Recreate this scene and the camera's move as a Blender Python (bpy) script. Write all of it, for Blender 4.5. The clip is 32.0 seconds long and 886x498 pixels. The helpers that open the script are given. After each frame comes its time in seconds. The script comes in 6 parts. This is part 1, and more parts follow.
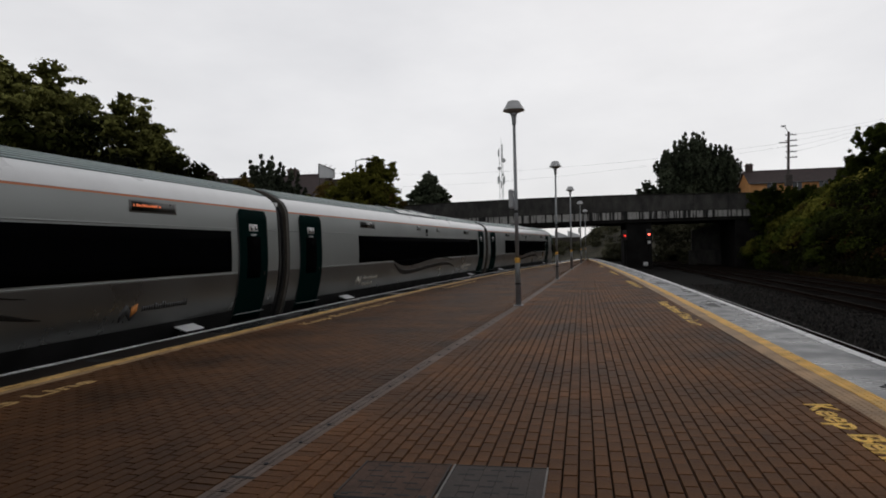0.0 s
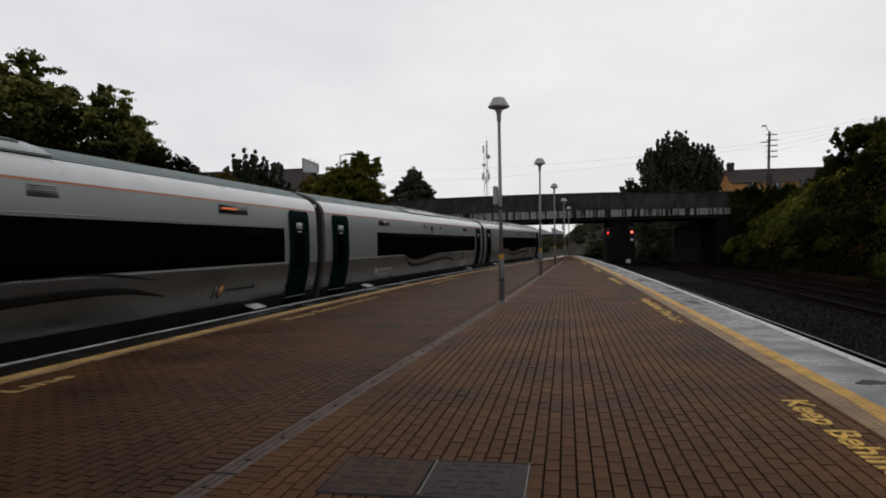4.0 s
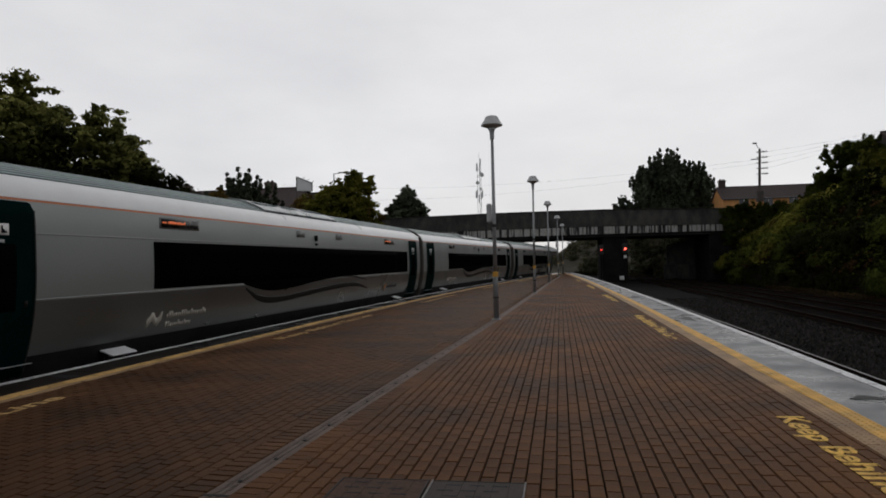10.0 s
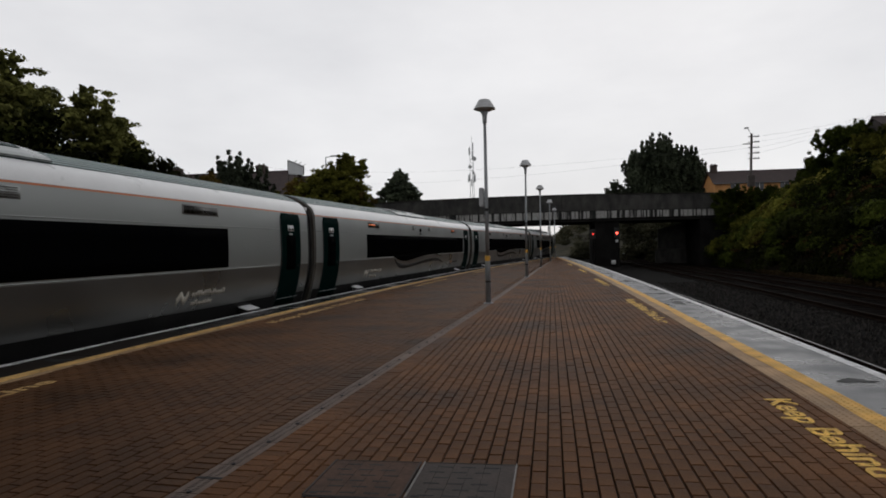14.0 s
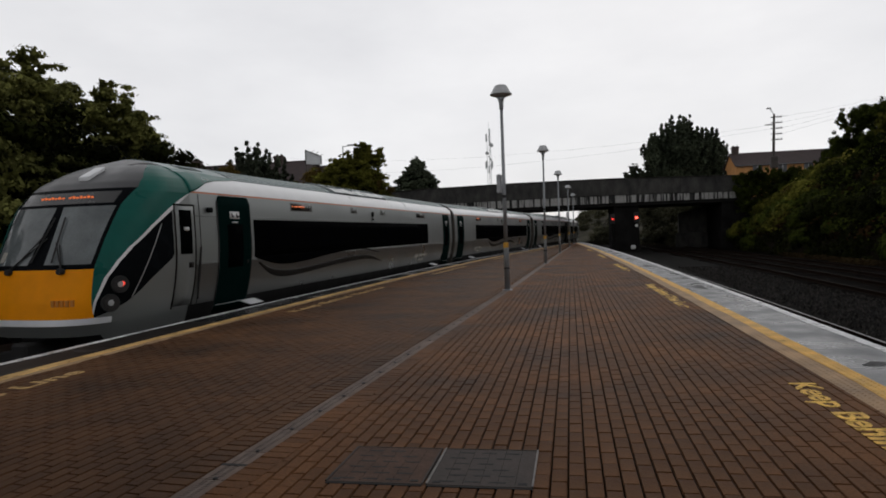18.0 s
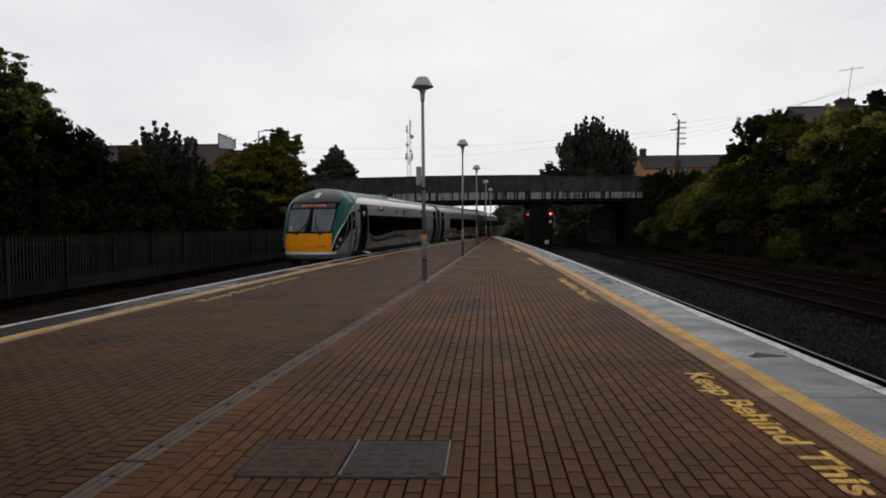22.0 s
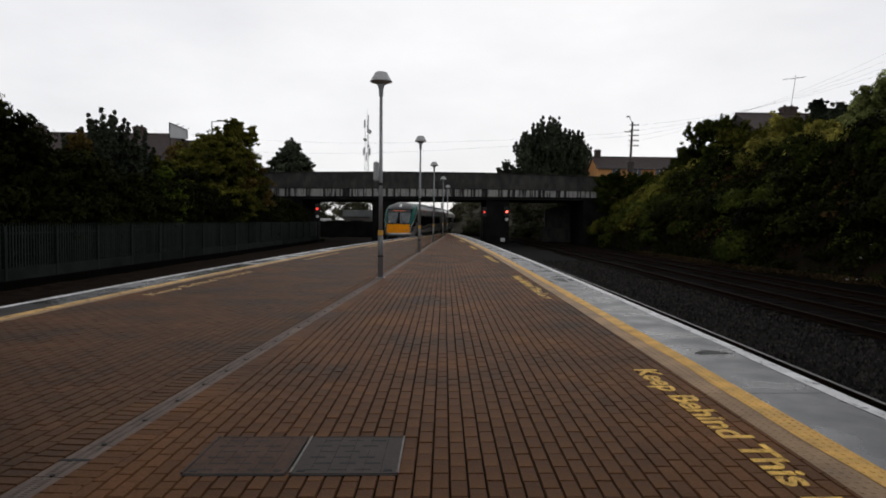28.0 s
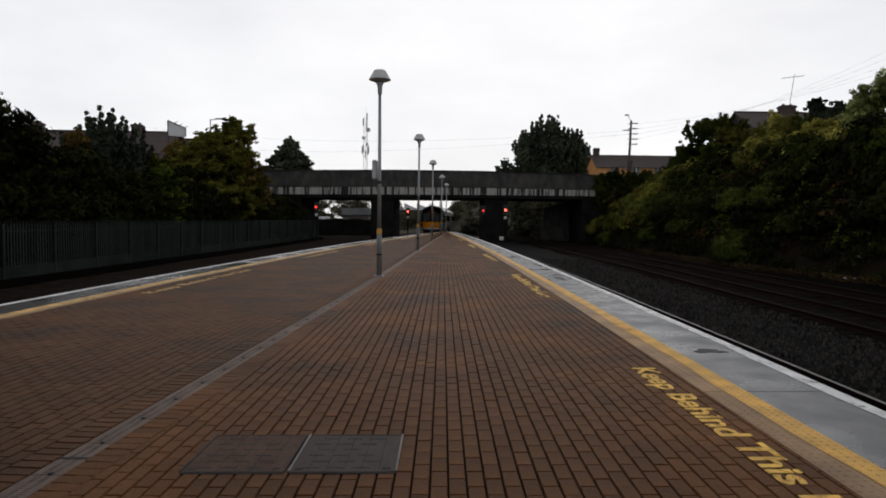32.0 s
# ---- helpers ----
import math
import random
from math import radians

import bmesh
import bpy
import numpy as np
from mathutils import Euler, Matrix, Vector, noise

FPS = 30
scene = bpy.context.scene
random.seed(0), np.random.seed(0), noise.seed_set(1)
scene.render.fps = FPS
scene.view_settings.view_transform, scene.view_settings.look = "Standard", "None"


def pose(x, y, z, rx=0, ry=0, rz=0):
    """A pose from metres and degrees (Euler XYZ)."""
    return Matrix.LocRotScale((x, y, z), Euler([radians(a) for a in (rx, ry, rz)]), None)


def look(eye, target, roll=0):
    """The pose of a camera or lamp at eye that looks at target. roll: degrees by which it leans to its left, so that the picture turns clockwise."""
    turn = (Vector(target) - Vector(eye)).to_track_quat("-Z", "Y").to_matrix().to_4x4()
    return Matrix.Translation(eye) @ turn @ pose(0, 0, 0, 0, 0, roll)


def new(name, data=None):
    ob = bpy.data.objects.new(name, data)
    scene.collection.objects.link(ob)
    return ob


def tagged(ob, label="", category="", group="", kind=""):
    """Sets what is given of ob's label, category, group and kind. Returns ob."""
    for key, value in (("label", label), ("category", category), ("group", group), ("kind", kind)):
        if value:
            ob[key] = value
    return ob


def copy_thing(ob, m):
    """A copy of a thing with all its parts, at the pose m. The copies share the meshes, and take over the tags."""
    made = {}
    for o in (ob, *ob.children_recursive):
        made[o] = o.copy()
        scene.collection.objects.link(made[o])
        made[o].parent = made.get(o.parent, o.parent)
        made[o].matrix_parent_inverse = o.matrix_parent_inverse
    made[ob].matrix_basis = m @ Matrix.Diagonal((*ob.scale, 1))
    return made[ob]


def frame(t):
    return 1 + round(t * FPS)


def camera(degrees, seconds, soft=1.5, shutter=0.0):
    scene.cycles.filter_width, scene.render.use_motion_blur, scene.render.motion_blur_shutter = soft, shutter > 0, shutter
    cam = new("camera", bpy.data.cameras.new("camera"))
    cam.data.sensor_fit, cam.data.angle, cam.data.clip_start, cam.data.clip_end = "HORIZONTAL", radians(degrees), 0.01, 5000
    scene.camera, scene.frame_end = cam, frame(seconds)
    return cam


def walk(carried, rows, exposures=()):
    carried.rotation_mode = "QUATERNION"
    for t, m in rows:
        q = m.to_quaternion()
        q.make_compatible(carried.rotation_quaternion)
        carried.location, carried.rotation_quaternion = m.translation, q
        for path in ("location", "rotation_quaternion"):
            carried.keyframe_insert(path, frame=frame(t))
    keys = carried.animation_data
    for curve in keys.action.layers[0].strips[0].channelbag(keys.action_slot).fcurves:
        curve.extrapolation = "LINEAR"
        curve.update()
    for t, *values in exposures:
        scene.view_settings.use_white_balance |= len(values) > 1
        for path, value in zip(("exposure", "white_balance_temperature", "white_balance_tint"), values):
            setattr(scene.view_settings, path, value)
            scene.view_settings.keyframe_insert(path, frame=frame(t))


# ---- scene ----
cam = camera(70.9, 32.0, soft=1.8)
PATH = [
    (0.0, pose(0, 0, 1.5, 89.96, 1.20, 12.62)),
    (0.5, pose(0, 0, 1.5, 89.82, 1.10, 12.00)),
    (1.0, pose(0, 0, 1.5, 89.88, 1.07, 11.68)),
    (1.5, pose(0, 0, 1.5, 89.67, 0.74, 11.43)),
    (2.0, pose(0, 0, 1.5, 89.80, 0.85, 11.12)),
    (2.5, pose(0, 0, 1.5, 89.63, 0.75, 11.06)),
    (3.0, pose(0, 0, 1.5, 89.74, 0.94, 10.94)),
    (3.5, pose(0, 0, 1.5, 89.62, 0.80, 11.23)),
    (5.5, pose(0, 0, 1.5, 89.49, 0.74, 10.77)),
    (6.0, pose(0, 0, 1.5, 89.44, 0.65, 10.82)),
    (6.5, pose(0, 0, 1.5, 89.46, 0.59, 10.82)),
    (7.0, pose(0, 0, 1.5, 89.66, 0.65, 10.68)),
    (7.5, pose(0, 0, 1.5, 89.67, 0.78, 10.86)),
    (8.0, pose(0, 0, 1.5, 89.54, 0.71, 10.68)),
    (8.5, pose(0, 0, 1.5, 89.50, 0.83, 11.10)),
    (9.0, pose(0, 0, 1.5, 89.55, 0.74, 11.06)),
    (9.2, pose(0, 0, 1.5, 89.71, 0.74, 10.96)),
    (9.3, pose(0, 0, 1.5, 90.12, 0.75, 11.17)),
    (9.4, pose(0, 0, 1.5, 90.33, 0.75, 12.01)),
    (9.5, pose(0, 0, 1.5, 90.75, 0.75, 12.48)),
    (9.6, pose(0, 0, 1.5, 91.15, 0.82, 11.60)),
    (9.7, pose(0, 0, 1.5, 91.34, 0.88, 11.09)),
    (9.8, pose(0, 0, 1.5, 91.48, 0.95, 10.84)),
    (9.9, pose(0, 0, 1.5, 91.31, 1.01, 10.60)),
    (10.0, pose(0, 0, 1.5, 91.19, 1.08, 10.61)),
    (10.2, pose(0, 0, 1.5, 90.89, 1.05, 10.61)),
    (10.5, pose(0, 0, 1.5, 90.65, 1.01, 10.40)),
    (11.0, pose(0, 0, 1.5, 90.37, 1.04, 10.17)),
    (11.5, pose(0, 0, 1.5, 90.21, 1.02, 10.03)),
    (12.0, pose(0, 0, 1.5, 90.01, 0.99, 9.97)),
    (12.5, pose(0, 0, 1.5, 89.92, 1.14, 10.02)),
    (13.0, pose(0, 0, 1.5, 89.79, 1.04, 9.79)),
    (13.5, pose(0, 0, 1.5, 89.71, 1.03, 9.93)),
    (15.5, pose(0, 0, 1.5, 89.80, 0.88, 9.72)),
    (16.0, pose(0, 0, 1.5, 90.03, 1.35, 9.89)),
    (16.1, pose(0, 0, 1.5, 89.80, 1.46, 10.28)),
    (16.2, pose(0, 0, 1.5, 89.52, 1.57, 10.29)),
    (16.3, pose(0, 0, 1.5, 89.08, 1.69, 10.78)),
    (16.4, pose(0, 0, 1.5, 88.85, 1.80, 10.80)),
    (16.5, pose(0, 0, 1.5, 88.88, 1.91, 11.66)),
    (16.6, pose(0, 0, 1.5, 88.75, 2.00, 12.24)),
    (16.7, pose(0, 0, 1.5, 88.93, 2.09, 12.62)),
    (16.8, pose(0, 0, 1.5, 89.01, 2.19, 12.83)),
    (17.0, pose(0, 0, 1.5, 89.06, 2.37, 12.84)),
    (17.2, pose(0, 0, 1.5, 88.84, 2.16, 12.98)),
    (17.4, pose(0, 0, 1.5, 89.04, 1.95, 13.16)),
    (17.5, pose(0, 0, 1.5, 88.85, 1.85, 13.10)),
    (17.6, pose(0, 0, 1.5, 88.78, 1.85, 13.09)),
    (17.7, pose(0, 0, 1.5, 88.76, 1.86, 13.13)),
    (17.8, pose(0, 0, 1.5, 88.64, 1.86, 12.64)),
    (18.0, pose(0, 0, 1.5, 88.60, 1.87, 11.57)),
    (18.5, pose(0, 0, 1.5, 88.70, 1.91, 11.04)),
    (19.0, pose(0, 0, 1.5, 88.63, 1.77, 10.69)),
    (19.5, pose(0, 0, 1.5, 88.45, 1.58, 10.06)),
    (20.0, pose(0, 0, 1.5, 88.39, 1.24, 8.91)),
    (20.5, pose(0, 0, 1.5, 88.17, 1.05, 7.68)),
    (21.0, pose(0, 0, 1.5, 88.29, 0.99, 6.31)),
    (21.5, pose(0, 0, 1.5, 87.75, 0.49, 5.09)),
    (22.0, pose(0, 0, 1.5, 87.69, 0.29, 4.07)),
    (22.5, pose(0, 0, 1.5, 87.81, 0.06, 3.28)),
    (23.0, pose(0, 0, 1.5, 87.82, -0.17, 2.50)),
    (23.5, pose(0, 0, 1.5, 87.67, -0.31, 1.22)),
    (24.0, pose(0, 0, 1.5, 87.68, -0.38, 0.60)),
    (24.5, pose(0, 0, 1.5, 87.60, -0.49, 0.60)),
    (25.0, pose(0, 0, 1.5, 87.52, -0.48, 0.31)),
    (25.5, pose(0, 0, 1.5, 87.41, -0.57, 0.09)),
    (27.5, pose(0, 0, 1.5, 87.36, -0.63, -0.13)),
    (28.0, pose(0, 0, 1.5, 87.37, -0.72, 0.11)),
    (28.5, pose(0, 0, 1.5, 87.30, -0.61, 0.02)),
    (29.0, pose(0, 0, 1.5, 87.11, -0.79, 0.10)),
    (29.5, pose(0, 0, 1.5, 87.20, -0.73, 0.18)),
    (30.0, pose(0, 0, 1.5, 87.20, -0.80, 0.30)),
    (30.5, pose(0, 0, 1.5, 87.10, -0.80, 0.10)),
    (31.0, pose(0, 0, 1.5, 87.05, -0.69, 0.10)),
    (31.5, pose(0, 0, 1.5, 87.08, -0.67, 0.10)),
    (32.0, pose(0, 0, 1.5, 87.22, -0.78, -0.01)),
]
walk(cam, PATH, exposures=[(0.0, 0.0), (3.0, 0.0), (8.0, -0.03), (11.0, -0.08), (13.0, -0.03), (16.0, 0.06), (19.0, 0.06), (23.5, 0.1), (28.0, 0.18), (32.0, 0.22)])

# ---- sky and light: a low overcast, wet and grey ----
world = bpy.data.worlds.new("overcast_sky")
scene.world = world
world.use_nodes = True
wn, wl = world.node_tree.nodes, world.node_tree.links
wn.clear()
w_out = wn.new("ShaderNodeOutputWorld")
w_bg = wn.new("ShaderNodeBackground")
w_sky = wn.new("ShaderNodeTexSky")
w_sky.sky_type = "NISHITA"
w_sky.sun_disc = False
w_sky.sun_elevation, w_sky.sun_rotation = radians(35), radians(10)
w_co = wn.new("ShaderNodeTexCoord")
w_map = wn.new("ShaderNodeMapping")
w_map.inputs["Scale"].default_value = (1.0, 1.0, 2.6)
w_noise = wn.new("ShaderNodeTexNoise")
w_noise.inputs["Scale"].default_value = 2.2
w_noise.inputs["Detail"].default_value = 5.0
w_noise.inputs["Roughness"].default_value = 0.55
w_ramp = wn.new("ShaderNodeValToRGB")
w_ramp.color_ramp.elements[0].position = 0.3
w_ramp.color_ramp.elements[0].color = (0.735, 0.733, 0.752, 1)
w_ramp.color_ramp.elements[1].position = 0.72
w_ramp.color_ramp.elements[1].color = (0.895, 0.888, 0.898, 1)
w_dim = wn.new("ShaderNodeVectorMath")
w_dim.operation = "SCALE"
w_dim.inputs["Scale"].default_value = 0.1
w_mix = wn.new("ShaderNodeMix")
w_mix.data_type = "RGBA"
w_mix.inputs["Factor"].default_value = 0.95
wl.new(w_co.outputs["Generated"], w_map.inputs["Vector"])
wl.new(w_map.outputs["Vector"], w_noise.inputs["Vector"])
wl.new(w_noise.outputs["Fac"], w_ramp.inputs["Fac"])
wl.new(w_sky.outputs["Color"], w_dim.inputs[0])
wl.new(w_dim.outputs["Vector"], w_mix.inputs["A"])
wl.new(w_ramp.outputs["Color"], w_mix.inputs["B"])
# sky dimmed overhead and behind, out of view, to darken the ground
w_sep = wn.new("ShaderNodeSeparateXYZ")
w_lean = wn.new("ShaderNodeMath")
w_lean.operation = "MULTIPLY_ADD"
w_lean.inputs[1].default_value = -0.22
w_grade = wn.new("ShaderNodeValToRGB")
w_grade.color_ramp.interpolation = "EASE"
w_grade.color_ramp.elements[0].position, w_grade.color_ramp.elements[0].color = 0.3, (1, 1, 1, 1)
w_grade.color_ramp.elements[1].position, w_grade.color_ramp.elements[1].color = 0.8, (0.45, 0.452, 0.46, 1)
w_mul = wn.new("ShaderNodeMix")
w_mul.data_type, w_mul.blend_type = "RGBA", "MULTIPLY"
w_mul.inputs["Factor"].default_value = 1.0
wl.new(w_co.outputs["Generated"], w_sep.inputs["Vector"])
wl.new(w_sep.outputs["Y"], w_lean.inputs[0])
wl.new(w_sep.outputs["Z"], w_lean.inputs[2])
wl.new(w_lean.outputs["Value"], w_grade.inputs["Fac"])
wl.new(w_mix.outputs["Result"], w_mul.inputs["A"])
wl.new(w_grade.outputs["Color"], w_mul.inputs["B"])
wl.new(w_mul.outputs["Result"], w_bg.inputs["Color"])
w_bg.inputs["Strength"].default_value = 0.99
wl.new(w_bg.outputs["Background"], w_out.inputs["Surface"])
sun = new("sun", bpy.data.lights.new("sun", "SUN"))
sun.data.energy, sun.data.angle, sun.data.color = 0.15, radians(50), (1.0, 0.97, 0.93)
sun.matrix_world = look((14, 80, 56), (0, 0, 0))


# ---- materials ----
def mat(name, base, rough=0.7, metal=0.0, var=0.2, scale=3.0, bump=0.2, bscale=60.0, pick="", pickvar=0.25,
        rough_var=0.1, stretch=(1, 1, 1), tint=None, glow=None, power=0.0, coat=0.0, spec=0.5):
    """A surface with coarse stains, fine grain and relief; pick: vary piece by piece ('object' or 'island')."""
    m = bpy.data.materials.new(name)
    m.use_nodes = True
    n, l = m.node_tree.nodes, m.node_tree.links
    b = n["Principled BSDF"]
    co = n.new("ShaderNodeTexCoord")
    mp = n.new("ShaderNodeMapping")
    mp.inputs["Scale"].default_value = stretch
    l.new(co.outputs["Object"], mp.inputs["Vector"])
    big = n.new("ShaderNodeTexNoise")
    big.inputs["Scale"].default_value, big.inputs["Detail"].default_value = scale, 6.0
    fine = n.new("ShaderNodeTexNoise")
    fine.inputs["Scale"].default_value, fine.inputs["Detail"].default_value = bscale, 4.0
    l.new(mp.outputs["Vector"], big.inputs["Vector"])
    l.new(mp.outputs["Vector"], fine.inputs["Vector"])
    ramp = n.new("ShaderNodeValToRGB")
    lo = [max(0.0, c * (1 - var)) for c in base]
    hi = [min(1.0, c * (1 + var)) for c in (tint or base)]
    ramp.color_ramp.elements[0].position, ramp.color_ramp.elements[0].color = 0.32, (*lo, 1)
    ramp.color_ramp.elements[1].position, ramp.color_ramp.elements[1].color = 0.68, (*hi, 1)
    l.new(big.outputs["Fac"], ramp.inputs["Fac"])
    grain = n.new("ShaderNodeMapRange")
    grain.inputs["From Min"].default_value, grain.inputs["From Max"].default_value = 0.25, 0.75
    grain.inputs["To Min"].default_value, grain.inputs["To Max"].default_value = 1 - var * 0.6, 1 + var * 0.6
    l.new(fine.outputs["Fac"], grain.inputs["Value"])
    mul = n.new("ShaderNodeVectorMath")
    mul.operation = "SCALE"
    l.new(ramp.outputs["Color"], mul.inputs[0])
    l.new(grain.outputs["Result"], mul.inputs["Scale"])
    last = mul.outputs["Vector"]
    if pick:
        if pick == "object":
            src = n.new("ShaderNodeObjectInfo").outputs["Random"]
        else:
            src = n.new("ShaderNodeNewGeometry").outputs["Random Per Island"]
        pr = n.new("ShaderNodeMapRange")
        pr.inputs["To Min"].default_value, pr.inputs["To Max"].default_value = 1 - pickvar, 1 + pickvar
        l.new(src, pr.inputs["Value"])
        mul2 = n.new("ShaderNodeVectorMath")
        mul2.operation = "SCALE"
        l.new(last, mul2.inputs[0])
        l.new(pr.outputs["Result"], mul2.inputs["Scale"])
        last = mul2.outputs["Vector"]
    l.new(last, b.inputs["Base Color"])
    rr = n.new("ShaderNodeMapRange")
    rr.inputs["From Min"].default_value, rr.inputs["From Max"].default_value = 0.3, 0.7
    rr.inputs["To Min"].default_value = max(0.02, rough - rough_var)
    rr.inputs["To Max"].default_value = min(1.0, rough + rough_var)
    l.new(big.outputs["Fac"], rr.inputs["Value"])
    l.new(rr.outputs["Result"], b.inputs["Roughness"])
    b.inputs["Metallic"].default_value = metal
    b.inputs["Coat Weight"].default_value = coat
    b.inputs["Specular IOR Level"].default_value = spec
    if bump:
        bp = n.new("ShaderNodeBump")
        bp.inputs["Strength"].default_value, bp.inputs["Distance"].default_value = bump, 0.01
        l.new(fine.outputs["Fac"], bp.inputs["Height"])
        l.new(bp.outputs["Normal"], b.inputs["Normal"])
    if glow:
        b.inputs["Emission Color"].default_value, b.inputs["Emission Strength"].default_value = (*glow, 1), power
    return m


BLOCK = dict(base=(0.088, 0.0373, 0.0131), tint=(0.118, 0.0531, 0.0212), rough=0.64, spec=0.075, var=0.4, scale=0.75, bump=0.35, bscale=55, pickvar=0.15, rough_var=0.06)
M_BLOCK = mat("brown_clay_block", pick="island", **BLOCK)
M_BLOCK_ONE = mat("brown_clay_block_single", pick="object", **BLOCK)
# blocks left of the drain: darker copy, the train's shade put into the colour
M_BLOCK_LEFT = mat("shade_darkened_clay_block", pick="island", **{**BLOCK, "base": (0.067, 0.0295, 0.0106), "tint": (0.09, 0.0422, 0.0178), "spec": 0.085})
M_JOINT = mat("joint_sand", (0.0102, 0.0063, 0.0042), 0.9, spec=0.05, var=0.4, scale=9)
M_COPING = mat("wet_grey_concrete", (0.0476, 0.05185, 0.05865), 0.34, spec=0.4, var=0.42, scale=1.7, bump=0.08, bscale=90, rough_var=0.2, pick="object", pickvar=0.1)
M_COPINGL = mat("grimy_wet_concrete", (0.036, 0.035, 0.0355), 0.24, spec=0.6, var=0.35, scale=0.8, bump=0.06, bscale=60, rough_var=0.1, pick="object", pickvar=0.15)
M_COPINGD = mat("brown_black_concrete", (0.014, 0.0105, 0.0085), 0.6, spec=0.1, var=0.4, scale=0.9, bump=0.1, bscale=60)
M_FRAME = mat("worn_pale_frame", (0.1584, 0.144, 0.1332), 0.6, var=0.5, scale=9)
M_TACTILE = mat("buff_concrete", (0.34, 0.225, 0.132), 0.65, spec=0.12, var=0.3, scale=2, bump=0.15, pick="object", pickvar=0.1)
M_YPALE = mat("faded_yellow_paint", (0.612, 0.3888, 0.144), 0.65, var=0.3, scale=3, bump=0.15, bscale=80, spec=0.15)
M_YELLOW = mat("worn_yellow_paint", (0.702, 0.414, 0.117), 0.65, var=0.2, scale=4, bump=0.15, bscale=80, spec=0.12)
M_YWORN = mat("worn_pale_yellow_paint", (0.5184, 0.3384, 0.144), 0.65, var=0.35, scale=6, bump=0.15, bscale=80, spec=0.12)
M_YTEXT = mat("scuffed_yellow_lettering_paint", (0.84, 0.49, 0.11), 0.65, var=0.3, scale=5, bump=0.15, bscale=80, spec=0.12)
M_WHITE = mat("worn_white_paint", (0.6192, 0.6192, 0.6264), 0.5, var=0.22, scale=5, bump=0.15, bscale=70)
M_CONC = mat("weathered_concrete", (0.03231, 0.03079, 0.02813), 0.85, var=0.75, scale=1.5, bump=0.3, bscale=25, stretch=(1, 1, 0.5))
M_CONCD = mat("mossy_dark_concrete", (0.028, 0.027, 0.024), 0.9, spec=0.1, var=0.5, scale=1.2, bump=0.3, bscale=25)
M_STREAK = mat("streaked_concrete", (0.018, 0.018, 0.0168), 0.85, var=0.9, scale=1.1, bump=0.3, bscale=20, stretch=(4.2, 4.2, 0.22), tint=(0.17, 0.166, 0.158))
_r = [n for n in M_STREAK.node_tree.nodes if n.type == "VALTORGB"][0].color_ramp.elements
_r[0].position, _r[1].position = 0.44, 0.53
M_DARKC = mat("near_black_concrete", (0.013, 0.0125, 0.012), 0.95, spec=0.03, var=0.4, scale=0.7, bump=0.3, bscale=20)
M_STEELP = mat("galvanised_steel", (0.25, 0.26, 0.27), 0.5, metal=0.55, var=0.2, scale=4, bump=0.08, bscale=50, stretch=(1, 1, 0.3))
M_SHADE = mat("grey_lamp_shade", (0.42, 0.425, 0.43), 0.5, metal=0.1, var=0.15, scale=6, bump=0.05)
M_LENS = mat("frosted_lens", (0.32, 0.32, 0.31), 0.25, var=0.1, bump=0.0)
M_ORANGE = mat("orange_band", (0.5, 0.26, 0.03), 0.5, var=0.2)
M_DFRAME = mat("grey_display_frame", (0.13, 0.13, 0.125), 0.5, var=0.15)
M_PLATE = mat("grey_plate", (0.34, 0.35, 0.36), 0.5, var=0.15)
M_BALLAST = mat("ballast_bed", (0.01005, 0.009406, 0.008768), 0.95, spec=0.03, var=0.5, scale=2.5, bump=1.0, bscale=14)
M_BALLASTW = mat("black_track_bed", (0.003162, 0.00253, 0.002046), 0.95, spec=0.01, var=0.5, scale=2.5, bump=1.0, bscale=14)
M_BALLASTR = mat("rusty_track_bed", (0.017, 0.012, 0.0095), 0.95, spec=0.01, var=0.6, scale=2.5, bump=1.0, bscale=14)
M_STONE = mat("ballast_stone", (0.02496, 0.02256, 0.02016), 0.9, spec=0.15, var=0.3, scale=8, bump=0.2, pick="island", pickvar=0.9)
M_RAIL = mat("rusted_rail", (0.0102, 0.0057, 0.0036), 0.85, spec=0.03, var=0.4, scale=6, bump=0.2)
M_RAILTOP = mat("worn_rail_head", (0.01575, 0.009975, 0.00735), 0.75, spec=0.03, var=0.25, scale=5, bump=0.05)
M_RAILNEAR = mat("polished_rail_head", (0.09, 0.085, 0.08), 0.5, metal=0.4, var=0.2, scale=5, bump=0.03)
M_SLEEPER = mat("dark_sleeper", (0.006375, 0.004875, 0.004125), 0.9, spec=0.02, var=0.4, scale=5, bump=0.4, bscale=30, pick="object", pickvar=0.3)
M_EARTH = mat("damp_earth", (0.01, 0.0075, 0.0045), 0.95, spec=0.03, var=0.5, scale=0.5, bump=0.8, bscale=9)
M_GRASS = mat("rough_grass", (0.012, 0.016, 0.006), 0.95, spec=0.03, var=0.5, scale=0.4, bump=0.8, bscale=12, tint=(0.025, 0.028, 0.01))
M_FENCE = mat("dark_painted_steel", (0.017, 0.023, 0.021), 0.6, spec=0.1, var=0.35, scale=4, pick="object", pickvar=0.3)
M_BOARD = mat("mossy_gravel_board", (0.01612, 0.0186, 0.01736), 0.9, spec=0.05, var=0.4, scale=1.2, bump=0.3, bscale=20, pick="object", pickvar=0.25)
M_COVER = mat("manhole_steel", (0.06552, 0.05373, 0.04849), 0.7, spec=0.12, var=0.25, scale=5, bump=0.25, bscale=40)
M_COVERB = mat("paved_cover", (0.098, 0.062, 0.047), 0.75, spec=0.06, var=0.3, scale=5, bump=0.3, bscale=40)
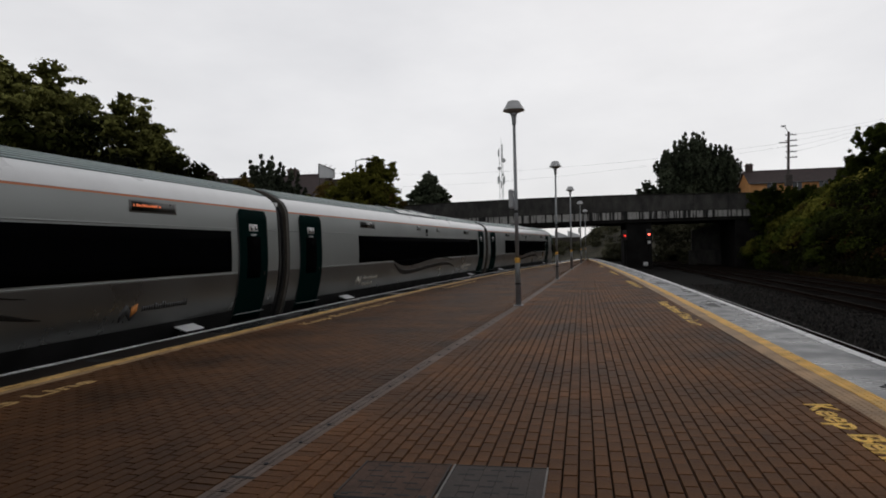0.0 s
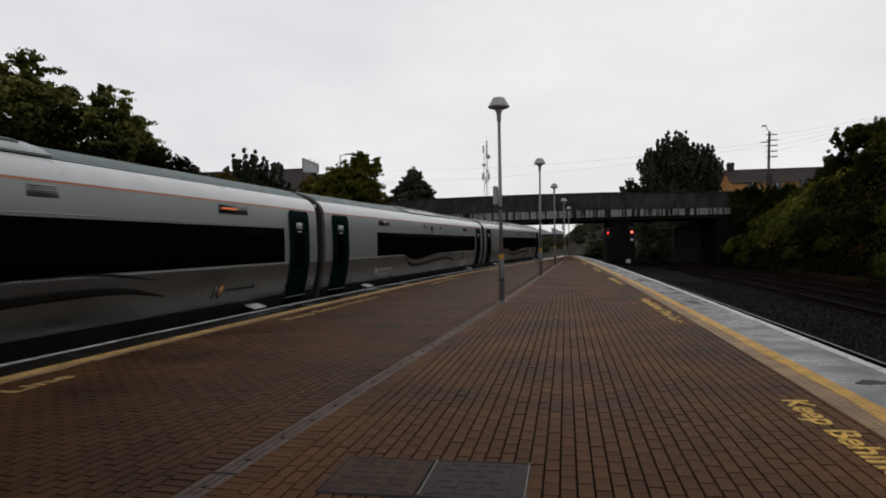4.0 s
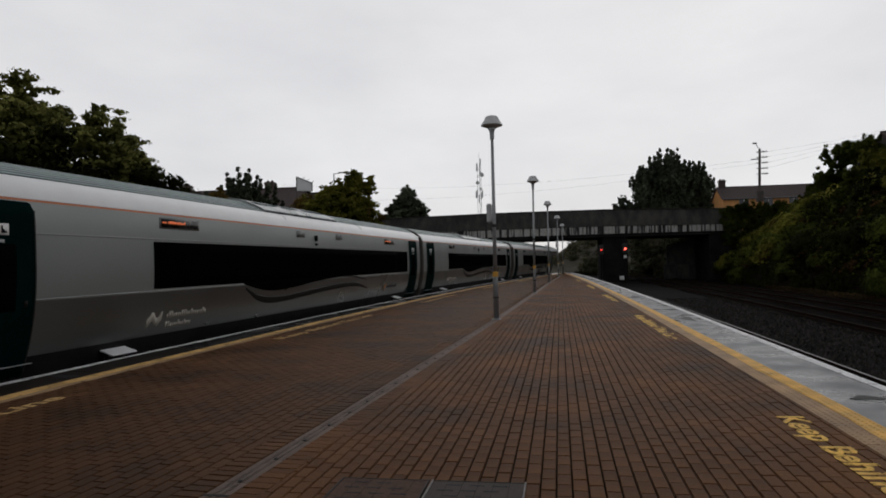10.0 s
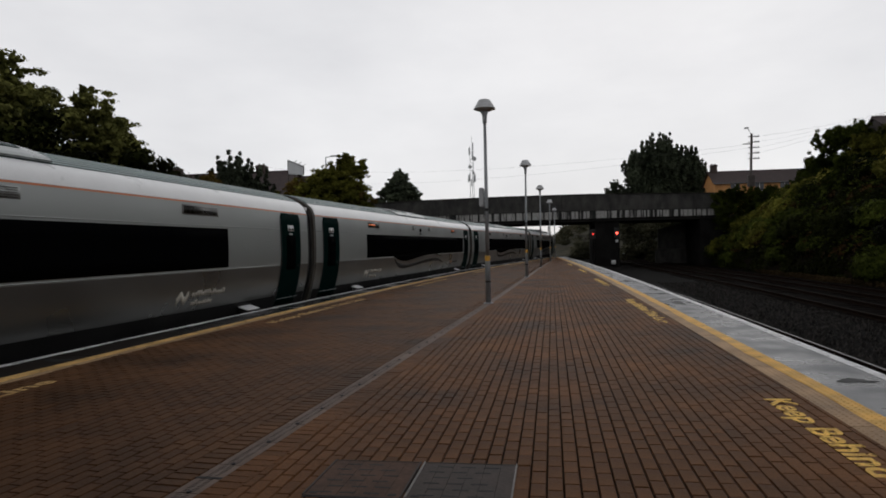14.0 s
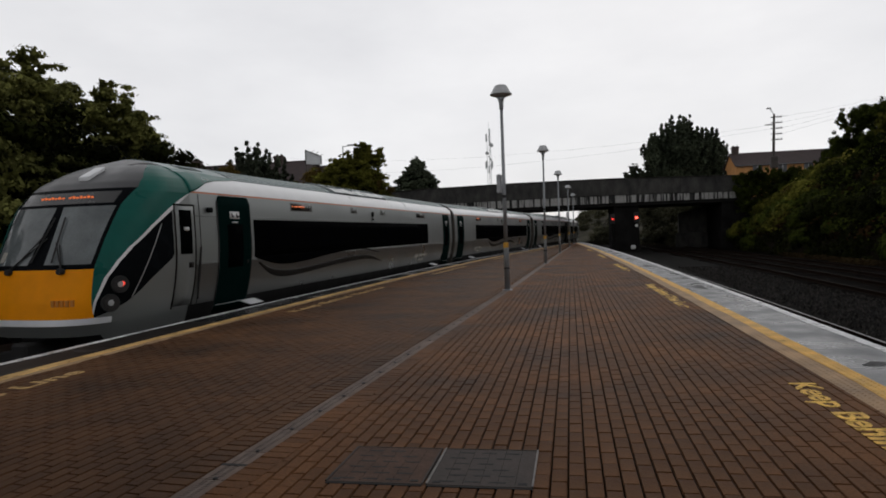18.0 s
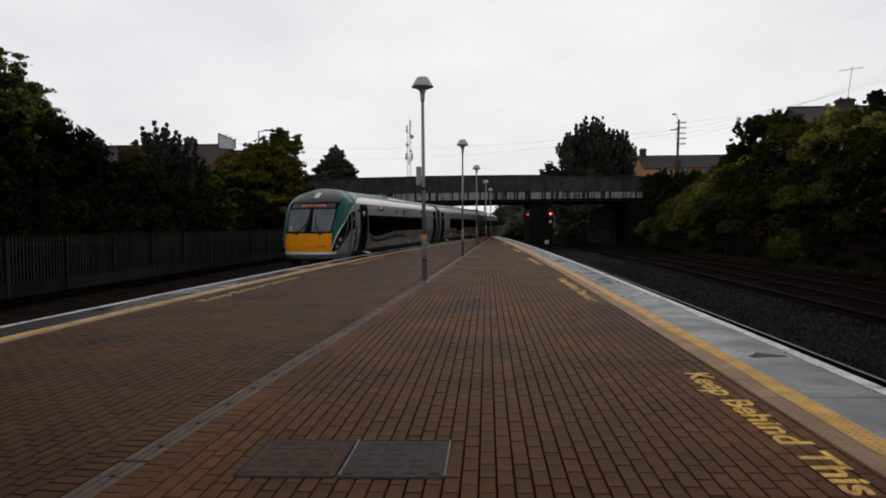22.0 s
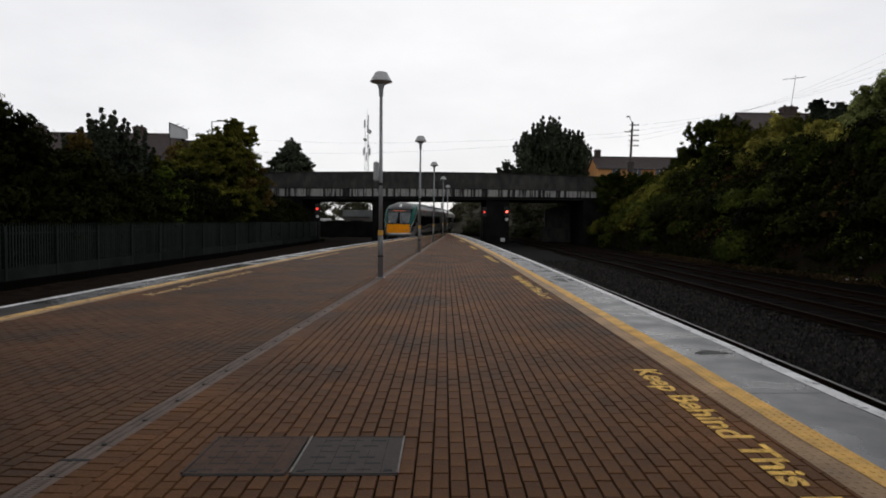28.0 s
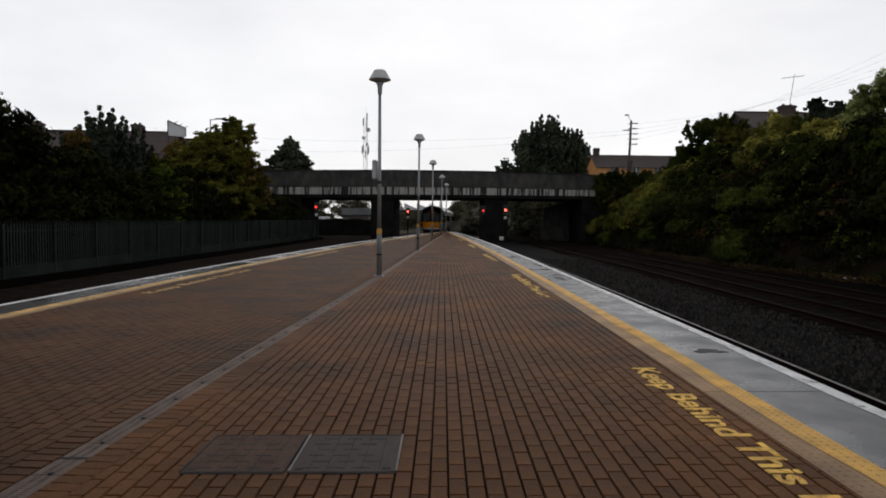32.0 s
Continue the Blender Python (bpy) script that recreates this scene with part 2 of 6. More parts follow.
M_SLOT = mat("black_slot", (0.008, 0.008, 0.008), 0.8, var=0.2)
M_DRAIN = mat("grey_channel", (0.1742, 0.132, 0.1109), 0.7, spec=0.06, var=0.25, scale=3, bump=0.2, pick="object", pickvar=0.14)
M_DRAINM = mat("galvanised_grating", (0.18, 0.144, 0.126), 0.7, spec=0.06, var=0.25, scale=5)


def worn(m, scale, edge, soft=0.08):
    """Paint worn through in patches: noise of the given scale decides where it is gone."""
    n, l = m.node_tree.nodes, m.node_tree.links
    co = n.new("ShaderNodeTexCoord")
    a = n.new("ShaderNodeTexNoise")
    a.inputs["Scale"].default_value, a.inputs["Detail"].default_value, a.inputs["Roughness"].default_value = scale, 6.0, 0.7
    l.new(co.outputs["Object"], a.inputs["Vector"])
    mr = n.new("ShaderNodeMapRange")
    mr.inputs["From Min"].default_value, mr.inputs["From Max"].default_value = edge - soft, edge + soft
    l.new(a.outputs["Fac"], mr.inputs["Value"])
    l.new(mr.outputs["Result"], n["Principled BSDF"].inputs["Alpha"])


worn(M_YTEXT, 16.0, 0.39, 0.1)
worn(M_YWORN, 16.0, 0.4, 0.1)
worn(M_YELLOW, 7.0, 0.3)
worn(M_YPALE, 7.0, 0.38)
worn(M_WHITE, 9.0, 0.38)
# train
M_SILVER = mat("silver_coach_paint", (0.25, 0.262, 0.256), 0.43, metal=0.6, var=0.03, scale=0.6, bump=0.0, spec=0.35)
# same silver made darker: the inward lean's shade is put into the colour
M_SILVERL = mat("silver_paint_shaded_lower", (0.155, 0.16, 0.156), 0.33, metal=0.8, var=0.08, scale=0.6, bump=0.0, spec=0.3)
M_TWHITE = mat("white_cantrail_paint", (0.7, 0.71, 0.72), 0.35, var=0.06, scale=1.5, bump=0.0, coat=0.2)
M_GREEN = mat("dark_green_coach_paint", (0.005382, 0.09418, 0.07535), 0.35, var=0.1, scale=2, bump=0.0, spec=0.16)
M_DOOR = mat("deep_green_door_paint", (0.0015, 0.0095, 0.0085), 0.5, var=0.12, scale=2, bump=0.0, spec=0.03)
M_ROOF = mat("grey_green_ribbed_roof", (0.26, 0.33, 0.32), 0.45, var=0.15, scale=2, bump=0.1)
M_HATCH = mat("pale_roof_hatch_paint", (0.26, 0.29, 0.285), 0.3, var=0.15, scale=1.5, bump=0.03)
M_BELLOWS = mat("brown_black_rubber", (0.055, 0.048, 0.039), 0.75, var=0.3, scale=4)
M_FDISP = mat("smoky_display_glass", (0.035, 0.035, 0.03325), 0.2, var=0.1, bump=0)
M_ROOFD = mat("dark_roof_gap", (0.02, 0.042, 0.041), 0.6, var=0.2, spec=0.15)
M_DOME = mat("dark_grey_cab_roof", (0.04, 0.04, 0.042), 0.4, var=0.15, scale=2, bump=0.0, coat=0.08)
M_YPANEL = mat("warning_yellow_paint", (0.9, 0.31, 0.002), 0.5, var=0.06, scale=3, bump=0.02, spec=0.12)
M_BLACK = mat("gloss_black", (0.006, 0.007, 0.008), 0.25, var=0.1, bump=0.0, spec=0.05)
M_GLASS = mat("tinted_window_glass", (0.002, 0.0022, 0.0025), 0.2, var=0.1, bump=0.0, rough_var=0.02)
M_GLASS.node_tree.nodes["Principled BSDF"].inputs["Specular IOR Level"].default_value = 0.01
for _m, _ior in ((M_GLASS, 1.06), (M_DOOR, 1.12), (M_BLACK, 1.15)):
    _m.node_tree.nodes["Principled BSDF"].inputs["IOR"].default_value = _ior
# pale uneven grey base carries the sky's reflection in the windscreen
M_SCREEN = mat("sky_tinted_windscreen", (0.13, 0.145, 0.148), 0.06, var=0.35, scale=1.2, bump=0.0, rough_var=0.02)
M_RUBBER = mat("black_rubber", (0.012, 0.012, 0.012), 0.7, var=0.2)
M_TLINE = mat("red_orange_line", (0.46, 0.12, 0.025), 0.4, var=0.1)
M_SKIRT = mat("black_skirt_paint", (0.012, 0.012, 0.012), 0.6, var=0.3, scale=2, spec=0.1)
M_SWOOSH = mat("dark_grey_swoosh", (0.014, 0.0125, 0.011), 0.5, var=0.1, spec=0.06)
M_LIGHTSW = mat("pale_silver_swoosh", (0.42, 0.425, 0.425), 0.35, var=0.08)
M_LOGO = mat("pale_lettering", (0.36, 0.34, 0.29), 0.5, var=0.1)
M_LOGOD = mat("dark_lettering", (0.03, 0.03, 0.03), 0.5, var=0.1)
M_LOGOO = mat("orange_lettering", (0.55, 0.2, 0.03), 0.5, var=0.1)
M_UNDER = mat("underframe_grime", (0.014, 0.0135, 0.013), 0.85, var=0.4, scale=4)
M_DISPLAY = mat("display_panel", (0.012, 0.012, 0.01), 0.3, var=0.1, spec=0.2)
M_LED = mat("faint_orange_display_dots", (0.3, 0.14, 0.06), 0.5, var=0.1, glow=(1.0, 0.2, 0.06), power=0.5)
M_LED2 = mat("dim_orange_display_dots", (0.4, 0.1, 0.02), 0.5, var=0.1, glow=(1.0, 0.2, 0.05), power=0.55)
M_TAIL = mat("red_tail_lamp", (0.4, 0.02, 0.02), 0.3, var=0.1, glow=(1.0, 0.08, 0.05), power=1.0)
M_HEADL = mat("lamp_glass", (0.045, 0.045, 0.045), 0.15, var=0.2, bump=0)
M_REDSIG = mat("lit_red_lens", (0.5, 0.02, 0.01), 0.3, var=0.1, glow=(1.0, 0.09, 0.06), power=4.5)
M_REDDIM = mat("lit_red_lens_small", (0.5, 0.02, 0.01), 0.3, var=0.1, glow=(1.0, 0.04, 0.03), power=1.6)
# plants and buildings
LEAF = dict(rough=0.8, spec=0.02, var=0.35, scale=0.35, bump=0.0, pick="island", pickvar=0.5)
M_LEAF = mat("dark_leaf", (0.01613, 0.02016, 0.006048), tint=(0.1344, 0.1344, 0.03898), **LEAF)
# near-black leaf: the deep shade of low growth and hollows is in the colour
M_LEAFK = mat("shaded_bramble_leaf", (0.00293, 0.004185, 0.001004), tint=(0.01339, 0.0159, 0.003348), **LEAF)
M_LEAF2 = mat("hedge_leaf", (0.009, 0.015, 0.002), tint=(0.05, 0.062, 0.01), **LEAF)
M_DRYGRASS = mat("dry_grass", (0.026, 0.018, 0.009), tint=(0.052, 0.036, 0.017), **LEAF)
M_LEAFW = mat("mixed_green_leaf", (0.01159, 0.01656, 0.002484), tint=(0.1173, 0.1132, 0.01932), **LEAF)
M_LEAFY = mat("yellowing_leaf", (0.09, 0.095, 0.018), tint=(0.36, 0.32, 0.07), **LEAF)
M_LEAFL = mat("pale_green_leaf", (0.1, 0.12, 0.035), tint=(0.32, 0.35, 0.13), **LEAF)
M_LEAFB = mat("bramble_leaf", (0.014, 0.011, 0.004), tint=(0.045, 0.024, 0.009), **LEAF)
M_LEAFD = mat("conifer_needle", (0.01375, 0.01925, 0.01237), tint=(0.04952, 0.05776, 0.03851), **LEAF)
M_LEAFR = mat("rusty_leaf", (0.0405, 0.02902, 0.0081), tint=(0.1188, 0.081, 0.02228), **LEAF)
M_LEAFG = mat("fresh_green_leaf", (0.0195, 0.0312, 0.00325), tint=(0.0845, 0.1105, 0.0143), **LEAF)
# distance haze is mixed into these two colours
M_FARLEAF = mat("haze_tinted_far_leaf", (0.0375, 0.039, 0.0225), tint=(0.09375, 0.09, 0.05625), **LEAF)
M_FARGRASS = mat("haze_tinted_hillside", (0.036, 0.0348, 0.0216), 0.95, spec=0.1, var=0.4, scale=0.3, bump=0.4, bscale=4, tint=(0.06, 0.054, 0.036))
M_LEAFP = mat("grey_green_poplar_leaf", (0.024, 0.031, 0.02), tint=(0.062, 0.073, 0.046), **LEAF)
M_BARK = mat("bark", (0.05, 0.04, 0.03), 0.9, var=0.4, scale=6, bump=0.6, bscale=30)
M_SLATE = mat("slate_roof", (0.056, 0.042, 0.041), 0.75, spec=0.15, var=0.25, scale=2, bump=0.3, bscale=12)
M_BRICKC = mat("chimney_brick", (0.05, 0.034, 0.028), 0.85, var=0.3, scale=4, bump=0.3)
M_OWALL = mat("ochre_plaster", (0.5, 0.25, 0.095), 0.8, spec=0.2, var=0.15, scale=1, bump=0.1)
M_GWALL = mat("grey_plaster", (0.075, 0.062, 0.056), 0.8, var=0.2, scale=1, bump=0.1)
M_WINDOW = mat("dark_house_window", (0.03, 0.03, 0.035), 0.15, var=0.2, bump=0)
M_TIMBER = mat("grey_pole_timber", (0.06, 0.05, 0.045), 0.85, var=0.3, scale=5)
M_CABLE = mat("black_cable", (0.02, 0.02, 0.02), 0.6, var=0.1)
M_BILL = mat("pale_hoarding", (0.55, 0.56, 0.57), 0.6, var=0.12, scale=0.8)
M_SHED = mat("weathered_grey_sheeting", (0.12, 0.125, 0.125), 0.7, spec=0.2, var=0.25, scale=1.0)
M_PUDDLE = mat("dark_wet_stain", (0.024, 0.025, 0.026), 0.55, spec=0.1, var=0.3, scale=6, bump=0.0)
M_LITTER = mat("white_litter", (0.6, 0.6, 0.6), 0.7, var=0.2)


# ---- mesh helpers ----
def mesh_of(name, verts, faces, material=None, smooth=False):
    me = bpy.data.meshes.new(name)
    me.from_pydata([tuple(v) for v in verts], [], faces)
    if material:
        me.materials.append(material)
    if smooth:
        me.polygons.foreach_set("use_smooth", [True] * len(me.polygons))
    me.update()
    return me


def quads(name, verts, material, smooth=False):
    """A mesh of loose quads: verts is (n, 4, 3)."""
    v = np.asarray(verts, dtype=np.float32).reshape(-1, 3)
    n = len(v) // 4
    me = bpy.data.meshes.new(name)
    me.vertices.add(len(v))
    me.vertices.foreach_set("co", v.ravel())
    me.loops.add(4 * n)
    me.loops.foreach_set("vertex_index", np.arange(4 * n, dtype=np.int32))
    me.polygons.add(n)
    me.polygons.foreach_set("loop_start", np.arange(0, 4 * n, 4, dtype=np.int32))
    me.polygons.foreach_set("loop_total", np.full(n, 4, dtype=np.int32))
    me.materials.append(material)
    me.update(calc_edges=True)
    return me


def put(name, me, parent=None, m=None, label=""):
    ob = new(name, me)
    if parent:
        ob.parent = parent
    if m is not None:
        ob.matrix_basis = m
    if label:
        ob["label"] = label
    return ob


def part(name, bm, material, parent, label="", smooth=False):
    me = bpy.data.meshes.new(name)
    bm.to_mesh(me)
    bm.free()
    me.materials.append(material)
    if smooth:
        me.polygons.foreach_set("use_smooth", [True] * len(me.polygons))
    return put(name, me, parent, None, label)


def add_box(bm, x0, x1, y0, y1, z0, z1, bevel=0.0):
    r = bmesh.ops.create_cube(bm, size=1.0, matrix=Matrix.LocRotScale(((x0 + x1) / 2, (y0 + y1) / 2, (z0 + z1) / 2), None, (abs(x1 - x0), abs(y1 - y0), abs(z1 - z0))))
    if bevel:
        edges = list({e for v in r["verts"] for e in v.link_edges})
        bmesh.ops.bevel(bm, geom=edges, offset=bevel, segments=1, affect="EDGES", profile=0.5)
    return bm


def box(x0, x1, y0, y1, z0, z1, bevel=0.0):
    return add_box(bmesh.new(), x0, x1, y0, y1, z0, z1, bevel)


def add_tube(bm, a, b, r0, r1=None, seg=10):
    a, b = Vector(a), Vector(b)
    q = (b - a).to_track_quat("Z", "Y").to_matrix().to_4x4()
    bmesh.ops.create_cone(bm, cap_ends=True, segments=seg, radius1=r0, radius2=r0 if r1 is None else r1, depth=(b - a).length,
                          matrix=Matrix.Translation((a + b) / 2) @ q)
    return bm


def tube(a, b, r0, r1=None, seg=10):
    return add_tube(bmesh.new(), a, b, r0, r1, seg)


def lathe(profile, seg=20):
    """A turned body about z: profile is (radius, z) from the foot up."""
    verts, faces = [], []
    for r, z in profile:
        for k in range(seg):
            a = 2 * math.pi * k / seg
            verts.append((r * math.cos(a), r * math.sin(a), z))
    for i in range(len(profile) - 1):
        for k in range(seg):
            k2 = (k + 1) % seg
            faces.append((i * seg + k, i * seg + k2, (i + 1) * seg + k2, (i + 1) * seg + k))
    bm = bmesh.new()
    vs = [bm.verts.new(v) for v in verts]
    for f in faces:
        bm.faces.new([vs[i] for i in f])
    bm.faces.new(vs[:seg][::-1])
    bm.faces.new(vs[-seg:])
    return bm


def thing(name, label, category, m=None, group="", kind=""):
    ob = new(name)
    ob.empty_display_size = 0.2
    if m is not None:
        ob.matrix_basis = m
    return tagged(ob, label, category, group, kind)


# ---- the plan: platform edges, drain and track as lines along y ----
def line(ys, xs):
    return lambda y: np.interp(y, ys, xs)


def left_edge(y):
    """The platform's edge beside the train: a wide curve that runs out straight."""
    y = np.asarray(y, dtype=float)
    a, b, c = -7.027, 0.00497, 0.001382
    bend = a + b * y + c * y * y
    d = np.clip(y - 50, 0, 40)
    out = a + b * 50 + c * 2500 + (b + 100 * c) * d - 0.00035 * d ** 2 - 0.000012 * d ** 3 + 0.04 * np.maximum(y - 90, 0)
    back = a - 5 * b + 25 * c + (b - 10 * c) * (y + 5)
    return np.where(y > 50, out, np.where(y < -5, back, bend))


right_edge = line([-30, 4.6, 7, 10, 13.6, 17, 21.5, 25, 29.4, 35, 40.5, 47, 55, 62, 70, 90, 140], [3.36, 3.365, 3.375, 3.36, 3.34, 3.31, 3.25, 3.19, 3.1, 2.97, 2.81, 2.6, 2.28, 1.95, 1.5, 0.3, -2.5])
drain_x = line([-30, 3.36, 16, 28.8, 41.3, 55, 68, 90], [-3.96, -2.26, -1.62, -1.14, -0.70, -0.12, 0.35, 1.1])
FALL = 0.015
Y_BACK, Y_END = -14.0, 72.0


def top(x, y):
    """Height of the paving: it falls from both edges to the drain."""
    return FALL * abs(x - float(drain_x(y)))


def strip(name, ys, xa, xb, lift, material, parent, label="", depth=0.0):
    """A band on the platform between two lines xa(y), xb(y)."""
    verts, faces = [], []
    for y in ys:
        for x in (float(xa(y)), float(xb(y))):
            verts.append((x, y, top(x, y) + lift))
    for i in range(len(ys) - 1):
        a = 2 * i
        faces.append((a, a + 1, a + 3, a + 2))
    n = len(verts)
    if depth:
        verts += [(x, y, z - depth) for x, y, z in verts]
        for i in range(len(ys) - 1):
            a = 2 * i
            faces += [(a, a + 2, n + a + 2, n + a), (a + 1, n + a + 1, n + a + 3, a + 3)]
        faces += [(0, n, n + 1, 1), (n - 2, n - 1, 2 * n - 1, 2 * n - 2)]
    me = mesh_of(name, verts, faces, material)
    return put(name, me, parent, None, label)


YS = [Y_BACK + 1.0 * i for i in range(int(Y_END - Y_BACK) + 1)]
RAIL_Z, BED_Z = -0.86, -1.03

# ground: one sheet to the horizon
gm = mesh_of("ground", [(-2500, -2500, -1.2), (2500, -2500, -1.2), (2500, 2500, -1.2), (-2500, 2500, -1.2)], [(0, 1, 2, 3)], M_GRASS)
tagged(put("ground", gm), "dark damp ground below the railway", "ground", kind="structure")

# ballast bed, gently uneven
def track_bed(x0, x1, nx, material, label):
    gx, gy = np.meshgrid(np.linspace(x0, x1, nx), np.linspace(-20, 150, 150))
    gz = BED_Z + 0.03 * np.sin(gx * 2.1 + gy * 0.7) * np.sin(gy * 1.3) + 0.02 * np.sin(gx * 5 + 1) * np.cos(gy * 3.1)
    faces = [(j * nx + i, j * nx + i + 1, (j + 1) * nx + i + 1, (j + 1) * nx + i) for j in range(gx.shape[0] - 1) for i in range(nx - 1)]
    tagged(put("ballast_bed", mesh_of("ballast_bed", np.stack([gx, gy, gz], -1).reshape(-1, 3), faces, material, True)), label, "ballast", kind="structure")


track_bed(-15.2, -1.0, 26, M_BALLASTR, "dark rusty ballast bed beside the fence")
track_bed(-1.0, 9.0, 20, M_BALLAST, "dark grey stone ballast bed under the tracks")
track_bed(9.0, 20.5, 22, M_BALLASTW, "black ballast bed beneath the bank")

# platform body: concrete walls under the paving
platform = tagged(new("platform"), "island platform paved with wet brown clay blocks", "platform", kind="structure")
pv, pf = [], []
cross = lambda y: [(float(left_edge(y)) + 0.12, -1.1), (float(left_edge(y)) + 0.12, top(float(left_edge(y)), y) - 0.1),
                   (float(drain_x(y)), -0.09), (float(right_edge(y)) - 0.12, top(float(right_edge(y)), y) - 0.1), (float(right_edge(y)) - 0.12, -1.1)]
for y in YS:
    pv += [(x, y, z) for x, z in cross(y)]
for j in range(len(YS) - 1):
    for i in range(4):
        pf.append((j * 5 + i, j * 5 + i + 1, j * 5 + 6 + i, j * 5 + 5 + i))
pf += [(4, 3, 2, 1, 0), tuple(len(pv) - 5 + i for i in range(5))]
put("platform_wall", mesh_of("platform_wall", pv, pf, M_DARKC), platform)
strip("joint_bed", YS, lambda y: left_edge(y) + 0.92, lambda y: drain_x(y) - 0.02, -0.012, M_JOINT, platform, "dark sand between the blocks")
strip("joint_bed", YS, lambda y: drain_x(y) + 0.02, lambda y: right_edge(y) - 1.05, -0.012, M_JOINT, platform, "dark sand between the blocks")

# edging: coping slabs with a painted white nosing, yellow line, buff tactile slabs
SLAB = 2.4
y = Y_BACK
while y < Y_END - 0.1:
    ys = [y + 0.006, y + SLAB / 2, y + SLAB - 0.006]
    strip("coping_slab", ys, lambda v: right_edge(v) - 0.782, lambda v: right_edge(v), 0.003, M_COPING, platform, depth=0.14)
    # left slabs up to y 8.5 take the darker colour
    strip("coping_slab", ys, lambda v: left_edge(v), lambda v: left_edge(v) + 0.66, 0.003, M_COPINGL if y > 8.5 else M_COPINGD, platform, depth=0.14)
    strip("tactile_slab", ys, lambda v: right_edge(v) - 1.14, lambda v: right_edge(v) - 0.788, 0.003, M_TACTILE, platform, depth=0.05)
    strip("edge_slab", ys, lambda v: left_edge(v) + 0.666, lambda v: left_edge(v) + 0.95, 0.003, M_TACTILE, platform, depth=0.05)
    y += SLAB
YF = [Y_BACK + 0.5 * i for i in range(int((Y_END - Y_BACK) * 2) + 1)]
wob = lambda y, k: 0.012 * math.sin(y * 1.7 + k) + 0.008 * math.sin(y * 4.3 + 2 * k)
strip("white_line", YF, lambda v: right_edge(v) - 0.13 + wob(v, 1), lambda v: right_edge(v) + 0.002, 0.007, M_WHITE, platform, "worn white edge line")
strip("white_line", YF, lambda v: left_edge(v) - 0.002, lambda v: left_edge(v) + 0.12 + wob(v, 2), 0.007, M_WHITE, platform, "worn white edge line")
strip("yellow_line", YF, lambda v: right_edge(v) - 0.955 + wob(v, 3), lambda v: right_edge(v) - 0.78, 0.007, M_YELLOW, platform, "worn yellow safety line")
strip("yellow_line", YF, lambda v: left_edge(v) + 0.675, lambda v: left_edge(v) + 0.86 + wob(v, 4), 0.007, M_YPALE, platform, "worn yellow safety line")

# studs on the tactile slabs
studs, painted_studs = [], []
for i in range(95):
    for k in range(6):
        sy = 2.4 + i * 0.067
        sx = float(right_edge(sy)) - 1.11 + k * 0.06
        sz = top(sx, sy) + (0.007 if k > 2 else 0.003)
        r0, r1, h = 0.017, 0.011, 0.004
        ring = lambda r, z: [(sx + r * math.cos(a), sy + r * math.sin(a), z) for a in (0.4, 1.97, 3.54, 5.11)]
        lo, hi = ring(r0, sz), ring(r1, sz + h)
        (studs if k < 3 else painted_studs).extend([hi] + [[lo[q], lo[(q + 1) % 4], hi[(q + 1) % 4], hi[q]] for q in range(4)])
tagged(put("tactile_studs", quads("painted_studs", painted_studs, M_YELLOW), platform), kind="stuff")
tagged(put("tactile_studs", quads("tactile_studs", studs, M_TACTILE), platform), kind="stuff")


def floor_text(body, length, height, m, parent, paint=None):
    """Stencilled words, painted 3 mm proud of the blocks."""
    cu = bpy.data.curves.new("words", "FONT")
    cu.body, cu.extrude, cu.offset = body, 0.001, 0.024
    tmp = new("words", cu)
    bpy.context.view_layer.update()
    me = bpy.data.meshes.new_from_object(tmp.evaluated_get(bpy.context.evaluated_depsgraph_get()))
    bpy.data.objects.remove(tmp)
    bpy.data.curves.remove(cu)
    co = np.array([v.co[:] for v in me.vertices])
    co[:, 0] = (co[:, 0] - co[:, 0].min()) * length / np.ptp(co[:, 0])
    co[:, 1] = (co[:, 1] - co[:, 1].min()) * height / np.ptp(co[:, 1])
    me.vertices.foreach_set("co", co.astype(np.float32).ravel())
    me.materials.clear()
    me.materials.append(paint or M_YTEXT)
    return put("painted_words", me, parent, m)


TILT = math.degrees(math.atan(FALL))


def stain(cx, cy, rx_, ry_, seed):
    """A wet patch with an uneven rim, lying on the slabs."""
    rr = np.random.default_rng(seed)
    pts = []
    for k in range(22):
        a = 2 * math.pi * k / 22
        q = 1 + 0.25 * math.sin(3 * a + seed) + rr.uniform(-0.12, 0.12)
        x, y = cx + rx_ * q * math.cos(a), cy + ry_ * q * math.sin(a)
        pts.append((x, y, top(x, y) + 0.006))
    put("wet_patch", mesh_of("wet_patch", pts, [tuple(range(22))], M_PUDDLE), platform, None, "dark wet patch on the coping")


stain(2.96, 6.82, 0.17, 0.1, 3)
stain(2.9, 15.3, 0.12, 0.5, 5)
stain(-6.5, 7.25, 0.2, 0.09, 6)
stain(2.75, 24.0, 0.14, 0.6, 9)
for y0, length in ((6.05, 3.44), (16.4, 4.8), (26.0, 4.4), (36.0, 4.4), (46.5, 4.4)):
    x0 = float(right_edge(y0)) - 1.57
    x1 = float(right_edge(y0 - length)) - 1.53
    floor_text("Keep Behind This Line", length, 0.29, pose(x0, y0, top(x0, y0) + 0.003, TILT, 0, math.degrees(math.atan2(-length, x1 - x0))), platform)
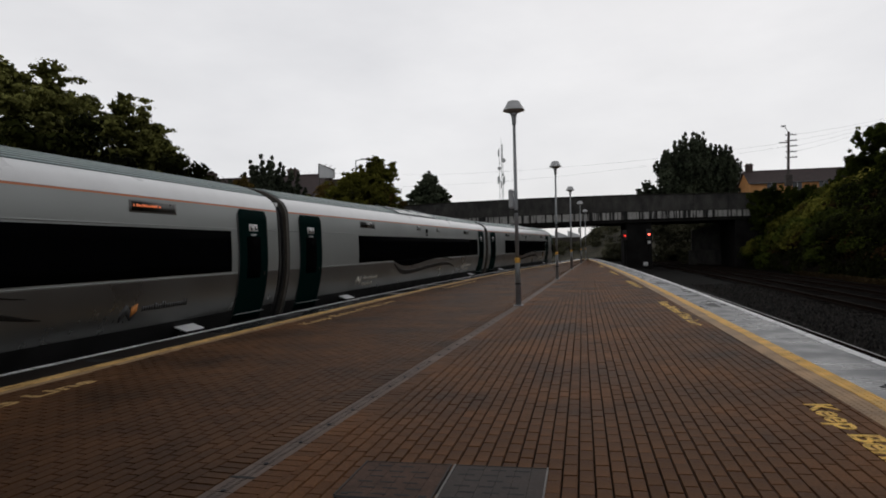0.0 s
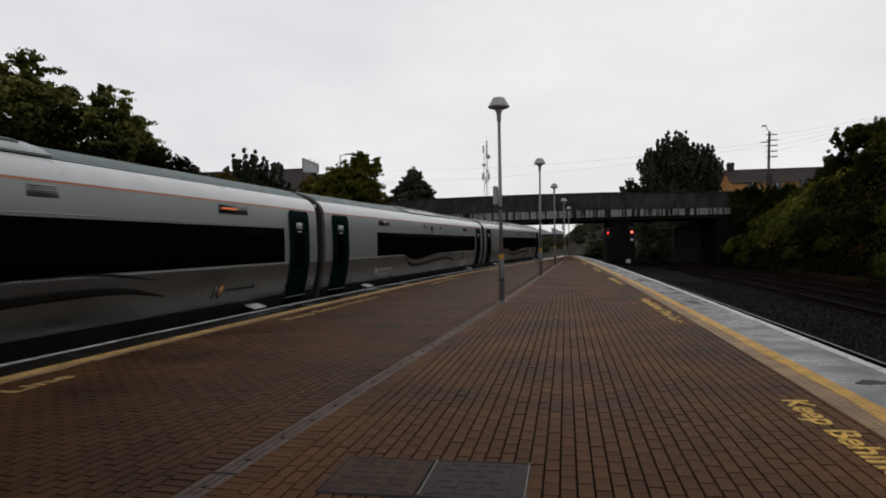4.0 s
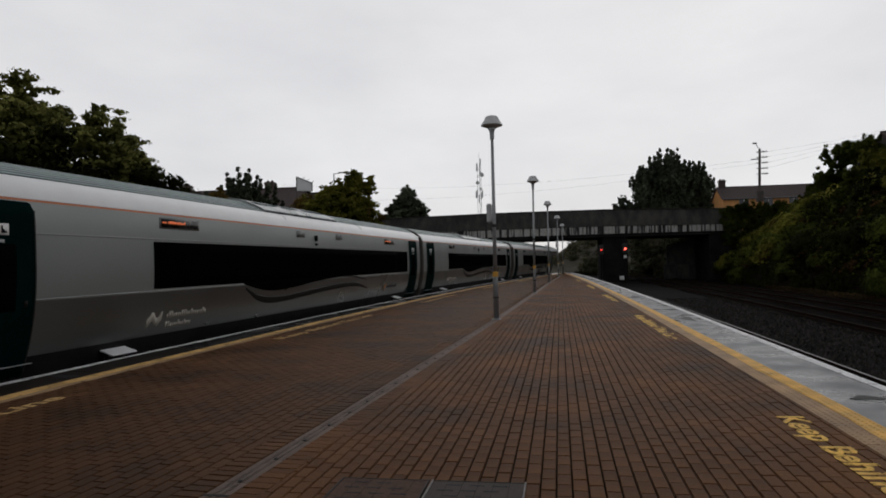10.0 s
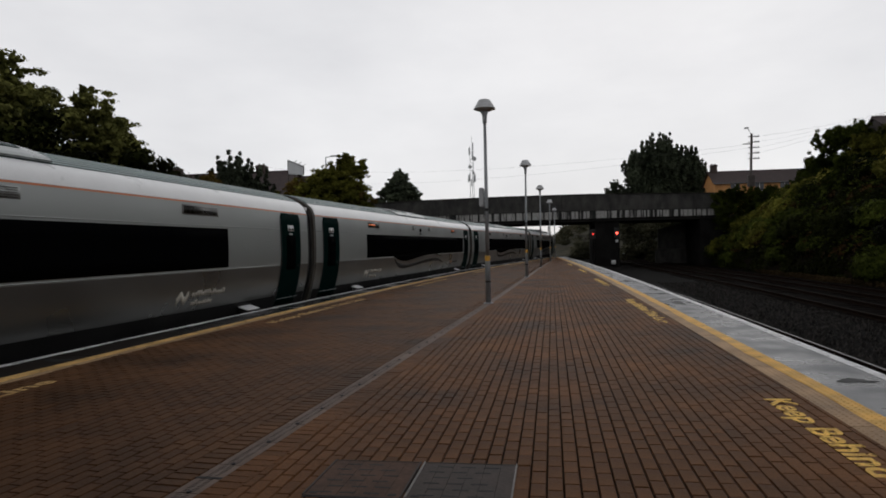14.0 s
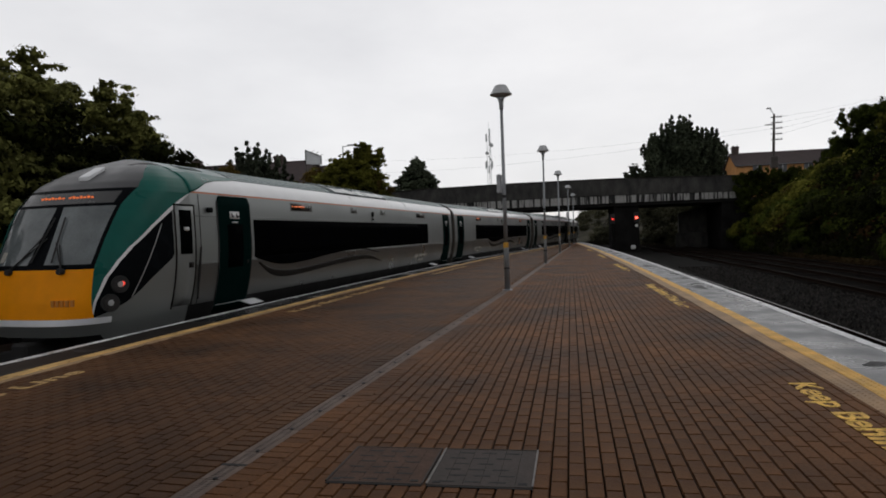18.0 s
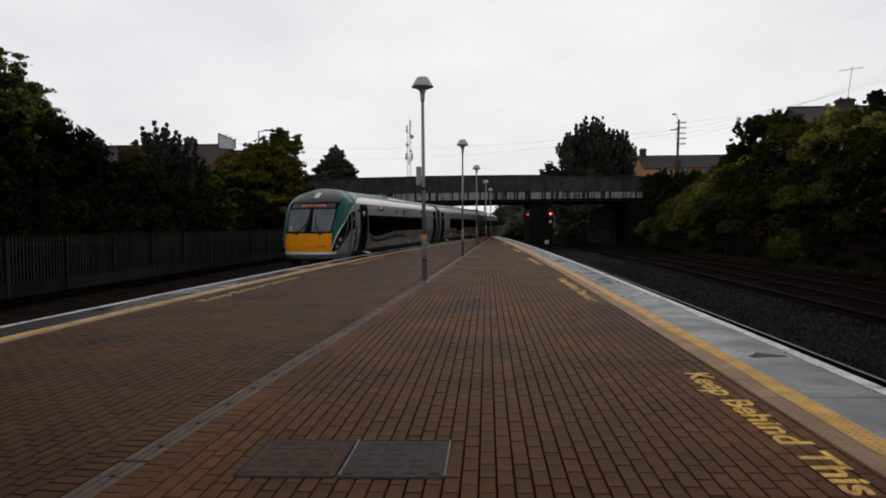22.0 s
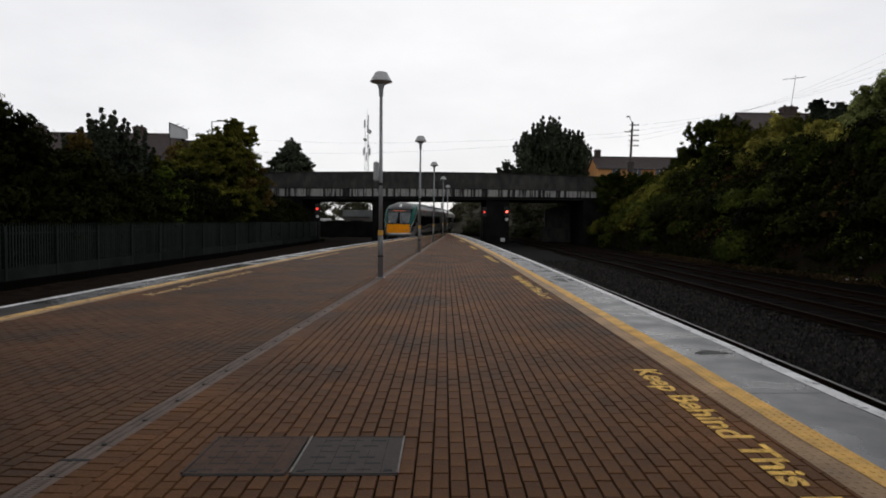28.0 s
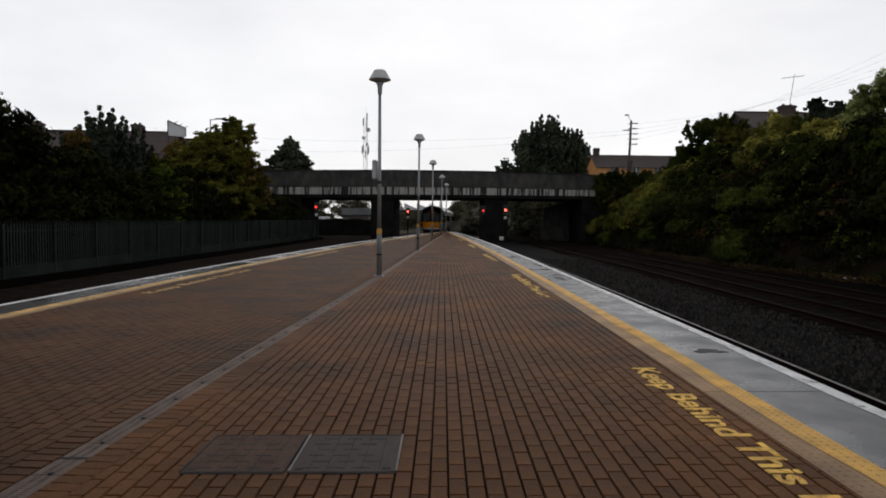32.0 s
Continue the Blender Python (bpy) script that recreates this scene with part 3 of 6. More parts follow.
for y0, length in ((1.6, 4.55), (11.4, 5.3), (22.0, 4.8), (32.5, 4.8), (43, 4.8)):
    x0 = float(left_edge(y0)) + 1.52
    x1 = float(left_edge(y0 + length)) + 1.52
    floor_text("Keep Behind This Line", length, 0.29, pose(x0, y0, top(x0, y0) + 0.004, TILT, 0, math.degrees(math.atan2(length, x1 - x0))), platform, M_YWORN)

# drain: channel units with grated ends, bolted down
drain = tagged(new("drain_channel"), "narrow grey drainage channel with slotted gratings", "drain", kind="structure")
y, k = -6.0, 0
while y < 74:
    n = 0.5
    xa, xb = float(drain_x(y)), float(drain_x(y + n))
    ang = math.degrees(math.atan2(xa - xb, n))
    unit = put("channel_unit", bpy.data.meshes.get("channel_unit") or None, drain, pose(xa, y, 0, 0, 0, ang)) if bpy.data.meshes.get("channel_unit") else None
    if unit is None:
        bm = bmesh.new()
        add_box(bm, -0.088, -0.046, 0.004, 0.496, -0.08, 0.002)
        add_box(bm, 0.046, 0.088, 0.004, 0.496, -0.08, 0.002)
        add_box(bm, -0.048, 0.048, 0.004, 0.496, -0.08, -0.004)
        unit = part("channel_unit", bm, M_DRAIN, drain)
        unit.matrix_basis = pose(xa, y, 0, 0, 0, ang)
    grate = bpy.data.meshes.get("drain_grating")
    if y < 8:
        if grate is None:
            bm = bmesh.new()
            for i in range(20):
                add_box(bm, -0.046, -0.006, 0.01 + i * 0.0245, 0.024 + i * 0.0245, -0.01, 0.001)
                add_box(bm, 0.006, 0.046, 0.01 + i * 0.0245, 0.024 + i * 0.0245, -0.01, 0.001)
            add_box(bm, -0.006, 0.006, 0.006, 0.494, -0.01, 0.0015)
            g = part("drain_grating", bm, M_DRAINM, drain)
            g.matrix_basis = pose(xa, y, 0.001, 0, 0, ang)
        else:
            put("drain_grating", grate, drain, pose(xa, y, 0.001, 0, 0, ang))
    bolt = bpy.data.meshes.get("bolt_head")
    if y < 16:
        if bolt is None:
            b = part("bolt_head", tube((0, 0, -0.004), (0, 0, 0.004), 0.017, seg=8), M_SLOT, drain)
            bolt = b.data
            b.matrix_basis = pose(xa + 0.012, y + 0.02, 0.002)
        else:
            put("bolt_head", bolt, drain, pose(xa + 0.012, y + 0.02, 0.002))
    y += n

part("open_joint", box(-2.34, -2.145, 3.735, 3.765, -0.02, 0.0045), M_SLOT, drain, "dark open joint")

# twin manhole covers with recessed paving, steel frames
for x0, x1, lab in ((-1.5, -0.9, "worn recessed manhole cover"), (-0.87, -0.25, "steel-framed recessed manhole cover")):
    mh = thing("manhole_cover", "recessed steel cover filled with paving blocks", "manhole cover", pose(0, 0, 0.009, 0, -TILT, 0) @ pose(0, 0, FALL * 2.15), "manhole covers")
    part("tray", box(x0, x1, 3.54, 4.15, -0.05, -0.003), M_COVER if x0 > -1 else M_COVERB, mh, lab)
    for k, a in enumerate((box(x0 - 0.01, x0 + 0.003, 3.54, 4.15, -0.03, 0.003), box(x1 - 0.007, x1 + 0.004, 3.54, 4.15, -0.03, 0.004), box(x0, x1, 3.53, 3.541, -0.03, 0.0), box(x0, x1, 4.141, 4.15, -0.03, 0.0))):
        part("frame_bar", a, M_FRAME if x0 > -1 and k < 2 else M_COVER, mh)
    part("front_gap", box(x0, x1, 3.512, 3.53, -0.03, -0.0035), M_SLOT, mh)
    # seams of the paving laid in the tray
    for c in range(1, 6):
        sx = x0 + (x1 - x0) * c / 6
        part("seam", box(sx - 0.001, sx + 0.001, 3.56, 4.13, -0.006, -0.0026), M_JOINT, mh)
    for r in range(6):
        for c in range(4):
            off = 0.075 if r % 2 else 0.0
            sx = x0 + 0.06 + c * 0.15 + off * 0.6
            if sx + 0.1 < x1 - 0.03 and random.random() < 0.93:
                part("slot", box(sx, sx + 0.1, 3.585 + r * 0.096, 3.603 + r * 0.096, -0.006, -0.002), M_SLOT, mh)
    for cx, cy in ((x0 + 0.05, 3.575), (x1 - 0.06, 3.58)):
        part("lift_key_hole", box(cx - 0.025, cx + 0.025, cy - 0.012, cy + 0.016, -0.006, -0.001), M_SLOT, mh)


# ---- tracks ----
def centre_left(y):
    return left_edge(y) - 1.55


def rail_profile():
    return [(-0.035, 0.0), (0.035, 0.0), (0.035, -0.035), (0.01, -0.05), (0.01, -0.12), (0.07, -0.14), (0.07, -0.155), (-0.07, -0.155), (-0.07, -0.14), (-0.01, -0.12), (-0.01, -0.05), (-0.035, -0.035)]


def track(cx, y0, y1, label, step=2.0, head=M_RAILTOP):
    tr = thing("railway_track", label, "railway track", group="tracks")
    pr = rail_profile()
    ys = np.arange(y0, y1 + 0.01, step)
    for side in (-0.8, 0.8):
        verts, faces, fm = [], [], []
        for y in ys:
            x = float(cx(y)) + side
            verts += [(x + px, y, RAIL_Z + pz) for px, pz in pr]
        n = len(pr)
        for j in range(len(ys) - 1):
            for i in range(n):
                k = (i + 1) % n
                faces.append((j * n + i, j * n + k, (j + 1) * n + k, (j + 1) * n + i))
                fm.append(1 if i == 0 else 0)
        me = mesh_of("rail", verts, faces, M_RAIL)
        me.materials.append(head)
        me.polygons.foreach_set("material_index", fm)
        put("rail", me, tr)
    sm = bpy.data.meshes.get("sleeper")
    y = y0 + 0.3
    while y < y1:
        a = math.degrees(math.atan2(-(float(cx(y + 0.5)) - float(cx(y - 0.5))), 1.0))
        m = pose(float(cx(y)), y, RAIL_Z - 0.155, 0, 0, a)
        if sm is None:
            o = part("sleeper", box(-1.3, 1.3, -0.13, 0.13, -0.14, 0.0, 0.012), M_SLEEPER, tr)
            o.matrix_basis = m
            sm = o.data
        else:
            put("sleeper", sm, tr, m)
        y += 0.72
    return tr


track(centre_left, -14, 140, "dark weathered track beside the platform")
track(lambda y: right_edge(y) + 1.72, -14, 140, "track on dark stone ballast beside the platform", head=M_RAILNEAR)
track(line([-20, 14, 34, 60, 140], [10.6, 10.6, 10.65, 10.0, 6.0]), -14, 140, "rusty running track on dark ballast")
track(line([-20, 18.7, 34.7, 44, 70, 140], [14.2, 14.05, 13.9, 13.6, 12.6, 8.2]), -14, 140, "rusty running track on dark ballast")

# loose stones where the ballast is seen close by
rng = np.random.default_rng(4)
N = 9000
sx = rng.uniform(6.3, 9.4, N)
sy = 6 + 34 * rng.random(N) ** 1.5
sr = rng.uniform(0.02, 0.05, N)
tet = np.array([(1, 0, -0.7), (-0.5, 0.87, -0.7), (-0.5, -0.87, -0.7), (0, 0, 0.9)])
ang = rng.uniform(0, 6.28, N)
c, s = np.cos(ang), np.sin(ang)
pts = np.empty((N, 4, 3))
for k in range(4):
    px, py, pz = tet[k]
    jig = 1 + rng.uniform(-0.35, 0.35, N)
    pts[:, k, 0] = sx + sr * (c * px - s * py) * jig
    pts[:, k, 1] = sy + sr * (s * px + c * py) * jig
    pts[:, k, 2] = BED_Z + 0.03 + sr * (pz + 0.5) * jig
flat = pts.reshape(-1, 3)
sf = [(4 * i + a, 4 * i + b, 4 * i + d) for i in range(N) for a, b, d in ((0, 1, 3), (1, 2, 3), (2, 0, 3))]
tagged(put("ballast_stones", mesh_of("ballast_stones", flat, sf, M_STONE)), "loose dark grey ballast stones between the tracks", "ballast", kind="stuff")

# small white marker beside the track
mk = thing("trackside_marker", "small white marker box beside the track", "marker", pose(6.3, 66.5, BED_Z))
part("post", box(-0.05, 0.05, -0.05, 0.05, 0, 0.35), M_DARKC, mk)
part("white_box", box(-0.22, 0.2, -0.12, 0.1, 0.34, 0.72, 0.03), M_LITTER, mk, "white box")


# ---- road bridge over the line ----
Y_BR, BR_D = 69.5, 10.5
bridge = thing("road_bridge", "concrete road bridge with grey parapet and stained beams", "bridge")
par_top = line([-24, -21, -17.9, -5.3, 4.7, 17.3, 22], [6.3, 6.52, 6.69, 6.88, 6.88, 6.62, 6.45])
par_bot = line([-24, -17.9, -5.3, 4.7, 17.3, 22], [4.72, 4.85, 4.98, 5.02, 4.92, 4.85])
soffit = line([-24, -17.9, -5.3, 4.7, 17.3, 22], [3.6, 3.64, 3.78, 3.86, 3.9, 3.85])


def wedge(x0, x1, y0, y1, za, zb, ta, tb, bevel=0.0):
    """A slab with sloping top and foot: za, zb foot and ta, tb top at x0 and x1."""
    bm = bmesh.new()
    vs = [bm.verts.new(p) for p in ((x0, y0, za), (x1, y0, zb), (x1, y1, zb), (x0, y1, za), (x0, y0, ta), (x1, y0, tb), (x1, y1, tb), (x0, y1, ta))]
    for f in ((0, 3, 2, 1), (4, 5, 6, 7), (0, 1, 5, 4), (1, 2, 6, 5), (2, 3, 7, 6), (3, 0, 4, 7)):
        bm.faces.new([vs[i] for i in f])
    if bevel:
        bmesh.ops.bevel(bm, geom=bm.edges[:], offset=bevel, segments=1, affect="EDGES", profile=0.5)
    return bm


xs = np.linspace(-23, 18.4, 13)
for i in range(12):
    a, b = float(xs[i]) + 0.012, float(xs[i + 1]) - 0.012
    for yy in (Y_BR, Y_BR + BR_D - 0.3):
        part("parapet_core", wedge(float(xs[i]), float(xs[i + 1]), yy + 0.06, yy + 0.24, par_bot(a), par_bot(b), par_top(a) - 0.03, par_top(b) - 0.03), M_DARKC, bridge)
        part("parapet_panel", wedge(a, b, yy, yy + 0.3, par_bot(a), par_bot(b), par_top(a) - 0.14, par_top(b) - 0.14, 0.015), M_CONC, bridge)
        part("parapet_coping", wedge(a, b, yy - 0.07, yy + 0.37, par_top(a) - 0.138, par_top(b) - 0.138, par_top(a), par_top(b), 0.02), M_CONCD, bridge)
        part("edge_beam", wedge(a - 0.01, b + 0.01, yy + 0.09, yy + 0.6, soffit(a) + 0.36, soffit(b) + 0.36, par_bot(a) - 0.004, par_bot(b) - 0.004), M_STREAK, bridge, "pale beam face streaked black by water")
        part("beam_foot", wedge(a - 0.01, b + 0.01, yy + 0.14, yy + 0.6, soffit(a), soffit(b), soffit(a) + 0.358, soffit(b) + 0.358), M_DARKC, bridge, "black foot of the beam")
for i in range(6):
    a, b = float(xs[2 * i]), float(xs[2 * i + 2])
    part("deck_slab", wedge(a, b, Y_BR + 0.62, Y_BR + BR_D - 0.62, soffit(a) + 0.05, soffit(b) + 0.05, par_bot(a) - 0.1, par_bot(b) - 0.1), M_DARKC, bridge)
for x0, x1, lab in ((-8.1, -5.5, "near-black pier"), (4.65, 7.3, "near-black pier")):
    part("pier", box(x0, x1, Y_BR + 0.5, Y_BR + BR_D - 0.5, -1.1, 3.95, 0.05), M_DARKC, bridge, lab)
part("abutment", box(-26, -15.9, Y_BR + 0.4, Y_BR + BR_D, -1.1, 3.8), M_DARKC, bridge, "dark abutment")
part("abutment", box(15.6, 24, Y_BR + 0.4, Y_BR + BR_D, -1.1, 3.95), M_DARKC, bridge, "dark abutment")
part("wing_wall", wedge(12.5, 15.7, Y_BR + 7.8, Y_BR + 8.3, -1.1, -1.1, 3.0, 3.8), M_CONC, bridge, "grey concrete wing wall")
part("wing_wall_kerb", box(12.1, 15.7, Y_BR + 7.4, Y_BR + 7.79, -1.1, 0.7, 0.03), M_CONC, bridge)

# ---- unseen plain canopy behind the camera, added to shade near paving, closes the place ----
canopy = tagged(new("canopy"), "plain flat canopy on steel posts, unseen, added to shade the platform", "canopy", kind="structure")
part("canopy_roof", box(-6.6, 1.4, -14.0, 3.2, 3.62, 3.82, 0.03), M_DARKC, canopy)
part("canopy_fascia", box(-6.6, 1.4, 3.202, 3.28, 3.45, 3.84), M_DARKC, canopy)
part("end_wall", box(-6.0, 1.6, -14.0, -13.7, -0.02, 3.618), M_DARKC, canopy)
for cy in (-10.0, -3.0):
    for cx in (-5.2, 0.9):
        part("canopy_post", tube((cx, cy, 0.0), (cx, cy, 3.62), 0.08, seg=10), M_STEELP, canopy)


# ---- lamps along the drain ----
def platform_lamp(m, box_side=0):
    ob = thing("platform_lamp", "tall grey steel lamp post with a conical shade", "street lamp", m, "platform lamps")
    part("base_flange", lathe([(0.13, 0.0), (0.13, 0.015), (0.075, 0.025)], 14), M_STEELP, ob)
    part("lower_post", lathe([(0.068, 0.02), (0.066, 1.05), (0.05, 1.12)], 14), M_STEELP, ob, smooth=True)
    part("post", lathe([(0.05, 1.1), (0.047, 2.7), (0.038, 4.85)], 14), M_STEELP, ob, smooth=True)
    part("orange_band", lathe([(0.069, 1.12), (0.069, 1.24), (0.052, 1.25)], 14), M_ORANGE, ob, "faded orange band")
    part("dark_band", lathe([(0.07, 0.55), (0.07, 0.6)], 14), M_RUBBER, ob)
    part("collar", lathe([(0.04, 4.72), (0.056, 4.76), (0.058, 4.9), (0.075, 4.98), (0.11, 5.04)], 14), M_STEELP, ob, smooth=True)
    part("lens", lathe([(0.1, 5.03), (0.2, 5.08), (0.265, 5.105), (0.26, 5.12)], 18), M_LENS, ob, "frosted lens", smooth=True)
    part("shade", lathe([(0.272, 5.1), (0.282, 5.112), (0.272, 5.125), (0.2, 5.25), (0.155, 5.335), (0.13, 5.352), (0.05, 5.36)], 20), M_SHADE, ob, "grey conical shade")
    if box_side:
        b = part("speaker_box", box(-0.19, -0.06, -0.02, 0.13, 2.55, 3.05, 0.03), M_PLATE, ob, "grey loudspeaker box")
        part("bracket", box(-0.07, -0.03, -0.04, 0.04, 2.6, 2.66), M_STEELP, ob)
    part("clamp", lathe([(0.055, 2.42), (0.056, 2.5)], 12), M_RUBBER, ob)
    return ob


first_lamp = platform_lamp(pose(-1.62, 15.94, 0.004, 0, -0.25, 0) @ Matrix.Diagonal((1, 1, 0.976, 1)), 1)
second_lamp = platform_lamp(pose(-1.14, 28.75, 0.004, 0, 0.15, 0))
copy_thing(second_lamp, pose(-0.70, 41.3, 0.004))
fourth = platform_lamp(pose(-0.12, 55.0, 0.004), 1)
copy_thing(second_lamp, pose(0.35, 68.0, 0.004))


# ---- signals ----
def railway_signal(m, height, label, lens, small=False):
    ob = thing("railway_signal", label, "railway signal", m, "signals")
    part("post", tube((0, 0, 0), (0, 0, height - 0.4), 0.07, seg=10), M_DARKC, ob)
    part("base", box(-0.2, 0.2, -0.2, 0.2, 0, 0.15, 0.02), M_DARKC, ob)
    part("head", box(-0.24, 0.24, -0.12, 0.12, height - 0.5, height + 0.55, 0.04), M_RUBBER, ob, "black signal head")
    part("hood", tube((0, -0.13, height + 0.02), (0, -0.3, height + 0.02), 0.16, 0.16, 14), M_RUBBER, ob)
    part("lens", tube((0, -0.29, height), (0, -0.315, height), 0.125 if not small else 0.1, seg=16), lens, ob, "lit red lens")
    if not small:
        part("number_plate", box(-0.14, 0.14, -0.15, -0.12, height - 0.95, height - 0.68), M_LITTER, ob, "small white plate")
    return ob


railway_signal(pose(6.75, 67.5, BED_Z), 3.55, "railway signal on a dark post showing red", M_REDSIG)
railway_signal(pose(4.45, 69.2, BED_Z), 3.5, "small red signal beside the bridge pier", M_REDDIM, True)
railway_signal(pose(-5.05, 90.0, BED_Z), 3.5, "red signal beyond the bridge", M_REDSIG)
railway_signal(pose(-13.6, 67.0, BED_Z), 3.6, "dim red signal in front of the abutment", M_REDDIM)

# ---- palisade fence along the left boundary ----
fence_x = line([-20, 20, 30, 38, 47, 60, 69], [-15.3, -14.85, -14.6, -14.4, -14.15, -13.9, -13.9])
fence = thing("palisade_fence", "dark steel palisade fence along the boundary", "fence")
FZ0, FZ1 = -0.75, 1.22
pale_me = None
y = 2.0
n_pale = 0
far_pales = []
while y < 69:
    x = float(fence_x(y))
    if n_pale < 300:
        m = pose(x, y, FZ0)
        if pale_me is None:
            bm = bmesh.new()
            add_box(bm, -0.012, 0.012, -0.034, 0.034, 0, 1.85)
            add_box(bm, -0.012, 0.012, -0.022, 0.022, 1.85, 1.92)
            add_box(bm, 0.004, 0.026, -0.012, 0.012, 1.92, 1.98)
            o = part("pale", bm, M_FENCE, fence)
            o.matrix_basis = m
            pale_me = o.data
        else:
            put("pale", pale_me, fence, m)
    else:
        for q0, q1, dx in ((y - 0.034, y + 0.034, 0.012),):
            far_pales.append([(x + dx, q0, FZ0), (x + dx, q1, FZ0), (x + dx, q1, FZ1 - 0.03), (x + dx, q0, FZ1 - 0.03)])
            far_pales.append([(x - dx, q1, FZ0), (x - dx, q0, FZ0), (x - dx, q0, FZ1 - 0.03), (x - dx, q1, FZ1 - 0.03)])
    n_pale += 1
    y += 0.15
tagged(put("distant_fence", quads("distant_fence", far_pales, M_FENCE), fence), kind="stuff")
for i in range(25):
    ya, yb = 2 + i * 2.7, 2 + (i + 1) * 2.7
    xa, xb = float(fence_x(ya)), float(fence_x(yb))
    part("post", box(xa + 0.014, xa + 0.09, ya - 0.06, ya + 0.06, -1.1, FZ1 - 0.1), M_FENCE, fence)
    board = box(-0.03, 0.03, 0.07, 2.63, -1.12, -0.32, 0.008)
    board.transform(pose(xa + 0.045, ya, 0, 0, 0, math.degrees(math.atan2(xa - xb, 2.7))))
    part("gravel_board", board, M_BOARD, fence, "dark concrete gravel board")
    for z in (FZ0 + 0.3, FZ1 - 0.35):
        part("rail", tube((xa - 0.035, ya, z), (xb - 0.035, yb, z), 0.025, seg=6), M_FENCE, fence)
# low concrete kerb under the fence
kv = []
for y in range(2, 69, 3):
    xa, xb = float(fence_x(y)), float(fence_x(y + 3))
    kv.append([(xa + 0.25, y, -0.74), (xb + 0.25, y + 3, -0.74), (xb + 0.3, y + 3, -1.1), (xa + 0.3, y, -1.1)][::-1])
    kv.append([(xa - 0.3, y, -0.74), (xb - 0.3, y + 3, -0.74), (xb + 0.25, y + 3, -0.74), (xa + 0.25, y, -0.74)][::-1])
tagged(put("fence_kerb", quads("fence_kerb", kv, M_BALLASTW)), "low dark concrete kerb under the fence", "kerb", kind="structure")


# ---- banks of the cutting ----
def bank(name, prof, y0, y1, label, material, steps=40, rough=0.35):
    """A slope: prof(y) gives (x, z) points from foot to crest and beyond."""
    rr = np.random.default_rng(7)
    verts, faces = [], []
    ys = np.linspace(y0, y1, steps)
    for y in ys:
        pr = prof(y)
        n = len(pr)
        for i, (x, z) in enumerate(pr):
            k = rough if 0 < i < n - 1 else 0
            verts.append((x + rr.uniform(-k, k), y, z + rr.uniform(-k, k) * 0.6))
    for j in range(steps - 1):
        for i in range(n - 1):
            faces.append((j * n + i, j * n + i + 1, (j + 1) * n + i + 1, (j + 1) * n + i))
    return tagged(put(name, mesh_of(name, verts, faces, material, True)), label, "bank", kind="structure")


def right_foot(y):
    return float(np.interp(y, [-20, 26, 34, 55, 68, 80], [20.0, 18.7, 17.2, 16.3, 16.6, 16.6]))


def right_crest(y):
    """Height of the bank's brow: high beside the platform, lower towards the bridge."""
    return float(np.interp(y, [-20, 30, 45, 56, 66, 70, 80], [6.3, 6.3, 6.6, 6.3, 5.6, 4.9, 4.9]))


bank("embankment_east", lambda y: [(right_foot(y) + k * 7.5, -1.15 + (right_crest(y) + 1.15) * (1 - (1 - k) ** 1.6)) for k in (0, 0.12, 0.28, 0.45, 0.62, 0.8, 1.0)]
     + [(right_foot(y) + 9, right_crest(y) + 0.2), (95, right_crest(y) + 0.3)], -20, 150, "steep overgrown railway bank", M_EARTH)
bank("embankment_west", lambda y: [(float(fence_x(y)) - 0.25 - k * 9, -0.9 + 3.6 * k) for k in (0, 0.2, 0.5, 0.8, 1.0)] + [(-90, 2.9)], -20, 69, "overgrown bank behind the palisade fence", M_EARTH)


# ---- the train: four silver and green coaches, x along the coach, away from the rear cab ----
PITCH = 21.9
SEC = [(-0.16, 1.075), (0.0, 1.13), (0.22, 1.204), (0.5, 1.285), (0.7, 1.33), (0.9, 1.364), (1.06, 1.384), (1.25, 1.398), (1.5, 1.403), (2.0, 1.39), (2.42, 1.37),
       (2.52, 1.345), (2.62, 1.295), (2.7, 1.235), (2.78, 1.13), (2.87, 0.99), (2.96, 0.8), (3.03, 0.6), (3.09, 0.36), (3.13, 0.15), (3.14, 0.0)]
SZ = [a for a, b in SEC]
SU = [b for a, b in SEC]


def half_width(z):
    return float(np.interp(z, SZ, SU))


def shell(x0, x1, z0, z1, material, parent, name, label="", lift=0.0, step=1.5, smooth=True, both=True, ends=True):
    """A length of the coach's skin between two heights, on both sides, closed over the top if z1 is the crown."""
    zs = sorted({z0, z1} | {z for z in SZ if z0 < z < z1})
    prof = [(half_width(z) + (lift if z < 2.9 else 0), z + (lift if z >= 2.5 else 0)) for z in zs]
    ring = [(-u, z) for u, z in prof] + [(u, z) for u, z in reversed(prof)]
    if z1 == SZ[-1]:
        ring = [(-u, z) for u, z in prof] + [(u, z) for u, z in reversed(prof[:-1])]
    nx = max(2, int((x1 - x0) / step) + 1)
    xs = np.linspace(x0, x1, nx)
    verts = [(x, u, z) for x in xs for u, z in ring]
    n = len(ring)
    faces = []
    skip = -1 if z1 == SZ[-1] else len(prof) - 1
    for j in range(nx - 1):
        for i in range(n - 1):
            if i != skip:
                faces.append((j * n + i, (j + 1) * n + i, (j + 1) * n + i + 1, j * n + i + 1))
    if ends and z1 == SZ[-1]:
        faces += [tuple(range(n)), tuple((nx - 1) * n + i for i in reversed(range(n)))]
    return put(name, mesh_of(name, verts, faces, material, smooth), parent, None, label)


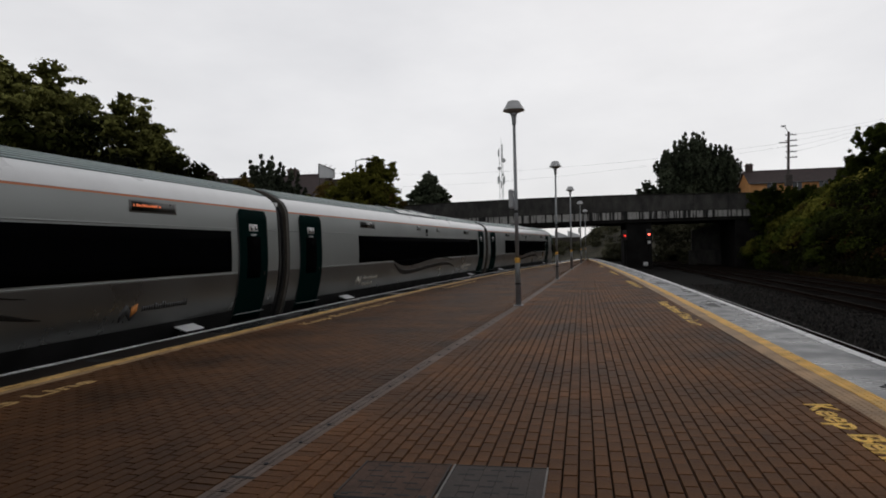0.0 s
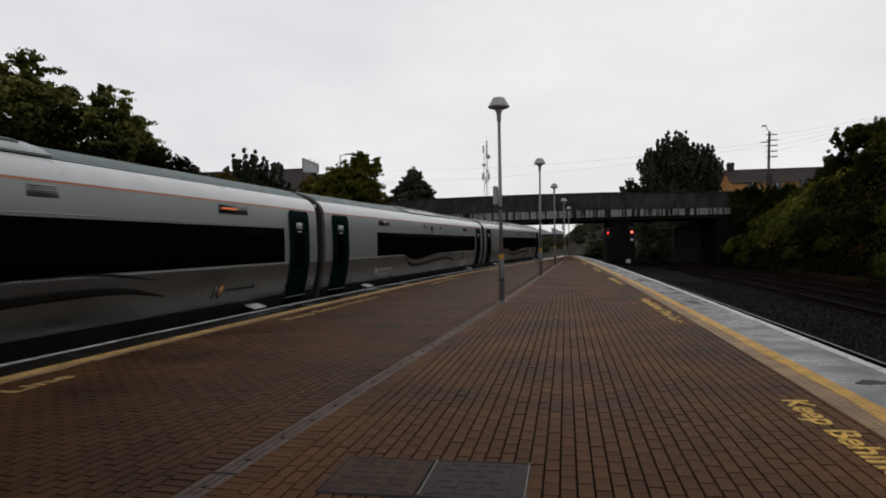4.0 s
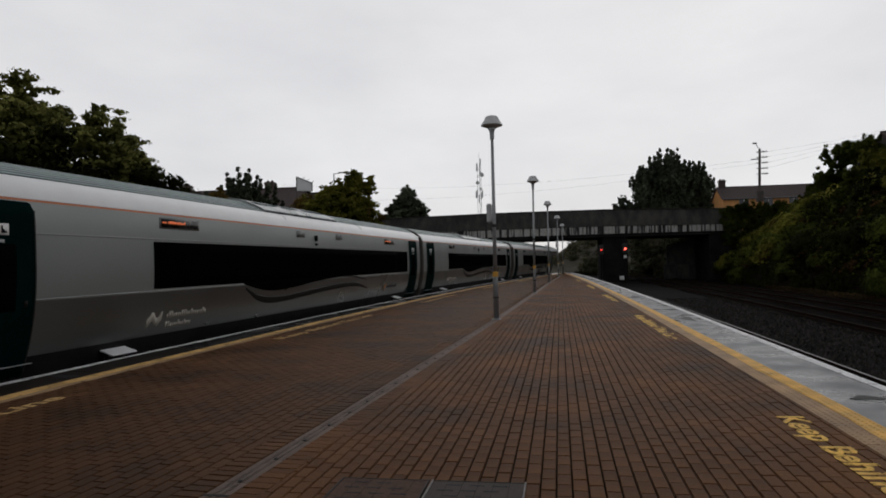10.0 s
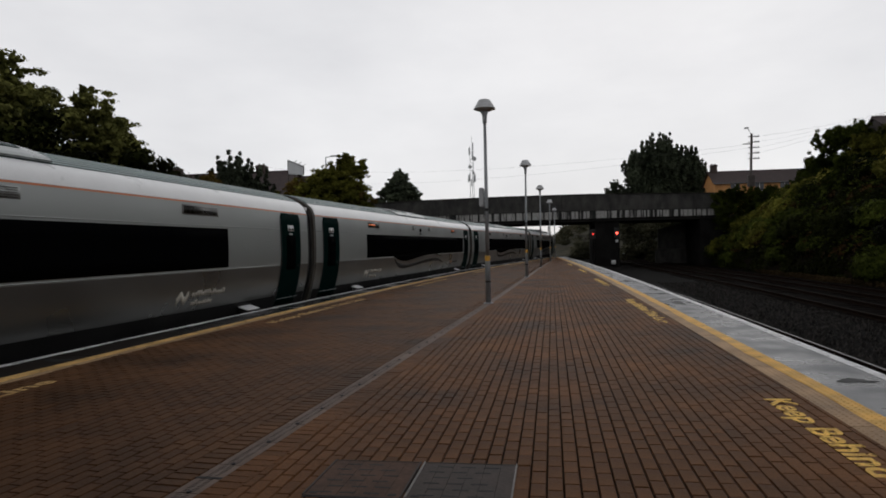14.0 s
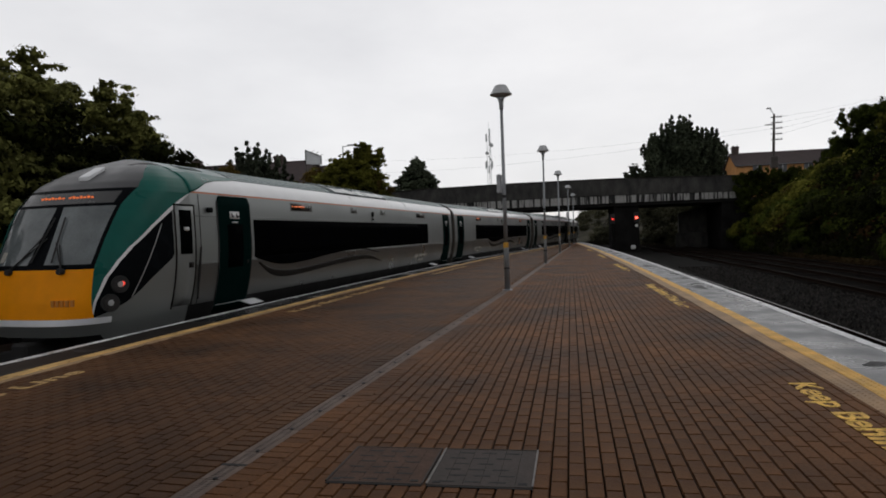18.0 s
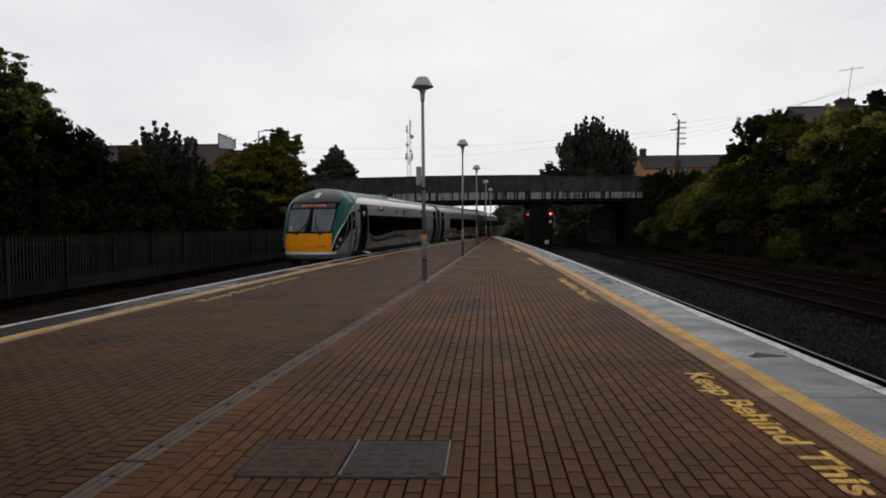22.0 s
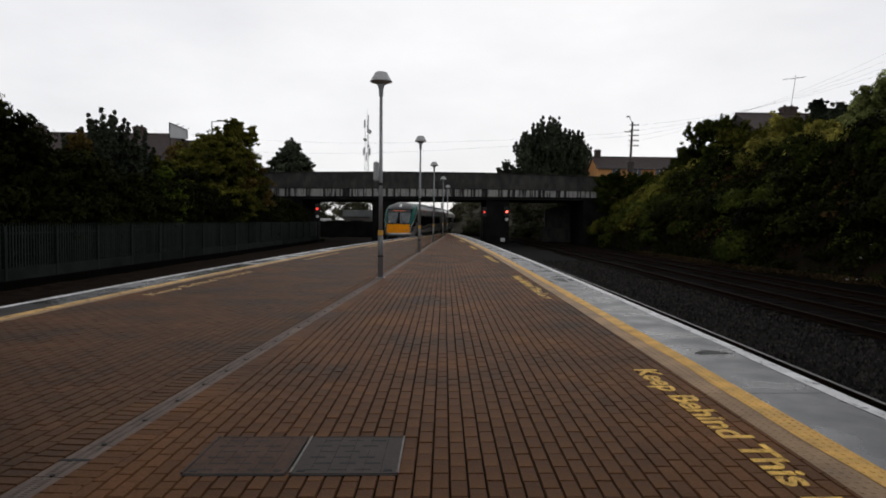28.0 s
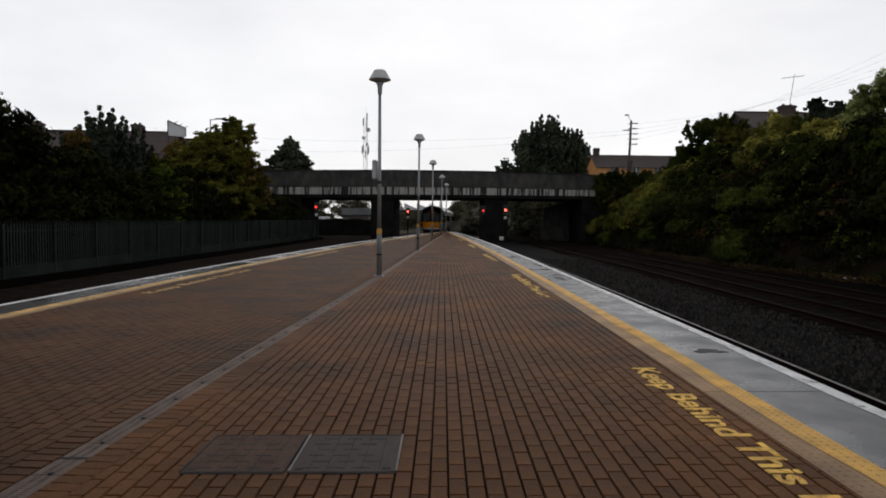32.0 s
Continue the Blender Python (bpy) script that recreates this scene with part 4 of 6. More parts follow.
def patch(name, x0, x1, z0, z1, material, parent, label="", lift=0.006, side=-1, outline=None, nx=1, thick=0.012):
    """A panel that follows the coach's side; outline(x) may give its own (z0, z1) along x."""
    xs = np.linspace(x0, x1, nx + 1)
    nz = max(2, int((z1 - z0) / 0.2) + 1)
    verts, faces = [], []
    for x in xs:
        a, b = outline(x) if outline else (z0, z1)
        for z in np.linspace(a, b, nz):
            verts.append((x, side * (half_width(z) + lift), z))
    for j in range(nx):
        for i in range(nz - 1):
            f = (j * nz + i, (j + 1) * nz + i, (j + 1) * nz + i + 1, j * nz + i + 1)
            faces.append(f if side < 0 else f[::-1])
    n = len(verts)
    rim = [j * nz for j in range(nx + 1)] + [nx * nz + i for i in range(1, nz)] + [j * nz + nz - 1 for j in range(nx - 1, -1, -1)] + [i for i in range(nz - 2, 0, -1)]
    verts += [(x, y - side * thick, z) for x, y, z in [verts[i] for i in rim]]
    k = len(rim)
    for i in range(k):
        f = (rim[i], n + i, n + (i + 1) % k, rim[(i + 1) % k])
        faces.append(f if side < 0 else f[::-1])
    return put(name, mesh_of(name, verts, faces, material, True), parent, None, label)


def words(name, body, x, z, size, material, parent, slant=0.2):
    cu = bpy.data.curves.new("lettering", "FONT")
    cu.body, cu.size, cu.extrude, cu.shear = body, size, 0.002, slant
    tmp = new("lettering", cu)
    bpy.context.view_layer.update()
    me = bpy.data.meshes.new_from_object(tmp.evaluated_get(bpy.context.evaluated_depsgraph_get()))
    bpy.data.objects.remove(tmp)
    bpy.data.curves.remove(cu)
    co = np.array([v.co[:] for v in me.vertices])
    out = np.empty_like(co)
    out[:, 0] = x + co[:, 0]
    out[:, 2] = z + co[:, 1]
    out[:, 1] = [-(half_width(q) + 0.009) - d for q, d in zip(out[:, 2], co[:, 2])]
    me.vertices.foreach_set("co", out.astype(np.float32).ravel())
    me.materials.clear()
    me.materials.append(material)
    return put(name, me, parent)


def passenger_door(x0, x1, parent, side=-1):
    head = lambda x: 2.42 - 0.11 * (1 - math.sqrt(max(0.0, 1 - max(0.0, 1 - min(x - x0, x1 - x) / 0.11) ** 2)))
    d = patch("door", x0, x1, 0.04, 2.42, M_DOOR, parent, "dark green sliding door", side=side, nx=22, lift=0.013, outline=lambda x: (0.04, head(x)))
    mid = (x0 + x1) / 2
    patch("door_glass", mid - 0.27, mid + 0.27, 0.95, 1.84, M_GLASS, d, "dark door window", side=side, lift=0.019)
    if side < 0:
        st = patch("door_sticker", mid - 0.17, mid + 0.17, 1.96, 2.11, M_LITTER, d, "white pictogram sticker", lift=0.019)
        for q in (-0.1, 0.07):
            for k, (w, h) in enumerate(((0.02, 0.1), (0.045, 0.05), (0.07, 0.03))):
                patch("pictogram", mid + q + 0.012 * k - w / 2, mid + q + 0.012 * k + w / 2, 1.985, 1.985 + h, M_BLACK, d, lift=0.025 + 0.002 * k, thick=0.004)
        patch("notice", mid - 0.1, mid + 0.1, 1.86, 1.9, M_PLATE, d, lift=0.021)
        patch("door_button", x1 - 0.16, x1 - 0.11, 1.0, 1.08, M_SWOOSH, d, lift=0.021)
        patch("threshold", x0 + 0.06, x1 + 0.12, 0.19, 0.205, M_PLATE, parent, "worn metal threshold", lift=0.02)
        for q in (x0 - 0.02, x1):
            patch("door_seal", q, q + 0.02, 0.1, 2.31, M_RUBBER, parent, lift=0.018)
    return d


DIP = line([0.0, 0.2, 0.44, 0.86, 1.4, 2.34, 3.64, 4.96, 5.6], [1.11, 1.06, 0.99, 0.92, 0.885, 0.92, 1.03, 1.1, 1.115])
DARK_TOP = line([0.0, 0.2, 0.46, 1.1, 1.83, 2.68, 3.7, 5.0, 6.0, 6.6, 7.3, 7.97], [1.1, 0.97, 0.85, 0.76, 0.73, 0.77, 0.83, 0.905, 0.925, 0.91, 0.82, 0.63])
DARK_LOW = line([0.0, 0.2, 0.48, 0.9, 1.37, 2.13, 3.03, 4.1, 5.43, 6.4, 7.2, 7.97], [1.095, 0.9, 0.73, 0.62, 0.58, 0.6, 0.65, 0.72, 0.765, 0.78, 0.74, 0.62])
TIP_TOP = line([5.0, 6.0, 6.7, 7.7], [1.11, 1.13, 1.11, 0.945])
TIP_LOW = line([5.0, 6.0, 6.7, 7.7], [1.09, 1.1, 1.06, 0.935])


def smooth_line(f):
    """The same line with its corners eased."""
    return lambda d: sum(float(f(d + q)) for q in (-0.3, -0.15, 0.0, 0.15, 0.3)) / 5


def swoosh(x0, parent):
    """The window band dips into the side over a dark wave."""
    dip, hi, lo, th, tl = (smooth_line(f) for f in (DIP, DARK_TOP, DARK_LOW, TIP_TOP, TIP_LOW))
    patch("window_dip", x0, x0 + 5.5, -0.1, 1.13, M_GLASS, parent, "black glass dipping in a wave", outline=lambda x: (min(dip(x - x0), 1.128), 1.13), nx=44, lift=0.006)
    patch("wave_tip", x0 + 5.0, x0 + 7.7, 0.2, 1.13, M_SWOOSH, parent, outline=lambda x: (tl(x - x0), th(x - x0)), nx=24, lift=0.007)
    patch("dark_swoosh", x0 + 0.1, x0 + 7.97, 0.0, 0.9, M_SWOOSH, parent, "dark brown-grey wave stripe", outline=lambda x: (lo(x - x0), max(hi(x - x0), lo(x - x0) + 0.004)), nx=56, lift=0.006)


def bogie(x, parent):
    b = part("bogie_frame", box(x - 1.7, x + 1.7, -1.12, 1.12, -0.62, -0.3, 0.05), M_UNDER, parent)
    for dx in (-1.25, 1.25):
        bm = tube((x + dx, -0.95, -0.44), (x + dx, 0.95, -0.44), 0.07)
        for u in (-0.8, 0.8):
            add_tube(bm, (x + dx, u - 0.06, -0.44), (x + dx, u + 0.06, -0.44), 0.42, seg=20)
        part("wheelset", bm, M_UNDER, b)
        for u in (-1.15, 1.15):
            part("axle_box", box(x + dx - 0.16, x + dx + 0.16, u - 0.08, u + 0.08, -0.6, -0.3, 0.03), M_UNDER, b)


def roof_shell(name, x0, x1, z0, z1, lift, material, parent, label, side):
    """A curved sheet that follows the roof from z0 up to z1 on one side."""
    zs = sorted({z0, z1} | {z for z in SZ if z0 < z < z1})
    verts, faces = [], []
    for l in (lift, lift - 0.03):
        for x in (x0, x1):
            verts += [(x, side * (half_width(z) + l * 0.5), z + l) for z in zs]
    n = len(zs)
    for i in range(n - 1):
        faces.append((i, n + i, n + i + 1, i + 1) if side < 0 else (i, i + 1, n + i + 1, n + i))
    ring = list(range(n)) + list(range(2 * n - 1, n - 1, -1))
    for i in range(len(ring)):
        a, b = ring[i], ring[(i + 1) % len(ring)]
        faces.append((a, b, b + 2 * n, a + 2 * n))
    return put(name, mesh_of(name, verts, faces, material), parent, None, label)


def roof_gear(x0, x1, parent, mid):
    """Broad ribs along the roof with smooth raised hatches in the middle."""
    heights = [2.8, 2.845, 2.89, 2.935, 2.975, 3.015, 3.055, 3.09]
    for side in (-1, 1):
        for lo, hi in zip(heights[:-1], heights[1:]):
            for a, b in ((x0 + 0.1, mid - 2.25), (mid + 2.25, x1 - 0.1)):
                roof_shell("roof_rib", a, b, lo + 0.5 * (hi - lo), hi, 0.012, M_ROOF, parent, "", side)
        for k, (a, b) in enumerate(((mid - 2.2, mid - 0.75), (mid - 0.7, mid + 0.4), (mid + 0.45, mid + 2.2))):
            h = roof_shell("roof_hatch", a, b, 2.81, 3.05, 0.05, M_HATCH, parent, "smooth pale roof hatch", side)
            roof_shell("hatch_crown", a + 0.04, b - 0.04, 3.055, 3.135, 0.06, M_HATCH if k != 1 else M_ROOFD, h, "", side)
            if side < 0:
                roof_shell("hatch_vent", a + 0.25, b - 0.25, 2.97, 3.03, 0.062, M_ROOFD, h, "", side)


def zig(k):
    """Up, down and up again over k 0..1, with rounded turns."""
    return 0.5 - 0.5 * math.cos(3 * math.pi * k)


def side_details(car, win, doors, disp, logos, lamp_x, steps, sw, vents):
    for side in (-1, 1):
        band = patch("window_band", win[0], win[1], 1.12, 1.95, M_GLASS, car, "long band of black glass", side=side, nx=8, lift=0.006)
        for a, b in doors:
            passenger_door(a, b, car, side)
    for i in range(1, 7):
        x = win[0] + (win[1] - win[0]) * i / 7
        patch("pane_joint", x - 0.01, x + 0.01, 1.13, 1.94, M_GLASS, car, lift=0.009, thick=0.006)
    for a, b, lit in disp:
        d = patch("destination_display", a, b, 2.19, 2.39, M_DFRAME, car, "side destination display", lift=0.006)
        patch("display_glass", a + 0.05, b - 0.05, 2.215, 2.365, M_DISPLAY, d, lift=0.011)
        if lit:
            xx = a + 0.08
            while xx < b - 0.45:
                w = 0.02 + 0.025 * random.random()
                patch("display_dots", xx, xx + w, 2.285, 2.315 + 0.02 * random.random(), M_LED, d, lift=0.015, thick=0.004)
                xx += w + 0.014 + 0.03 * (random.random() > 0.8)
    for x in vents:
        v = patch("vent", x - 0.26, x + 0.26, 2.22, 2.39, M_SILVER, car, "small louvred vent", lift=0.006)
        for k in range(5):
            patch("louvre", x - 0.22, x + 0.22, 2.237 + k * 0.033, 2.245 + k * 0.033, M_SWOOSH, v, lift=0.011, thick=0.006)
    l = part("door_indicator", box(lamp_x - 0.06, lamp_x + 0.06, -half_width(2.2) - 0.05, -half_width(2.2), 2.14, 2.3, 0.015), M_BLACK, car, "black side indicator lamp")
    part("indicator_foot", box(lamp_x - 0.04, lamp_x + 0.08, -half_width(2.05) - 0.04, -half_width(2.05), 2.03, 2.08), M_BLACK, car)
    for x, kind in logos:
        lg = patch("emblem", x - 0.08, x + 0.3, 0.4, 0.74, M_LOGOD if kind else M_LOGO, car, "zigzag emblem",
                   outline=lambda q, x=x: (0.44 + 0.11 * zig((q - x + 0.08) / 0.38), 0.6 + 0.11 * zig((q - x + 0.08) / 0.38)), nx=15, lift=0.007)
        if kind:
            patch("emblem_flash", x + 0.16, x + 0.3, 0.5, 0.74, M_LOGOO, lg, "orange flash of the emblem", lift=0.01, nx=4, thick=0.005,
                  outline=lambda q, x=x: (0.5 + 0.6 * (q - x - 0.16), 0.66 + 0.4 * (q - x - 0.16)))
        for k, (w, zz) in enumerate(((1.15, 0.62), (0.72, 0.44))):
            if k and kind:
                continue
            xx = x + 0.42
            while xx < x + 0.42 + w:
                ww = 0.026 + 0.022 * random.random()
                patch("lettering_bar", xx, xx + ww, zz - 0.045, zz + 0.035 + 0.04 * (random.random() > 0.65), M_LOGOD if kind else M_LOGO, lg, lift=0.009, thick=0.005)
                xx += ww + 0.022
    for x in steps:
        plate = box(x + 0.12, x + 0.66, -0.27, 0.0, -0.012, 0.012, 0.005)
        plate.transform(pose(0, -half_width(0.2) + 0.01, 0.19, 17, 0, 0))
        part("foot_step", plate, M_TWHITE, car, "white folding step board")
        part("step_bracket", box(x + 0.18, x + 0.64, -half_width(0.2) - 0.03, -half_width(0.2) + 0.02, 0.0, 0.11), M_UNDER, car)
    if sw:
        swoosh(sw, car)


def coach(x0, x1, name_label, mid=11.0, ribs=None):
    car = thing("railway_carriage", name_label, "railway carriage", group="coaches of the train")
    a, b = x0, x1
    shell(a, b, 1.06, SZ[-1], M_SILVER, car, "body", "silver-grey coach side and roof", ends=False)
    shell(a, b, -0.16, 1.06, M_SILVERL, car, "lower_body", "silver-grey lower side leaning inwards, its shade in the colour", ends=False)
    for x in (a + 0.02, b - 0.02):
        part("end_wall", section_slab(x, 0.02, 0.995), M_UNDER, car, "black coach end")
    shell(a + 0.01, b - 0.01, 2.47, 2.80, M_TWHITE, car, "cantrail_band", "white cantrail", lift=0.004)
    shell(a + 0.01, b - 0.01, 2.435, 2.465, M_TLINE, car, "cantrail_line", "thin red-orange line", lift=0.005)
    shell(a + 0.01, b - 0.01, 2.80, SZ[-1], M_ROOFD, car, "roof_skin", "grey-green roof", lift=0.004, ends=False)
    for z in (1.072, 1.985):
        for side in (-1, 1):
            patch("side_moulding", a + 0.01, b - 0.01, z, z + 0.022, M_SILVER, car, side=side, nx=8, lift=0.004)
    roof_gear(*(ribs or (a, b)), car, mid)
    shell(a + 0.02, b - 0.02, -0.155, 0.3, M_SKIRT, car, "black_skirt", "black lower skirt", lift=0.006)
    part("skirt", box(a + 0.3, b - 0.3, -1.1, 1.1, -0.62, -0.155), M_UNDER, car, "black underframe")
    for x in (3.1, PITCH - 3.1):
        bogie(x, car)
    return car


def section_slab(x, half, k):
    """A slab across the coach in its own outline, k times its size."""
    bm = bmesh.new()
    ring = [(-u * k, z) for u, z in zip(SU, SZ)] + [(u * k, z) for u, z in list(zip(SU, SZ))[::-1][1:]]
    va = [bm.verts.new((x - half, u, 1.4 + (z - 1.4) * k)) for u, z in ring]
    vb = [bm.verts.new((x + half, u, 1.4 + (z - 1.4) * k)) for u, z in ring]
    for i in range(len(ring)):
        j = (i + 1) % len(ring)
        bm.faces.new((va[i], vb[i], vb[j], va[j]))
    bm.faces.new(va)
    bm.faces.new(vb[::-1])
    return bm


def gangway(x, car):
    part("bellows_fold", section_slab(x + 0.24, 0.05, 0.994), M_BELLOWS, car, "brown-grey rubber sealing frame")
    part("bellows_fold", section_slab(x - 0.26, 0.04, 0.985), M_BELLOWS, car, "brown-grey rubber sealing frame")
    for i in range(5):
        part("bellows_fold", section_slab(x - 0.17 + i * 0.085, 0.034, 0.94 - 0.03 * (i % 2)), M_RUBBER, car, "black rubber bellows fold")
    part("end_lamp", tube((x - 0.1, -1.2, 2.62), (x - 0.1, -1.3, 2.62), 0.05), M_LITTER, car, "small pale end fitting")


# --- the cab's nose: one curved surface, laid in panels that meet edge to edge ---
XE = 1.75
IDENT = Matrix.Identity(4)
NOSE_N = 0.62
nose_front = line([-0.16, 0.05, 0.24, 0.34, 0.6, 1.12, 1.66, 2.2, 2.42, 2.6, 2.77, 2.91, 3.01, 3.08, 3.13, 3.14], [-0.45, -0.55, -0.62, -0.6, -0.56, -0.4, -0.1, 0.2, 0.4, 0.6, 0.88, 1.15, 1.4, 1.6, 1.72, 1.74])
nose_side = line([-0.16, 1.9, 2.2, 2.5, 2.7, 3.14], [0.75, 0.8, 1.0, 1.35, 1.55, 1.745])
green_lead = line([0.3, 1.12, 1.6, 2.2, 2.49, 2.68, 2.82, 2.93, 2.98], [1.04, 1.03, 1.05, 1.1, 1.15, 1.06, 0.91, 0.78, 0.7])
green_tail = line([0.3, 0.6, 0.98, 1.22, 1.46, 1.79, 2.08, 2.3, 2.42], [-0.33, -0.3, -0.16, 0.0, 0.22, 0.64, 1.08, 1.46, 1.74])
line_width = line([0.3, 0.98, 1.5, 2.1, 2.3, 2.42], [0.02, 0.045, 0.07, 0.13, 0.1, 0.006])
glass_back = line([0.34, 0.42, 0.57, 0.91, 1.23, 1.3], [-0.3, -0.1, 0.22, 0.68, 1.18, 1.22])


def nose_point(k, z):
    """k 0..1 from the centre of the front round the corner, 1..2 straight along the side to the coach body."""
    xf, xs, w = float(nose_front(z)), float(nose_side(z)), half_width(z)
    if k >= 1:
        return xs + (XE - xs) * (k - 1), w, z
    a = k * math.pi / 2
    return xs - (xs - xf) * math.cos(a) ** NOSE_N, w * math.sin(a) ** NOSE_N, z


def k_of_u(u, z):
    return 2 / math.pi * math.asin(min(1.0, u / half_width(z)) ** (1 / NOSE_N))


def k_of_x(x, z):
    xf, xs = float(nose_front(z)), float(nose_side(z))
    if x >= xs:
        return 1 + min(1.0, (x - xs) / (XE - xs))
    return 2 / math.pi * math.acos(min(1.0, max(0.0, (xs - x) / (xs - xf))) ** (1 / NOSE_N))


def nose_panel(name, z0, z1, ka, kb, material, car, m, label="", lift=0.0, nz=24, nk=14, sides=(-1, 1), joined=True):
    """A panel of the nose between two heights and two limits ka(z), kb(z)."""
    me_v, me_f = [], []
    for side in sides:
        base = len(me_v)
        for z in np.linspace(z0, z1, nz + 1):
            z = float(z)
            a, b = ka(z), max(ka(z), kb(z))
            for i in range(nk + 1):
                k = a + (b - a) * i / nk
                x, u, _ = nose_point(k, z)
                x2, u2, _ = nose_point(min(2.0, k + 0.01), z)
                x1, u1, _ = nose_point(max(0.0, k - 0.01), z)
                t = Vector((x2 - x1, u2 - u1))
                t = t.normalized() if t.length > 1e-6 else Vector((0, 1))
                me_v.append(m @ Vector((x - t.y * lift, side * (u + t.x * lift), z)))
        for j in range(nz):
            for i in range(nk):
                p = base + j * (nk + 1) + i
                f = (p, p + 1, p + nk + 2, p + nk + 1)
                me_f.append(f if side < 0 else f[::-1])
    return put(name, mesh_of(name, me_v, me_f, material, True), car, None, label)


def nose(car, m):
    zero = lambda z: 0.0
    end = lambda z: 2.0
    lead = lambda z: k_of_u(float(green_lead(z)), z)
    tail = lambda z: max(lead(z), k_of_x(float(green_tail(z)), z))
    back = lambda z: max(tail(z), k_of_x(float(green_tail(z)) + float(line_width(z)), z))
    gback = lambda z: max(back(z), k_of_x(float(glass_back(z)), z))
    bump_end = lambda z: k_of_x(-0.05, z)
    P = lambda *a, **k: nose_panel(*a[:6], car, m, *a[6:], **k)
    P("front_skirt", 0.05, 0.24, zero, end, M_SILVER, "grey front skirt", nz=6, nk=24)
    for s in (-1, 1):
        P("side_skirt", -0.16, 0.05, lambda z: k_of_u(1.02, z), end, M_SILVER, "grey lower skirt", nz=4, nk=16, sides=(s,))
    P("bumper_band", 0.24, 0.34, zero, bump_end, M_TWHITE, "white band under the yellow panel", lift=0.012, nz=4, nk=24)
    P("bumper_back", 0.24, 0.34, zero, end, M_SILVER, nz=4, nk=24)
    P("yellow_panel", 0.34, 1.12, zero, lead, M_YPANEL, "yellow warning panel", nk=20)
    P("windscreen_surround", 1.12, 2.48, zero, lead, M_BLACK, "black windscreen surround", nk=20)
    P("cab_dome", 2.48, 3.14, zero, lambda z: lead(z) if z < 2.98 else 2.0, M_DOME, "dark grey cab roof dome", nk=20)
    for s in (-1, 1):
        P("green_flank", 0.34, 2.42, lead, tail, M_GREEN, "green cab flank", sides=(s,), nz=50)
        P("green_shoulder", 2.42, 2.98, lead, end, M_GREEN, sides=(s,), nk=20)
        P("white_sweep", 0.34, 2.42, tail, back, M_TWHITE, "white sweeping line", sides=(s,), nz=50, nk=3)
        P("side_quarterlight", 0.34, 2.13, back, gback, M_BLACK, "black triangular cab side panel", sides=(s,), nz=50)
        P("cab_side", 0.34, 2.42, lambda z: gback(z) if z < 2.13 else back(z), end, M_SILVER, "silver cab side", sides=(s,), nz=50)
        tx = line([0.61, 1.16, 1.8, 1.86], [0.24, 0.53, 0.89, 0.92])
        P("panel_trim", 0.62, 1.84, lambda z: k_of_x(float(tx(z)), z), lambda z: k_of_x(float(tx(z)) + 0.02, z), M_LIGHTSW, "thin silver trim line", lift=0.006, sides=(s,), nk=2)
        # windscreen half, its edges leaning with the pillar
        inner = lambda z: k_of_u(float(np.interp(z, [1.2, 2.15], [0.17, 0.07])), z)
        outer = lambda z: k_of_u(float(green_lead(z)) - 0.06, z)
        P("windscreen", 1.2, 2.16, inner, outer, M_SCREEN, "grey windscreen pane", lift=0.006, sides=(s,))
        if s > 0:
            P("notice_sheet", 1.25, 1.42, lambda z: k_of_u(0.74, z), lambda z: k_of_u(0.86, z), M_LOGO, "paper notice behind the windscreen", lift=0.009, nz=2, nk=2, sides=(s,))
        # lamps lie in the black panel
        for x, z, r, mt, lb in ((-0.1, 0.56, 0.14, M_HEADL, "round headlamp"), (0.03, 0.85, 0.135, M_HEADL, "round marker lamp"), (0.06, 0.86, 0.065, M_TAIL, "red tail lamp")):
            w = nose_point(k_of_x(x, z), z)[1]
            n = Vector((-0.45, s * 0.9, 0) if r > 0.1 else (-0.72, s * 0.69, 0)).normalized()
            c = Vector((x, s * w, z))
            bezel = part("lamp_bezel", tube(c - n * 0.06, c + n * (0.03 if r > 0.1 else 0.035), r + 0.012, r + 0.006, 20), M_RUBBER, car)
            bezel.data.transform(m)
            lamp = part("cab_lamp", tube(c - n * 0.05, c + n * (0.04 if r > 0.1 else 0.042), r * 0.9, r * 0.75, 20), mt, car, lb)
            lamp.data.transform(m)
            if r > 0.1:
                core = part("lamp_core", tube(c + n * 0.03, c + n * 0.05, r * 0.4, r * 0.3, 16), M_SHADE, lamp)
                core.data.transform(m)
        # double-arm wiper, parked towards the pillar
        ub, ut, zt = ((-0.57, -0.27, 1.56), (0.48, 0.03, 1.68))[s > 0]
        xw = lambda z: float(nose_front(z)) - 0.05
        bm = bmesh.new()
        for q in (0.0, 0.07):
            add_tube(bm, (xw(1.12) + 0.03, ub, 1.1 + q * 0.5), (xw(zt), ut - q, zt - q * 0.6), 0.011, seg=6)
        add_tube(bm, (xw(1.1) + 0.12, ub, 1.08), (xw(1.1) - 0.02, ub, 1.1), 0.05, seg=8)
        w = part("wiper", bm, M_RUBBER, car, "black double-arm wiper")
        blade = part("wiper_blade", tube((xw(1.25) + 0.01, ut - 0.04 + (0.1 if s > 0 else -0.02), 1.24), (xw(2.0), ut - 0.1 + (0.05 if s > 0 else 0.14), 1.98), 0.014, seg=6), M_RUBBER, w)
        w.data.transform(m)
        blade.data.transform(m)
    disp = P("front_display", 2.21, 2.42, zero, lambda z: k_of_u(0.98, z), M_FDISP, "front destination display behind glass", lift=0.008)
    dm = bmesh.new()
